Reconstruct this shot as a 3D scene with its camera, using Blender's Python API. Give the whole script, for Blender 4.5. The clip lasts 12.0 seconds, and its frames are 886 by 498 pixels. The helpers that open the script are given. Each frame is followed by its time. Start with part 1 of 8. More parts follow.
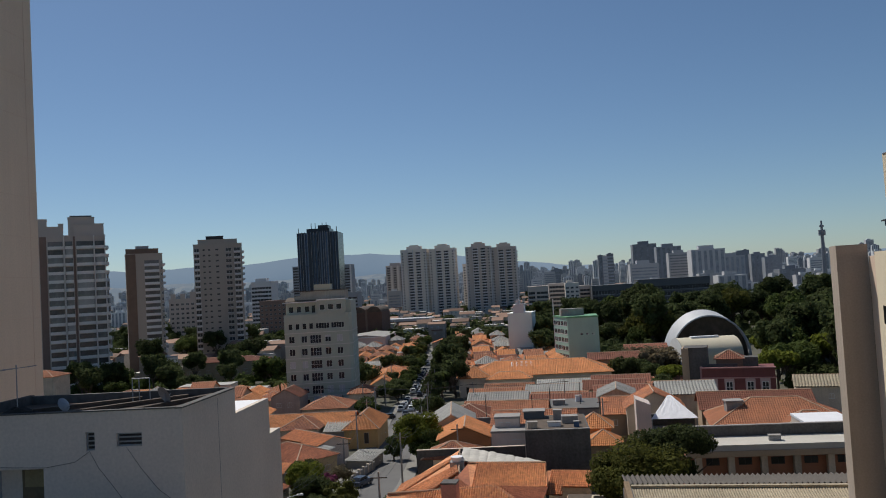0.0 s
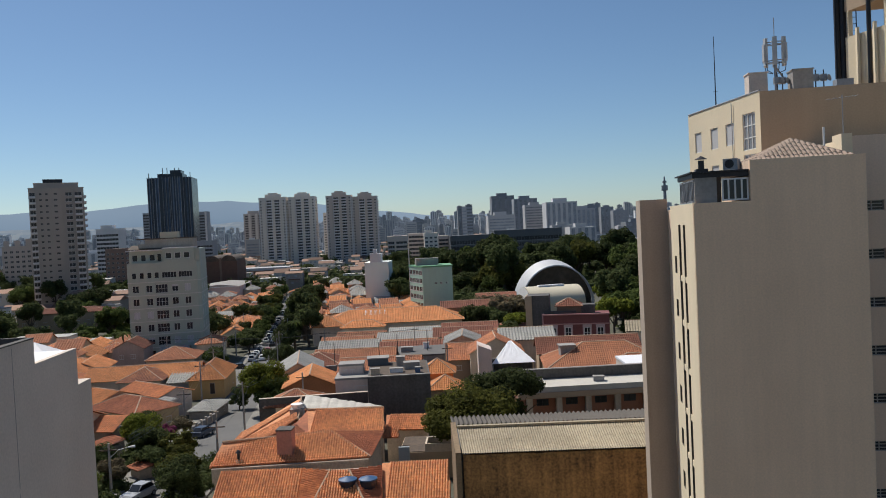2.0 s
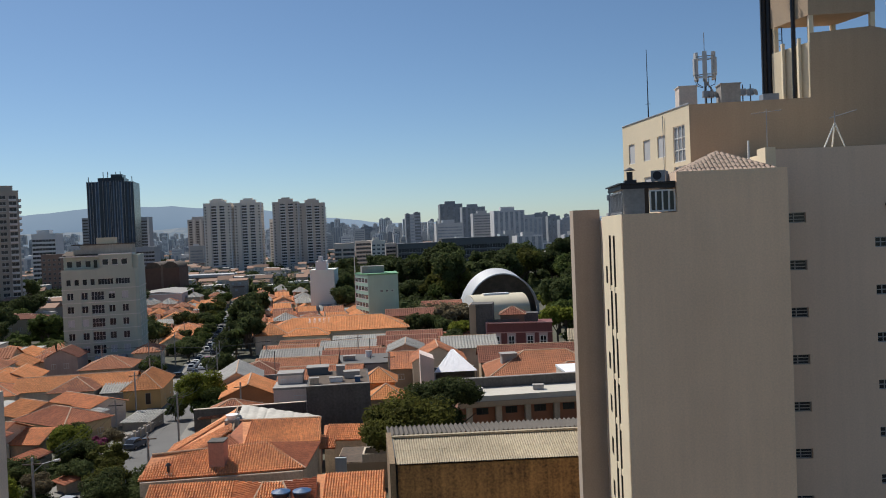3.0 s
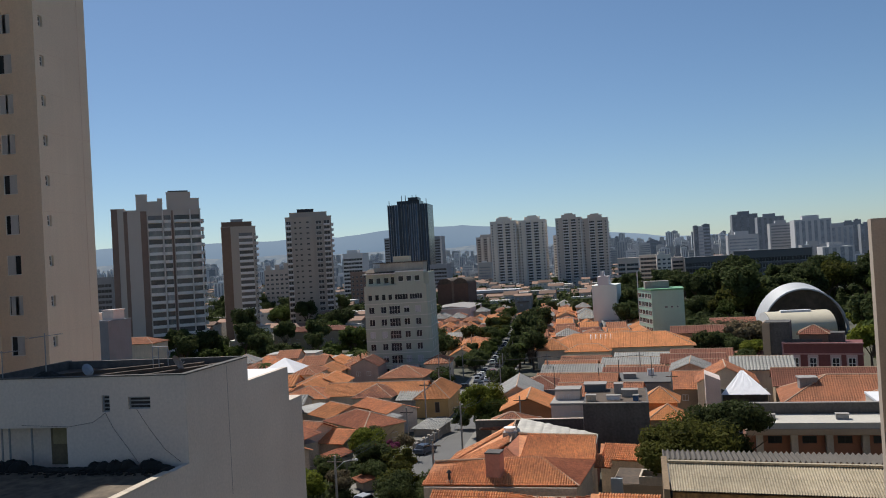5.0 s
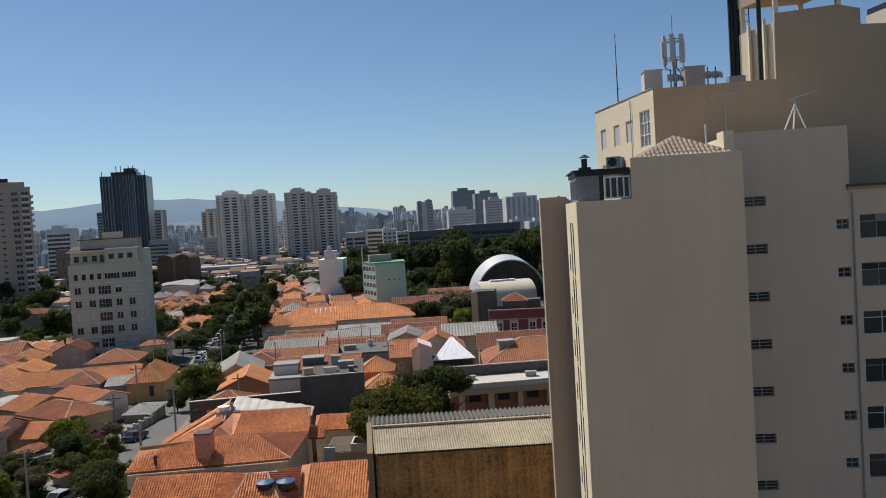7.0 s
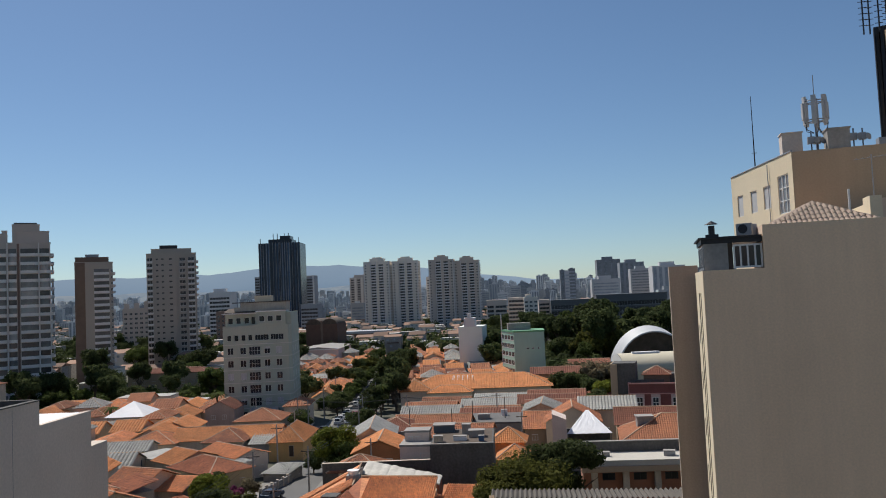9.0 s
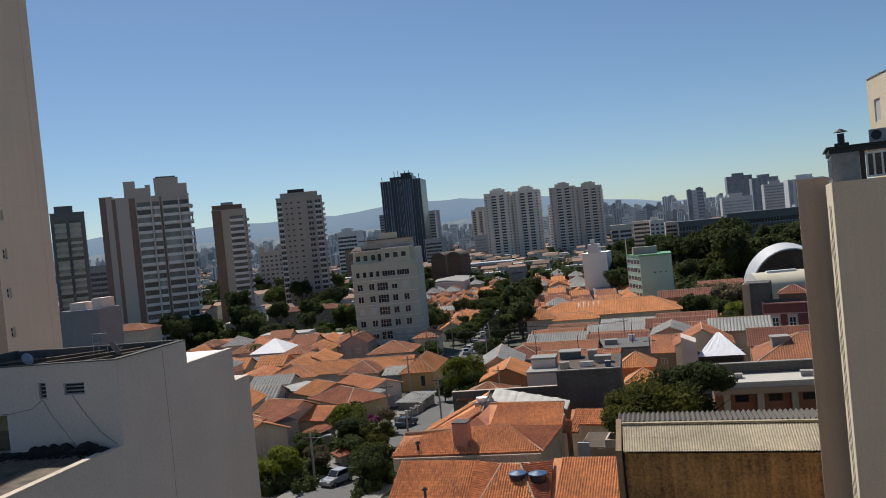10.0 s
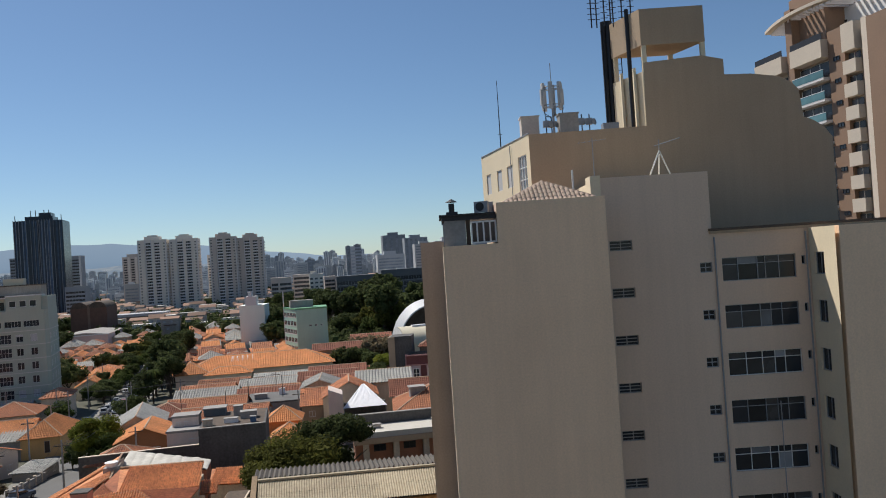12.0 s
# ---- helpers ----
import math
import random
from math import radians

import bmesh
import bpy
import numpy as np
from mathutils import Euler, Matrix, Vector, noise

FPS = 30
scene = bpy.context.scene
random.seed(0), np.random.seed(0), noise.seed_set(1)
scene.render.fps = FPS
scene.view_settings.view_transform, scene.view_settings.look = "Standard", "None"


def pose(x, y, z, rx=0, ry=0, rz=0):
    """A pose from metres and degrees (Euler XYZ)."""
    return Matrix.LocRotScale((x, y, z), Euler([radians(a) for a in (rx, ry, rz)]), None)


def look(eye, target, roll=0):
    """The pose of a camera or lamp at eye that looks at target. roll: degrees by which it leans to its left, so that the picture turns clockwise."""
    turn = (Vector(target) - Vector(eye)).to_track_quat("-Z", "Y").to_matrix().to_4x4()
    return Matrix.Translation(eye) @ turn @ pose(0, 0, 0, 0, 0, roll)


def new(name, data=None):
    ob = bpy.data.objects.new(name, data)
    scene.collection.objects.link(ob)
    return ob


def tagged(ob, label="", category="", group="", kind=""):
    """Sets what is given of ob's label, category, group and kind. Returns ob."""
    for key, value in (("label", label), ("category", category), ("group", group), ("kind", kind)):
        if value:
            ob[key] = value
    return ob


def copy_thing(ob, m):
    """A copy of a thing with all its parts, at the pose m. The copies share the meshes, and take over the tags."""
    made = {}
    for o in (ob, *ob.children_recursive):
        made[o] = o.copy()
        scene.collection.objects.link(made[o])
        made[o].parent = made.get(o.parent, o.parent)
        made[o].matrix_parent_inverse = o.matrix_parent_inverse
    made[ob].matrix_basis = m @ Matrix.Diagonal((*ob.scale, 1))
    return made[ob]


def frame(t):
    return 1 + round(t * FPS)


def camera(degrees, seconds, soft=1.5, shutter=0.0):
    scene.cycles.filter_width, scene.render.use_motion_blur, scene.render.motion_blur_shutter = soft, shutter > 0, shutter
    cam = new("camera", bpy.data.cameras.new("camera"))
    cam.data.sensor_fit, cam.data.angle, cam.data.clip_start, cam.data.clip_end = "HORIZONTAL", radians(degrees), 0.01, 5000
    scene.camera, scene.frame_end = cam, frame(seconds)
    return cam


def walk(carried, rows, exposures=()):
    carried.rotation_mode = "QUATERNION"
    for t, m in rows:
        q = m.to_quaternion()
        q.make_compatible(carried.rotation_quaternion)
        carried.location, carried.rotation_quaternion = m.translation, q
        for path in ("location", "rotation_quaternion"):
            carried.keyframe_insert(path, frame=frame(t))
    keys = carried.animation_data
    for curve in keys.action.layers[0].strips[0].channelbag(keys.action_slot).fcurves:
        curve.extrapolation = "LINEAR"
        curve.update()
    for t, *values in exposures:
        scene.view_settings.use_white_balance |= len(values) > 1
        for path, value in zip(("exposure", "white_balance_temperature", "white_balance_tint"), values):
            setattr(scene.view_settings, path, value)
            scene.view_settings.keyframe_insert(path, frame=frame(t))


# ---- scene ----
cam = camera(58.21, 12.0, soft=1.0)
# seconds, x, y, z, yaw to the left, pitch up, lean
ROWS = [
    (0.0, -0.500, -0.447, 30.099, 6.699, 2.530, -3.333),
    (0.5, 0.146, -0.969, 29.958, 8.438, -0.809, -3.062),
    (1.0, 0.746, -1.002, 29.965, 8.167, -0.825, -3.130),
    (1.5, 1.421, -1.131, 29.924, 5.994, -0.971, -3.238),
    (2.0, 2.088, -1.082, 29.941, -2.916, -1.615, -2.753),
    (2.5, 2.652, -0.935, 29.972, -6.218, -1.286, -2.332),
    (2.7, 2.869, -0.863, 29.970, -6.961, -1.277, -2.158),
    (4.3, 4.224, -0.200, 29.963, -1.874, 0.098, -2.626),
    (4.5, 4.276, -0.182, 29.973, -0.694, 0.373, -2.292),
    (4.8, 4.300, -0.330, 29.990, 6.722, 0.669, -2.888),
    (4.9, 4.405, -0.410, 29.995, 10.431, 0.768, -3.087),
    (5.0, 4.572, -0.478, 30.001, 13.587, 0.866, -3.286),
    (5.2, 4.790, -0.599, 29.988, 13.344, 0.913, -2.762),
    (5.5, 5.251, -0.803, 29.969, 6.683, 0.984, -1.977),
    (6.0, 5.716, -0.939, 29.977, 0.264, 0.630, -2.337),
    (6.5, 6.157, -1.020, 29.965, -1.035, -0.913, -3.200),
    (7.0, 6.654, -1.061, 30.019, -5.436, -2.109, -3.470),
    (7.2, 6.827, -1.040, 30.034, -8.329, -2.393, -3.239),
    (8.8, 8.130, -0.582, 29.893, -3.499, 3.248, -1.960),
    (9.0, 8.182, -0.554, 29.887, 4.585, 3.326, -2.602),
    (9.2, 8.240, -0.560, 29.878, 13.178, 1.949, -3.294),
    (9.4, 8.333, -0.566, 29.869, 18.124, 0.572, -3.986),
    (9.5, 8.425, -0.570, 29.864, 19.117, -0.116, -4.333),
    (9.6, 8.545, -0.603, 29.861, 18.718, -0.293, -4.598),
    (9.7, 8.665, -0.612, 29.859, 18.318, -0.471, -4.862),
    (10.0, 8.765, -0.712, 29.851, 13.676, -1.003, -5.655),
    (10.5, 9.069, -0.834, 29.839, 6.012, -0.680, -5.149),
    (11.0, 9.487, -0.889, 29.819, 3.517, -0.850, -4.898),
    (11.5, 9.978, -0.844, 29.843, -3.974, -1.087, -4.891),
    (12.0, 10.440, -0.786, 29.840, -10.479, 0.767, -3.752),
]


def heading(x, y, z, yaw, pitch, lean):
    yaw, pitch = radians(yaw), radians(pitch)
    ahead = Vector((-math.sin(yaw) * math.cos(pitch), math.cos(yaw) * math.cos(pitch), math.sin(pitch)))
    return look((x, y, z), Vector((x, y, z)) + ahead, lean)


EXPOSURES = [(0.0, -0.42), (0.35, -0.24), (0.8, -0.12), (1.5, -0.2), (2.5, -0.06), (5.0, -0.13), (5.5, -0.27), (6.0, -0.34), (7.0, -0.08), (9.0, -0.15), (9.5, -0.27), (10.0, -0.14), (10.5, -0.27), (11.0, -0.32), (11.5, -0.22), (12.0, -0.03)]
walk(cam, [(t, heading(*row)) for t, *row in ROWS], EXPOSURES)

# ---- sky and sun ----
SUN_FROM = Vector((-0.458, 0.60, 1.0)).normalized()
world = bpy.data.worlds.new("sky")
scene.world = world
world.use_nodes = True
nt = world.node_tree
sky = nt.nodes.new("ShaderNodeTexSky")
sky.sky_type = "NISHITA"
sky.sun_disc = False
sky.sun_elevation = math.asin(SUN_FROM.z)
sky.sun_rotation = math.atan2(SUN_FROM.x, SUN_FROM.y)
sky.altitude = 700
sky.air_density, sky.dust_density, sky.ozone_density = 0.92, 0.5, 4.5
background = nt.nodes["Background"]
background.inputs["Strength"].default_value = 0.092
clear = nt.nodes.new("ShaderNodeMix")
clear.data_type, clear.blend_type = "RGBA", "MULTIPLY"
clear.inputs["Factor"].default_value = 1.0
clear.inputs["B"].default_value = (0.925, 0.985, 0.985, 1)
nt.links.new(sky.outputs["Color"], clear.inputs["A"])
nt.links.new(clear.outputs["Result"], background.inputs["Color"])
sun_data = bpy.data.lights.new("sun", "SUN")
sun_data.energy, sun_data.angle, sun_data.color = 5.0, radians(0.55), (1.0, 0.95, 0.87)
sun = new("sun", sun_data)
sun.matrix_world = look((0, 0, 300), Vector((0, 0, 300)) - SUN_FROM)


# ---- materials ----
def surface(name, colour, rough=0.8, vary=0.25, grain=6.0, blotch=0.35, bump=0.2, streak=0.0, metal=0.0, by_object=0.0, dirt=None, by_island=0.0):
    """A weathered surface: fine grain, broad blotches and, if asked, rain streaks down the wall."""
    m = bpy.data.materials.new(name)
    m.use_nodes = True
    n, l = m.node_tree.nodes, m.node_tree.links
    b = n["Principled BSDF"]
    b.inputs["Metallic"].default_value = metal
    co = n.new("ShaderNodeTexCoord")

    def noise_of(scale, detail, stretch=None):
        t = n.new("ShaderNodeTexNoise")
        t.inputs["Scale"].default_value, t.inputs["Detail"].default_value = scale, detail
        src = co.outputs["Object"]
        if stretch:
            mp = n.new("ShaderNodeMapping")
            mp.inputs["Scale"].default_value = stretch
            l.new(src, mp.inputs["Vector"])
            src = mp.outputs["Vector"]
        l.new(src, t.inputs["Vector"])
        return t.outputs["Fac"]

    fine, broad = noise_of(grain, 4), noise_of(blotch, 5)
    total = n.new("ShaderNodeMath")
    total.operation = "ADD"
    l.new(fine, total.inputs[0])
    l.new(broad, total.inputs[1])
    value = total.outputs[0]
    if streak:
        s = n.new("ShaderNodeMath")
        s.operation = "MULTIPLY_ADD"
        s.inputs[1].default_value = streak
        l.new(noise_of(1.0, 3, (2.2, 2.2, 0.12)), s.inputs[0])
        l.new(value, s.inputs[2])
        value = s.outputs[0]
    for amount, node, socket in ((by_object, "ShaderNodeObjectInfo", "Random"), (by_island, "ShaderNodeNewGeometry", "Random Per Island")):
        if amount:
            info = n.new(node)
            s = n.new("ShaderNodeMath")
            s.operation = "MULTIPLY_ADD"
            s.inputs[1].default_value = amount
            l.new(info.outputs[socket], s.inputs[0])
            l.new(value, s.inputs[2])
            value = s.outputs[0]
    span = 1.0 + (streak + by_object + by_island) * 0.5
    ramp = n.new("ShaderNodeMapRange")
    ramp.inputs["From Min"].default_value, ramp.inputs["From Max"].default_value = span - 0.45, span + 0.45
    l.new(value, ramp.inputs["Value"])
    mix = n.new("ShaderNodeMix")
    mix.data_type = "RGBA"
    dark = dirt or [c * (1 - vary) for c in colour]
    light = [min(0.95, c * (1 + vary * 0.6)) for c in colour]
    mix.inputs["A"].default_value = (*dark, 1)
    mix.inputs["B"].default_value = (*light, 1)
    l.new(ramp.outputs["Result"], mix.inputs["Factor"])
    l.new(mix.outputs["Result"], b.inputs["Base Color"])
    r = n.new("ShaderNodeMapRange")
    r.inputs["To Min"].default_value, r.inputs["To Max"].default_value = max(0.03, rough - 0.1), min(1.0, rough + 0.1)
    l.new(fine, r.inputs["Value"])
    l.new(r.outputs["Result"], b.inputs["Roughness"])
    if bump:
        bn = n.new("ShaderNodeBump")
        bn.inputs["Strength"].default_value, bn.inputs["Distance"].default_value = bump, 0.03
        l.new(fine, bn.inputs["Height"])
        l.new(bn.outputs["Normal"], b.inputs["Normal"])
    return m


def pane(name, colour, rough=0.06):
    """Window glass over a dark room: smooth, a little uneven from sheet to sheet."""
    m = surface(name, colour, rough, vary=0.5, grain=0.6, blotch=0.2, bump=0.03, by_object=0.8)
    m.node_tree.nodes["Principled BSDF"].inputs["Specular IOR Level"].default_value = 0.3
    return m


# Beige stucco is warmed and lightened for shaded fronts; sunlit sides use CREAM.
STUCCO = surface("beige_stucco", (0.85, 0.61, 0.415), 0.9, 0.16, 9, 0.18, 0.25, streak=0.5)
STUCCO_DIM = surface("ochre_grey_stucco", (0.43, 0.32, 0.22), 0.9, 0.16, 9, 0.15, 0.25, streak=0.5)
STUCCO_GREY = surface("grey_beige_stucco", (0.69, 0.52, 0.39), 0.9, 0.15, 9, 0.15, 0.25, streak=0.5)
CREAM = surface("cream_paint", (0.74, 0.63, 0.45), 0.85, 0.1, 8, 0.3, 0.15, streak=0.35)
LIGHT_BEIGE = surface("light_beige_paint", (0.73, 0.58, 0.44), 0.85, 0.14, 8, 0.14, 0.15, streak=0.4)
WHITE_WALL = surface("white_painted_wall", (0.66, 0.565, 0.49), 0.85, 0.2, 7, 0.2, 0.2, streak=0.2)
PALE_WALL = surface("pale_wall", (0.58, 0.485, 0.38), 0.85, 0.35, 5, 0.4, 0.2, streak=0.5, by_object=0.7)
W9_WALL = surface("greenish_white_tiles", (0.42, 0.455, 0.38), 0.6, 0.14, 5, 0.25, 0.1, streak=0.5)
GREEN_WALL = surface("pale_green_paint", (0.37, 0.57, 0.48), 0.8, 0.12, 6, 0.2, 0.1, streak=0.5)
GREEN_DEEP = surface("green_paint", (0.15, 0.36, 0.20), 0.8, 0.15, 6, 0.3, 0.1)
CONCRETE = surface("bare_concrete", (0.33, 0.31, 0.29), 0.9, 0.3, 5, 0.4, 0.3, streak=0.6)
DARK_WALL = surface("mould_dark_render", (0.105, 0.10, 0.095), 0.95, 0.7, 3, 0.3, 0.4, streak=0.35, dirt=(0.05, 0.046, 0.042))
OCHRE = surface("ochre_render_over_brick", (0.48, 0.265, 0.095), 0.95, 0.5, 5, 0.45, 0.5, streak=0.8, dirt=(0.085, 0.05, 0.03))
YELLOW = surface("yellow_ochre_paint", (0.60, 0.37, 0.15), 0.85, 0.2, 6, 0.4, 0.2, streak=0.4)
PINK = surface("faded_pink_paint", (0.52, 0.27, 0.25), 0.85, 0.16, 6, 0.4, 0.2, streak=0.5)
WINE = surface("dark_red_paint", (0.20, 0.065, 0.06), 0.85, 0.25, 6, 0.4, 0.2, streak=0.5)
BROWN_BRICK = surface("brown_brick", (0.20, 0.135, 0.10), 0.9, 0.25, 4, 0.4, 0.2)
BRICK_RED = surface("red_brown_cladding", (0.25, 0.165, 0.13), 0.85, 0.2, 4, 0.3, 0.1)
TILE = surface("terracotta_tiles", (0.60, 0.23, 0.095), 0.9, 0.45, 3.2, 0.35, 0.3, dirt=(0.27, 0.11, 0.065), by_object=0.7, by_island=0.25)
TILE_NEAR = surface("terracotta_barrel_tiles", (0.78, 0.345, 0.15), 0.9, 0.4, 2.6, 0.28, 0.3, dirt=(0.40, 0.15, 0.075), by_island=0.35)
TILE_ORANGE = surface("bright_orange_tiles", (0.67, 0.27, 0.10), 0.9, 0.35, 3, 0.3, 0.3, by_object=0.4, by_island=0.25)
TILE_OLD = surface("old_brown_tiles", (0.27, 0.10, 0.06), 0.95, 0.45, 3, 0.3, 0.4, by_object=0.4)
FIBRE = surface("weathered_fibre_cement", (0.43, 0.365, 0.26), 0.95, 0.3, 3, 0.25, 0.3, streak=0.3, dirt=(0.24, 0.20, 0.14))
FIBRE_GREY = surface("grey_fibre_cement", (0.40, 0.39, 0.36), 0.95, 0.35, 3, 0.3, 0.3, by_object=0.5)
ROOF_FELT = surface("dirty_roof_screed", (0.12, 0.085, 0.06), 0.95, 0.5, 2.5, 0.35, 0.4, dirt=(0.035, 0.03, 0.026))
WHITE_SHEET = surface("white_sheeting", (0.80, 0.80, 0.82), 0.6, 0.12, 6, 0.5, 0.3)
ARCH_METAL = surface("white_arched_metal", (0.58, 0.59, 0.60), 0.6, 0.15, 3, 0.15, 0.05)
DARK_METAL = surface("dark_metal", (0.035, 0.035, 0.04), 0.5, 0.3, 8, 1, 0.1, metal=0.5)
CHAIN_STEEL = surface("blackened_steel", (0.012, 0.011, 0.011), 0.55, 0.4, 90, 20, 0.2, metal=0.6)
GREY_METAL = surface("grey_metal", (0.30, 0.31, 0.33), 0.5, 0.2, 8, 1, 0.1, metal=0.4)
WHITE_FRAME = surface("white_frame_paint", (0.72, 0.71, 0.69), 0.6, 0.1, 8, 1, 0.05)
WHITE_TRIM = surface("white_balcony_paint", (0.68, 0.66, 0.65), 0.75, 0.1, 5, 0.3, 0.1, by_object=0.3)
# Base colour raised to give the left twin towers a sunlit look.
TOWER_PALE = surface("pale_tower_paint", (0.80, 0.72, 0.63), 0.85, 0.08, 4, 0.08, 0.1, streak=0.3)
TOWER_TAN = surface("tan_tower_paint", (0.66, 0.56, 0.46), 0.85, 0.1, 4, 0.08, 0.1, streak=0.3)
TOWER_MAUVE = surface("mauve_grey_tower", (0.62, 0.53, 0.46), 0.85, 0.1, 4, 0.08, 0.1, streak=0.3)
HIGH_TAN = surface("tan_grey_high_rise_paint", (0.43, 0.375, 0.32), 0.85, 0.12, 4, 0.08, 0.1, streak=0.35)
HIGH_MAUVE = surface("mauve_grey_high_rise_paint", (0.52, 0.45, 0.40), 0.85, 0.12, 4, 0.08, 0.1, streak=0.35)
PINKISH = surface("pinkish_white_paint", (0.74, 0.62, 0.55), 0.85, 0.2, 6, 0.4, 0.2, streak=0.3)
TILE_RED = surface("old_red_clay_tiles", (0.44, 0.155, 0.075), 0.92, 0.4, 2.6, 0.3, 0.3, dirt=(0.23, 0.085, 0.05), by_island=0.35)
BALCONY_PAINT = surface("off_white_balcony_paint", (0.74, 0.70, 0.66), 0.75, 0.12, 5, 0.3, 0.1, by_object=0.4)
OFFICE_DARK = surface("dark_office_cladding", (0.12, 0.125, 0.13), 0.6, 0.25, 1.5, 0.05, 0.0, by_object=0.5)
# The next three base colours are paled to carry distance haze.
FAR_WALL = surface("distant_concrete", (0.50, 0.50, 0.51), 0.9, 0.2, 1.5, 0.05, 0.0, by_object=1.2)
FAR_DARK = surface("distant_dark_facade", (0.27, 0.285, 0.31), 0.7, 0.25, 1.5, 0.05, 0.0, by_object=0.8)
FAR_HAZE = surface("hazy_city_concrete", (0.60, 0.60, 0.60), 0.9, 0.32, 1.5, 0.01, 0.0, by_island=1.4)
LOW_WALL = surface("distant_low_walls", (0.50, 0.47, 0.43), 0.9, 0.45, 1.5, 0.02, 0.0, by_island=1.5)
FAR_ROOF = surface("distant_clay_roofs", (0.30, 0.18, 0.125), 0.9, 0.45, 1.5, 0.02, 0.0, by_island=1.2)
CURTAIN_BLUE = pane("blue_curtain_wall", (0.05, 0.09, 0.16), 0.2)
# Skyline glazing, with distance haze mixed into its colour.
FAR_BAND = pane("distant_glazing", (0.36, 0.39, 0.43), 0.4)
GLASS = pane("window_glass", (0.028, 0.032, 0.04))
GLASS_PALE = pane("curtained_glass", (0.24, 0.25, 0.27), 0.2)
# Lifted above the plain window glass for distance haze on the towers.
GLASS_MID = pane("hazy_window_glass", (0.07, 0.066, 0.066), 0.25)
RIDGE = surface("pale_ridge_mortar", (0.52, 0.36, 0.25), 0.95, 0.35, 4, 0.6, 0.3)
TILE_DULL = surface("dull_brown_orange_tiles", (0.42, 0.165, 0.08), 0.95, 0.45, 3, 0.3, 0.35, dirt=(0.19, 0.085, 0.05), by_object=0.3)
GLASS_WARM = pane("balcony_door_glass", (0.15, 0.14, 0.135), 0.2)
GLASS_CLOSED = pane("closed_balcony_panes", (0.30, 0.285, 0.27), 0.15)
GLASS_TEAL = pane("teal_glass", (0.10, 0.20, 0.22), 0.12)
CURTAIN_WALL = pane("blue_black_curtain_wall", (0.016, 0.024, 0.04), 0.22)
SHUTTER = surface("white_roller_shutter", (0.50, 0.50, 0.51), 0.7, 0.12, 14, 1, 0.1, by_object=0.6)
ASPHALT = surface("sun_bleached_asphalt", (0.13, 0.127, 0.123), 0.92, 0.3, 5, 0.15, 0.2)
PAVING = surface("concrete_paving", (0.22, 0.21, 0.19), 0.92, 0.25, 4, 0.3, 0.2)
EARTH = surface("yards_and_earth", (0.10, 0.09, 0.065), 0.95, 0.5, 0.8, 0.03, 0.2, dirt=(0.035, 0.042, 0.025))
BARK = surface("bark", (0.10, 0.075, 0.055), 0.95, 0.4, 8, 1, 0.6)
WOOD_DARK = surface("dark_wood", (0.07, 0.045, 0.03), 0.8, 0.3, 8, 1, 0.2)
RUBBER = surface("tyre_rubber", (0.02, 0.02, 0.02), 0.85, 0.2, 10, 1, 0.1)
TANK_BLUE = surface("blue_plastic", (0.035, 0.10, 0.22), 0.45, 0.2, 5, 1, 0.05)
LAMP_GREY = surface("lamp_housing", (0.5, 0.5, 0.5), 0.5, 0.1, 8, 1, 0.0)


def leaves(name, colour, vary=0.5):
    """Matt leaves that let some light through."""
    m = surface(name, colour, 0.85, vary, 1.2, 0.25, 0.0, by_island=0.7, by_object=0.5)
    n, l = m.node_tree.nodes, m.node_tree.links
    b = n["Principled BSDF"]
    b.inputs["Specular IOR Level"].default_value = 0.08
    thin = n.new("ShaderNodeBsdfTranslucent")
    l.new(b.inputs["Base Color"].links[0].from_socket, thin.inputs["Color"])
    both = n.new("ShaderNodeMixShader")
    both.inputs["Fac"].default_value = 0.45
    l.new(b.outputs["BSDF"], both.inputs[1])
    l.new(thin.outputs["BSDF"], both.inputs[2])
    l.new(both.outputs["Shader"], n["Material Output"].inputs["Surface"])
    return m


LEAF_OLIVE = leaves("olive_leaves", (0.100, 0.103, 0.026))
LEAF_DARK = leaves("dark_leaves", (0.084, 0.104, 0.040))
LEAF_GREEN = leaves("green_leaves", (0.090, 0.118, 0.034))
LEAF_BRIGHT = leaves("bright_leaves", (0.150, 0.17, 0.028))
LEAF_GREY = leaves("sparse_grey_leaves", (0.19, 0.155, 0.095))
PETALS = leaves("magenta_flowers", (0.20, 0.055, 0.11))


def paint(name, colour):
    return surface(name, colour, 0.3, 0.06, 3, 0.5, 0.0)


CAR_WHITE, CAR_SILVER = paint("white_car_paint", (0.75, 0.75, 0.75)), paint("silver_car_paint", (0.38, 0.39, 0.41))
CAR_DARK, CAR_RED, CAR_BLUE = paint("dark_car_paint", (0.025, 0.027, 0.032)), paint("red_car_paint", (0.25, 0.03, 0.025)), paint("blue_grey_car_paint", (0.05, 0.07, 0.11))


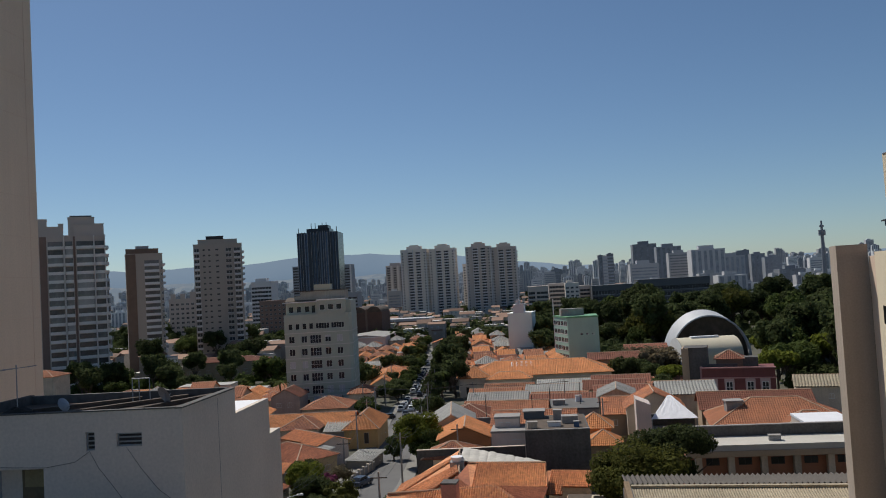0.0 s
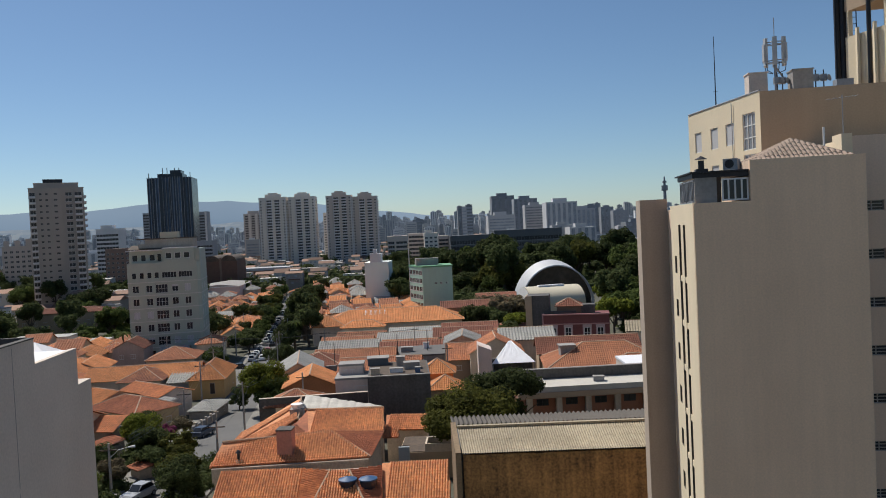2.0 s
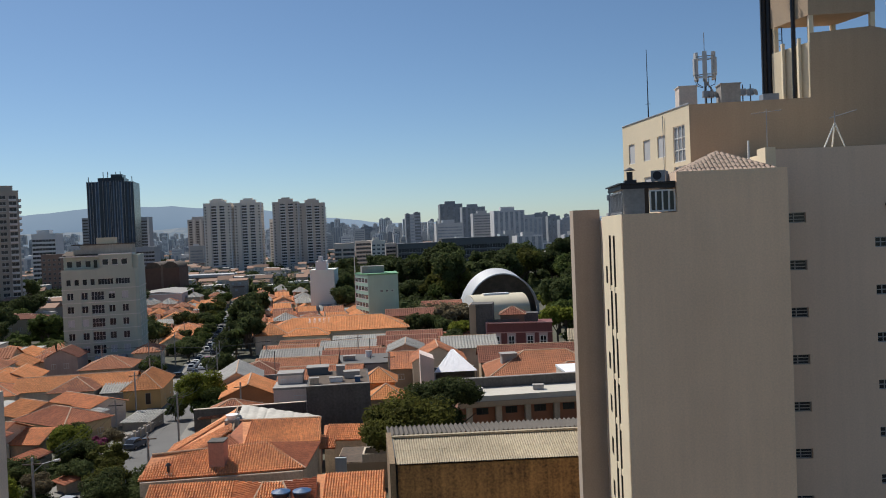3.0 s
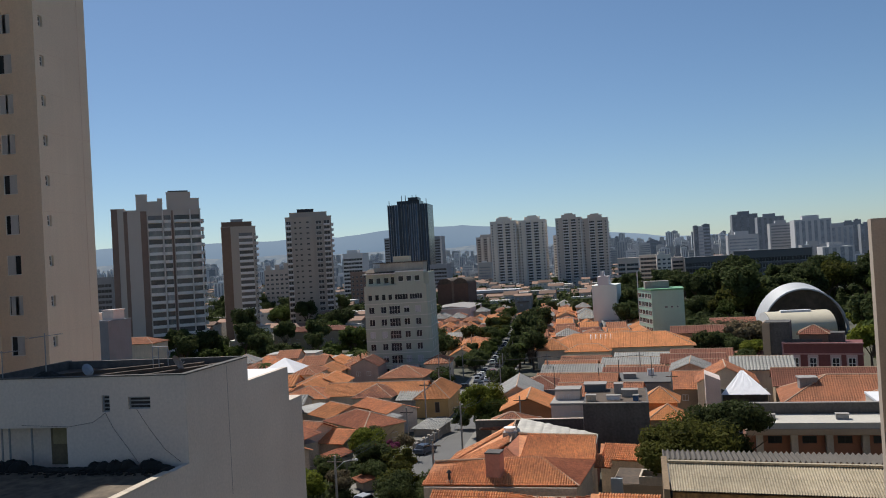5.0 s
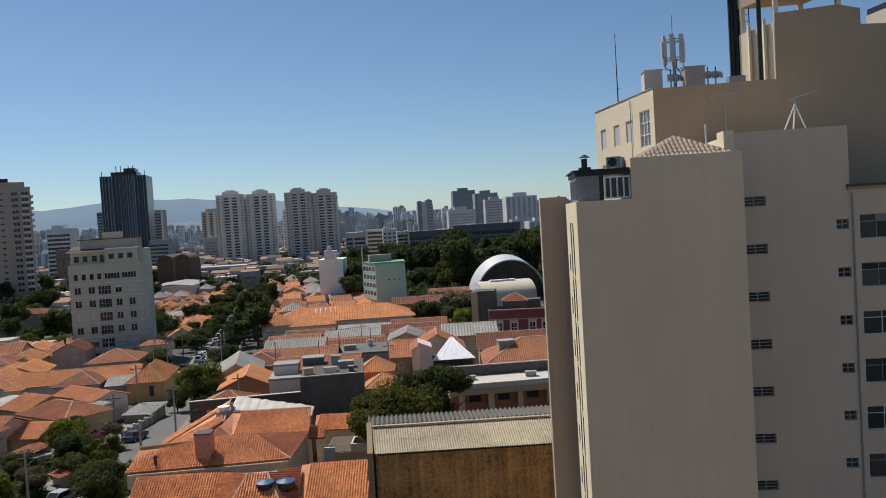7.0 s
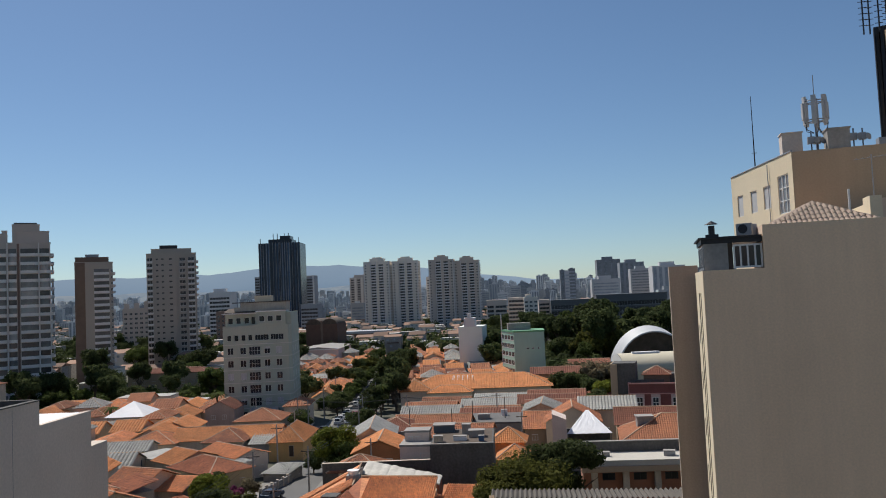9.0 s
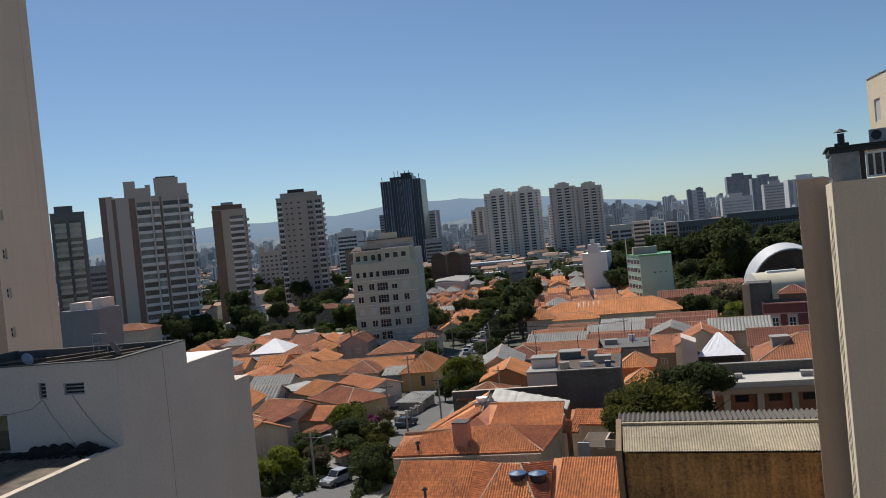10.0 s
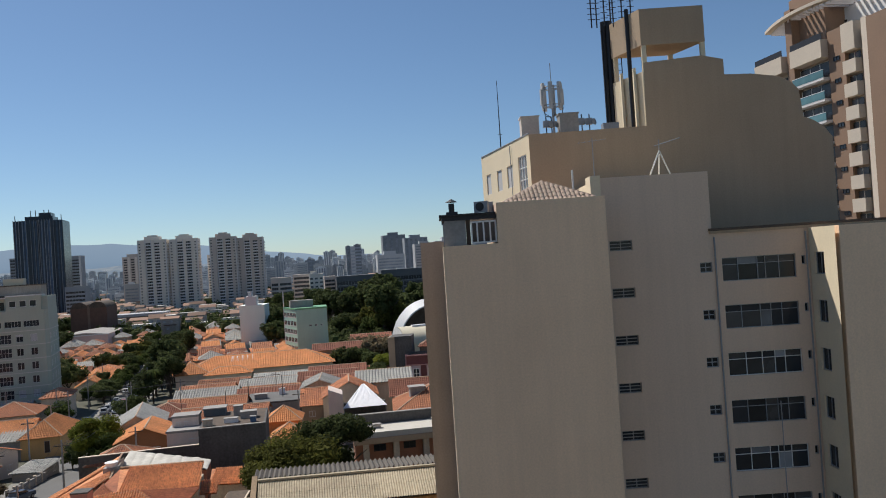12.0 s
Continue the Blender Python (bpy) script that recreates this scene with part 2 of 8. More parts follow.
# ---- mesh building ----
class Build:
    """Collects the faces of one mesh, with a material index each."""

    def __init__(self):
        self.v, self.f, self.m = [], [], []

    def face(self, pts, mat=0):
        k = len(self.v)
        self.v += [tuple(p) for p in pts]
        self.f.append(tuple(range(k, k + len(pts))))
        self.m.append(mat)

    def quads(self, corner, mat=0, closed=False):
        """Rings of equal length, joined one to the next."""
        k, rows, cols = len(self.v), len(corner), len(corner[0])
        for ring in corner:
            self.v += [tuple(p) for p in ring]
        for r in range(rows - 1):
            for c in range(cols if closed else cols - 1):
                d = (c + 1) % cols
                self.f.append((k + r * cols + c, k + r * cols + d, k + (r + 1) * cols + d, k + (r + 1) * cols + c))
                self.m.append(mat)

    def box(self, x0, x1, y0, y1, z0, z1, mat=0, top=None):
        self.prism([(x0, y0), (x1, y0), (x1, y1), (x0, y1)], z0, z1, mat, top)

    def prism(self, pts, z0, z1, mat=0, top=None):
        """An upright block on a plan that runs anticlockwise; z1 may be a height for each corner."""
        n = len(pts)
        zs = z1 if isinstance(z1, (list, tuple)) else [z1] * n
        k = len(self.v)
        self.v += [(x, y, z0) for x, y in pts] + [(x, y, z) for (x, y), z in zip(pts, zs)]
        for a in range(n):
            b = (a + 1) % n
            self.f.append((k + a, k + b, k + n + b, k + n + a))
            self.m.append(mat)
        self.f += [tuple(range(k + n, k + 2 * n)), tuple(range(k + n - 1, k - 1, -1))]
        self.m += [mat if top is None else top, mat]

    def upright(self, pts, y0, y1, mat=0):
        """A profile in x and z, anticlockwise as seen from -y, given depth in y."""
        n, k = len(pts), len(self.v)
        self.v += [(x, y0, z) for x, z in pts] + [(x, y1, z) for x, z in pts]
        for a in range(n):
            b = (a + 1) % n
            self.f.append((k + b, k + a, k + n + a, k + n + b))
            self.m.append(mat)
        self.f += [tuple(range(k, k + n)), tuple(range(k + 2 * n - 1, k + n - 1, -1))]
        self.m += [mat, mat]

    def tube(self, pts, radius, sides=8, mat=0, caps=True):
        """A round bar along points; radius may differ from point to point."""
        pts = [Vector(p) for p in pts]
        rs = radius if isinstance(radius, (list, tuple)) else [radius] * len(pts)
        rings = []
        for i, p in enumerate(pts):
            way = (pts[min(i + 1, len(pts) - 1)] - pts[max(i - 1, 0)]).normalized()
            side = way.cross(Vector((0.3, 1, 0.1)) if abs(way.y) < 0.9 else Vector((1, 0.2, 0))).normalized()
            up = side.cross(way)
            rings.append([p + rs[i] * (math.cos(a) * side + math.sin(a) * up) for a in [2 * math.pi * s / sides for s in range(sides)]])
        self.quads(rings, mat, closed=True)
        if caps:
            self.face(list(reversed(rings[0])), mat)
            self.face(rings[-1], mat)

    def mesh(self, name, mats, smooth=False):
        me = bpy.data.meshes.new(name)
        me.from_pydata(self.v, [], self.f)
        for m in mats if isinstance(mats, (list, tuple)) else [mats]:
            me.materials.append(m)
        me.polygons.foreach_set("material_index", self.m)
        if smooth:
            me.polygons.foreach_set("use_smooth", [True] * len(self.f))
        me.update()
        return me


def thing(name, m, label, category, group="", kind=""):
    ob = new(name)
    ob.empty_display_size = 0.2
    ob.matrix_world = m
    return tagged(ob, label, category, group, kind)


def part(name, build, mats, parent, label="", m=None, smooth=False):
    """One mesh object under a thing or a part. build: a Build, or a mesh that alike parts share."""
    me = build if isinstance(build, bpy.types.Mesh) else build.mesh(name, mats, smooth)
    ob = new(name, me)
    ob.parent = parent
    if m is not None:
        ob.matrix_basis = m
    return tagged(ob, label)


def ground_z(y):
    return float(np.interp(y, [60, 100, 160, 260, 400], [4.0, 1.5, -2.0, -5.0, -5.0]))


def wall(b, o, u, w, width, height, holes, depth=0.22, mat=0, reveal=None):
    """An upright wall face from corner o along u, outward side w, with openings (x0, x1, z0, z1) that have reveals."""
    o, u, w, up = Vector(o), Vector(u), Vector(w), Vector((0, 0, 1))
    xs = sorted({0.0, width, *[h[0] for h in holes], *[h[1] for h in holes]})
    zs = sorted({0.0, height, *[h[2] for h in holes], *[h[3] for h in holes]})
    at = lambda x, z, d=0.0: o + u * x + up * z - w * d
    for z0, z1 in zip(zs, zs[1:]):
        run = None
        for x0, x1 in zip(xs, xs[1:]):
            cx, cz = (x0 + x1) / 2, (z0 + z1) / 2
            solid = not any(h[0] < cx < h[1] and h[2] < cz < h[3] for h in holes)
            if solid:
                run = (run[0] if run else x0, x1)
            if run and (not solid or x1 == xs[-1]):
                b.face([at(run[0], z0), at(run[1], z0), at(run[1], z1), at(run[0], z1)], mat)
                run = None
    rv = mat if reveal is None else reveal
    for x0, x1, z0, z1 in holes:
        b.face([at(x0, z0), at(x0, z0, depth), at(x0, z1, depth), at(x0, z1)], rv)
        b.face([at(x1, z0, depth), at(x1, z0), at(x1, z1), at(x1, z1, depth)], rv)
        b.face([at(x0, z0), at(x1, z0), at(x1, z0, depth), at(x0, z0, depth)], rv)
        b.face([at(x0, z1, depth), at(x1, z1, depth), at(x1, z1), at(x0, z1)], rv)


MESHES = {}


def window_mesh(w, h, bars=1, rails=0, frame=0.05, glass=None, fr=None, shut=0.0):
    """A framed window, w by h, in its own x and z from its lower left corner, facing -y. shut: how far a shutter is down."""
    glass, fr = glass or GLASS, fr or WHITE_FRAME
    key = ("win", round(w, 3), round(h, 3), bars, rails, frame, glass.name, fr.name, shut)
    if key not in MESHES:
        b, g, s = Build(), Build(), Build()
        g.box(frame * 0.5, w - frame * 0.5, 0.03, 0.05, frame * 0.5, h - frame * 0.5)
        for x in [0, w - frame] + [w * (k + 1) / (bars + 1) - frame / 2 for k in range(bars)]:
            b.box(x, x + frame, -0.02, 0.04, 0, h, 0)
        for z in [0, h - frame] + [h * (k + 1) / (rails + 1) - frame / 2 for k in range(rails)]:
            b.box(0, w, -0.024, 0.036, z, z + frame, 0)
        if shut:
            s.box(frame, w - frame, 0.0, 0.026, h * (1 - shut), h - frame)
        MESHES[key] = (b.mesh("window", [fr]), g.mesh("pane", [glass]), s.mesh("shutter", [SHUTTER]) if shut else None)
    return MESHES[key]


def window(root, meshes, m, label=""):
    """A window frame with its pane and, where it has one, its shutter."""
    ob = part("window", meshes[0], None, root, label, m=m)
    part("pane", meshes[1], None, ob)
    if meshes[2]:
        part("shutter", meshes[2], None, ob)
    return ob


def place_on(o, u, w, x, z, d):
    """The pose of a window at x, z on the wall from o along u, set back by d."""
    u, w = Vector(u).normalized(), Vector(w).normalized()
    p = Vector(o) + u * x + Vector((0, 0, z)) - w * d
    m = Matrix((u, -w, Vector((0, 0, 1)))).transposed().to_4x4()
    m.translation = p
    return m


def walled(root, name, o, u, w, width, height, openings, mat, depth=0.22, label="", **look_of):
    """A wall part with its windows as children of the thing. openings: (x0, x1, z0, z1[, options])."""
    b = Build()
    wall(b, o, u, w, width, height, [q[:4] for q in openings], depth)
    body = part(name, b, [mat], root, label)
    for q in openings:
        opts = dict(look_of, **(q[4] if len(q) > 4 else {}))
        window(root, window_mesh(q[1] - q[0], q[3] - q[2], **opts), place_on(o, u, w, q[0], q[2], depth - 0.06))
    return body


def tiles(b, eave_a, eave_b, ridge_b, ridge_a, pitch=0.25, row=0.42, rise=0.075, mat=0, detail=4, lap=0.045):
    """Rows of barrel tiles on a roof plane: eave from a to b, and the ridge over it, which may be shorter or a point."""
    a, e, rb, ra = (Vector(p) for p in (eave_a, eave_b, ridge_b, ridge_a))
    along = e - a
    width = along.length
    ux = along / width
    up = ra + (rb - ra) * 0.5 - (a + e) * 0.5
    up = up - ux * up.dot(ux)
    uy = up.normalized()
    nrm = ux.cross(uy)
    if nrm.z < 0:
        nrm = -nrm
    loc = lambda p: ((p - a).dot(ux), (p - a).dot(uy))
    (rax, ray_), (rbx, rby) = loc(ra), loc(rb)

    def top(s):
        hi = 1e9
        if rax > 1e-3 and s < rax:
            hi = min(hi, ray_ * s / rax)
        if rbx < width - 1e-3 and s > rbx:
            hi = min(hi, rby * (width - s) / (width - rbx))
        flat = ray_ + (rby - ray_) * (s - rax) / (rbx - rax) if rbx - rax > 1e-3 else max(ray_, rby)
        return max(0.0, min(hi, flat if rax <= s <= rbx or hi > 1e8 else hi))

    count = max(2, round(width / pitch))
    step = width / count
    for c in range(count):
        s0 = c * step
        reach = top(s0 + step / 2)
        rows = max(1, round(reach / row))
        if reach < 0.08:
            continue
        for r in range(rows):
            v0, v1 = reach * r / rows, reach * (r + 1) / rows
            rings = []
            for v, lift in ((v0, lap), (v1 + 0.02, 0.0)):
                ring = []
                for k in range(detail + 1):
                    q = k / detail
                    ring.append(a + ux * (s0 + step * q) + uy * v + nrm * (lift + rise * math.sin(math.pi * q)))
                rings.append(ring)
            b.quads(rings, mat)
    b.face([a - nrm * 0.03, e - nrm * 0.03, rb - nrm * 0.03, ra - nrm * 0.03], mat)


def ridge_cap(b, p, q, r=0.11, mat=0):
    p, q = Vector(p), Vector(q)
    n = max(1, round((q - p).length / 0.45))
    for k in range(n):
        s, e = p.lerp(q, k / n), p.lerp(q, (k + 1.06) / n)
        b.tube([s + Vector((0, 0, 0.05)), e + Vector((0, 0, 0.03))], [r * 1.08, r * 0.95], 6, mat)

# ---- ground, streets, distance ----
b = Build()
ys = [-300, -60, 20, 60, 80, 100, 130, 160, 210, 260, 330, 400, 700, 1400, 4800]
xs = [-4600, -1500, -500, -200, -100, -50, -20, 0, 20, 50, 100, 200, 500, 1500, 4600]
b.quads([[(x, y, ground_z(y)) for x in xs] for y in ys])
tagged(new("ground", b.mesh("ground", [EARTH])), "grey-brown city ground of yards and earth", "ground", kind="structure")


def street_x(y):
    """The middle of the long street that runs away from the camera."""
    return float(np.interp(y, [40, 80, 118, 160, 206, 312, 420, 700], [-25.6, -25.8, -27.2, -31.0, -36.0, -45.0, -55.0, -80.0]))


def strip(name, centre, half, y0, y1, lift, mat, label, thick=0.0):
    b = Build()
    n = max(2, int((y1 - y0) / 6))
    rows = []
    for k in range(n + 1):
        y = y0 + (y1 - y0) * k / n
        c = centre(y)
        rows.append([(c - half, y, ground_z(y) + lift), (c + half, y, ground_z(y) + lift)])
    b.quads([[r[0], r[1]] for r in rows])
    if thick:
        b.quads([[(r[1][0], r[1][1], r[1][2]), (r[1][0], r[1][1], r[1][2] - thick)] for r in rows])
        b.quads([[(r[0][0], r[0][1], r[0][2] - thick), (r[0][0], r[0][1], r[0][2])] for r in rows])
    return tagged(new(name, b.mesh(name, [mat])), label, name.split("_")[0], kind="structure")


strip("road", street_x, 3.9, 40, 480, 0.06, ASPHALT, "worn grey asphalt street lined with parked cars")
strip("pavement_1", lambda y: street_x(y) - 5.0, 1.1, 40, 480, 0.2, PAVING, "pale concrete pavement with a kerb along the street", 0.2)
strip("pavement_2", lambda y: street_x(y) + 5.0, 1.1, 40, 480, 0.2, PAVING, "pale concrete pavement with a kerb along the street", 0.2)
b = Build()
b.quads([[(-70, 208, ground_z(208) + 0.09), (-70, 216, ground_z(216) + 0.09)], [(-10, 196, ground_z(196) + 0.09), (-10, 204, ground_z(204) + 0.09)], [(60, 186, ground_z(186) + 0.09), (60, 194, ground_z(194) + 0.09)]])
tagged(new("road_crossing", b.mesh("road_crossing", [ASPHALT])), "asphalt cross street at the traffic lights", "road", kind="structure")


def hills(name, far, az0, az1, heights, label, mat):
    b = Build()
    n = 120
    ring_low, ring_mid, ring_top = [], [], []
    for k in range(n + 1):
        az = radians(az0 + (az1 - az0) * k / n)
        h = float(np.interp(az0 + (az1 - az0) * k / n, [p[0] for p in heights], [p[1] for p in heights]))
        h *= 1 + 0.10 * noise.noise((k * 0.22, 1.7, far * 0.01)) + 0.05 * noise.noise((k * 0.8, 4.2, 0.3))
        ring_low.append((far * math.sin(az), far * math.cos(az), -40))
        ring_mid.append((far * 1.02 * math.sin(az), far * 1.02 * math.cos(az), h * 0.55))
        ring_top.append((far * 1.05 * math.sin(az), far * 1.05 * math.cos(az), h))
    b.quads([ring_low, ring_mid, ring_top])
    return tagged(new(name, b.mesh(name, [mat], True)), label, "hills", kind="structure")


# Distance haze is put into the hills' colour as a faint blue glow.
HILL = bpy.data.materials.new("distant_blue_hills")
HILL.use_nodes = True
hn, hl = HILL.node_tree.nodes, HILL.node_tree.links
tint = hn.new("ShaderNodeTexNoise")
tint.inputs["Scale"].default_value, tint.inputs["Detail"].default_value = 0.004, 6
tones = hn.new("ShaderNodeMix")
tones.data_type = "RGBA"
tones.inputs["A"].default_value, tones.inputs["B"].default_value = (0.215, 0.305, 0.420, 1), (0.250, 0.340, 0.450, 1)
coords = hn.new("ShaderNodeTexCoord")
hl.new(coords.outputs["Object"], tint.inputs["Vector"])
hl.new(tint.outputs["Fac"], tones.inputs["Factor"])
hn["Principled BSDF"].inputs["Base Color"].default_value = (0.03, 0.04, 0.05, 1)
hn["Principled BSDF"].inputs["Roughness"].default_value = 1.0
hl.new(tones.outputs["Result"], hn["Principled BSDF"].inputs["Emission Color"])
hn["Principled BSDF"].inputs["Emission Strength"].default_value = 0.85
hills("backdrop_hills", 4300, -60, 30, [(-60, 160), (-45, 175), (-35, 190), (-27, 200), (-21, 205), (-17, 225), (-12, 222), (-6, 190), (-2, 140), (1, 112), (4, 95), (8, 85), (30, 80)], "low hill range along the horizon, its haze blue painted on", HILL)
# The suburb patches glow too, pale with painted haze.
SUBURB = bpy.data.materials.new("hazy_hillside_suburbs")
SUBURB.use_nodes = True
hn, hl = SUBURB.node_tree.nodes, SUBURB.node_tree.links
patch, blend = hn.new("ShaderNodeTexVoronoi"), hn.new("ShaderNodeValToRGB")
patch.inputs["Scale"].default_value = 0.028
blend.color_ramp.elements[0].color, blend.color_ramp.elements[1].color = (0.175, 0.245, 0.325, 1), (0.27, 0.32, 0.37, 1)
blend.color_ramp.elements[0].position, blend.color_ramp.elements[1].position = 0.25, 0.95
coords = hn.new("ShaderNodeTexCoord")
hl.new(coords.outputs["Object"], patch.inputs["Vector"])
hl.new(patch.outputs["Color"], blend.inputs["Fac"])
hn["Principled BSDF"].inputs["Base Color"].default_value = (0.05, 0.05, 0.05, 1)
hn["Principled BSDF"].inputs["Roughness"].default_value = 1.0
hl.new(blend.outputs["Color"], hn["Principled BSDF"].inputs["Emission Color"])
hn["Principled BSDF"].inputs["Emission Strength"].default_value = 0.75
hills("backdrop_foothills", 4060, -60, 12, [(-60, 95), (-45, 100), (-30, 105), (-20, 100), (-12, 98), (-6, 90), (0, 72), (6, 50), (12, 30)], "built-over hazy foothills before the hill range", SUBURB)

# ---- the balcony that the camera walks along ----
b = Build()
b.box(-6, 18, -3.2, 1.45, 28.2, 28.4)
tagged(new("floor_slab", b.mesh("floor_slab", [CONCRETE])), "bare concrete balcony floor", "floor", kind="structure")
b = Build()
b.box(-6, 18, -3.2, 1.45, 31.6, 31.8)
tagged(new("ceiling", b.mesh("ceiling", [WHITE_WALL])), "white plastered soffit over the balcony", "ceiling", kind="structure")
b = Build()
b.box(-6, 18, -3.5, -3.2, 3.9, 36)
tagged(new("wall_behind", b.mesh("wall_behind", [WHITE_WALL])), "plain plastered wall behind the balcony", "wall", kind="structure")


def link_mesh(length, width, wire):
    b = Build()
    half, r = length / 2 - width / 2, width / 2 - wire
    path = []
    for k in range(24):
        a = 2 * math.pi * k / 24
        path.append((math.cos(a) * r, 0.0, math.sin(a) * r + (half if math.sin(a) >= 0 else -half)))
    rings = []
    for k, p in enumerate(path):
        c = Vector((0, 0, half if p[2] > half - 1e-6 and math.sin(2 * math.pi * k / 24) >= 0 else -half))
        out = (Vector(p) - c).normalized()
        rings.append([Vector(p) + wire * 0.5 * (math.cos(s) * out + math.sin(s) * Vector((0, 1, 0))) for s in [2 * math.pi * q / 8 for q in range(8)]])
    b.quads(rings + [rings[0]], 0, closed=True)
    return b.mesh("link", [CHAIN_STEEL], True)


LINK = link_mesh(0.0335, 0.0148, 0.0031)


def chain(x, y, tilt, turn=0):
    root = thing("hanging_chain", pose(x, y, 28.4), "blackened steel link chain hanging from the soffit", "chain", "balcony chains")
    for k in range(120):
        part("link", LINK, None, root, m=pose(tilt * k * 0.0003, 0, 0.0125 + 0.0266 * k, 0, 0, (14 if (k + turn) % 2 else 104)))
    return root


chain(4.379, -0.301, 0.0)
chain(8.324, -0.306, 0.0)

# ---- beige apartment building beside the camera ----
RB = pose(18.52, 42.86, -0.37, 0, 0, -10.27)
root = thing("apartment_block", RB, "beige rendered apartment block with blank shaded walls and stepped roofs", "building")
F, L, R_ = (0, -1, 0), (-1, 0, 0), (1, 0, 0)
b = Build()
b.upright([(0, 2.8), (9.2, 2.8), (9.2, 33.2), (3.1, 33.2), (3.1, 30.93), (0, 30.93)], 0, 0.35)
part("front_wall", b, [STUCCO], root, "blank beige gable wall")
b = Build()
b.box(0.35, 9.2, 0.35, 12.0, 2.8, 30.7)
b.box(3.4, 9.2, 0.35, 6.4, 30.7, 32.9)
b.box(3.1, 3.4, 0.35, 6.4, 30.7, 33.2)
part("body", b, [STUCCO_GREY], root)
b = Build()
wall(b, (0, 8.44, 2.8), (0, -1, 0), (-1, 0, 0), 8.44, 28.13, [(2.95, 3.8, 0.5, 26.9), (4.65, 5.4, 0.5, 26.9)] + [(1.2, 2.0, 1.3 + 2.81 * k, 2.4 + 2.81 * k) for k in range(9)], 0.3, reveal=1)
# Reveals are coloured dark for the shade inside the slots.
part("side_wall", b, [CREAM, surface("dark_reveal_render", (0.10, 0.085, 0.07), 0.9, 0.2, 6, 0.5, 0.2)], root, "sunlit cream side wall with tall slots")
b = Build()
beam = Build()
beam.box(0.03, 0.3, 0, 0.75, 0, 0.35)
beam_mesh = beam.mesh("floor_beam", [CREAM])
for q in (8.44 - 3.8, 8.44 - 5.4):
    b.box(0.28, 0.34, q, q + 0.85, 3.3, 29.7)
    for k in range(1, 9):
        part("floor_beam", beam_mesh, None, root, m=pose(0, q, 1.7 + 2.81 * k + 2.0))
part("slot_glazing", b, [GLASS], root)
for k in range(9):
    window(root, window_mesh(0.8, 1.1, 1), place_on((0, 8.44, 2.8), (0, -1, 0), (-1, 0, 0), 1.2, 1.3 + 2.81 * k, 0.24))
b = Build()
b.box(-1.55, 0.34, 12.0, 14.5, 2.8, 31.5)
part("wing", b, [surface("grey_brown_render", (0.42, 0.34, 0.27), 0.9, 0.2, 8, 0.2, 0.25, streak=0.6)], root, "narrow grey-brown rear wing")
# glazed roof room on the lower part
b = Build()
b.box(0.02, 3.08, 0.25, 5.2, 32.35, 32.62)
b.box(-0.12, 3.06, 0.05, 5.4, 32.62, 32.70)
part("roof_room_roof", b, [DARK_METAL], root, "dark sheet roof with a bent fascia")
b = Build()
b.box(0.14, 1.35, 0.3, 0.42, 30.93, 32.36)
part("roof_room_panel", b, [CONCRETE], root, "grey-tan board panel")
b = Build()
b.box(1.36, 1.6, 0.34, 0.40, 30.93, 32.36)
part("roof_room_door", b, [WOOD_DARK], root)
window(root, window_mesh(1.45, 1.25, 3, 0, 0.09), pose(1.62, 0.28, 31.0), "white-framed window band")
for k in range(4):
    window(root, window_mesh(0.95, 1.3, 1, 0, 0.1, GLASS, GREY_METAL), place_on((0.1, 5.0, 30.95), (0, -1, 0), (-1, 0, 0), 0.15 + 1.15 * k, 0.02, 0.0))
b = Build()
b.tube([(0.62, 0.7, 32.6), (0.62, 0.7, 33.35)], 0.17, 10)
b.tube([(0.62, 0.7, 33.42), (0.62, 0.7, 33.6)], [0.36, 0.04], 10)
b.box(0.3, 0.95, 0.4, 1.0, 32.6, 32.86)
part("flue", b, [DARK_METAL], root, "dark metal flue with a rain cap")
b = Build()
tiles(b, (3.4, 0.3, 33.1), (9.0, 0.3, 33.1), (6.1, 2.6, 34.45), (6.1, 2.6, 34.45), 0.26, 0.5, 0.07)
tiles(b, (3.4, 6.2, 33.1), (3.4, 0.3, 33.1), (6.1, 2.6, 34.45), (6.1, 2.6, 34.45), 0.26, 0.5, 0.07)
tiles(b, (9.0, 0.3, 33.1), (9.0, 6.2, 33.1), (6.1, 2.6, 34.45), (6.1, 2.6, 34.45), 0.26, 0.5, 0.07)
part("hipped_roof", b, [surface("pale_pink_tiles", (0.40, 0.30, 0.235), 0.9, 0.4, 4, 0.5, 0.3)], root, "pale pink corrugated hipped roof")
b = Build()
b.tube([(7.9, 2.5, 33.0), (7.9, 2.5, 35.0)], 0.06, 6)
part("vent_pipe", b, [WHITE_FRAME], root)
# recessed wall with small barred windows
small = [(0.72, 2.08, 27.25 - 2.83 * k, 27.85 - 2.83 * k, dict(bars=1, rails=2, fr=CONCRETE)) for k in range(9)]
small += [(6.03, 6.76, 25.62 - 2.83 * k, 26.22 - 2.83 * k, dict(bars=1, rails=1, fr=GREY_METAL)) for k in range(8)]
walled(root, "recessed_wall", (9.2, 3.0, 2.8), (1, 0, 0), F, 6.85, 31.65, small, STUCCO_GREY, 0.2)
b = Build()
b.box(9.2, 16.05, 3.25, 12, 2.8, 34.3)
b.box(9.0, 9.6, 2.9, 4.4, 33.2, 34.6)
part("recessed_body", b, [CREAM], root)
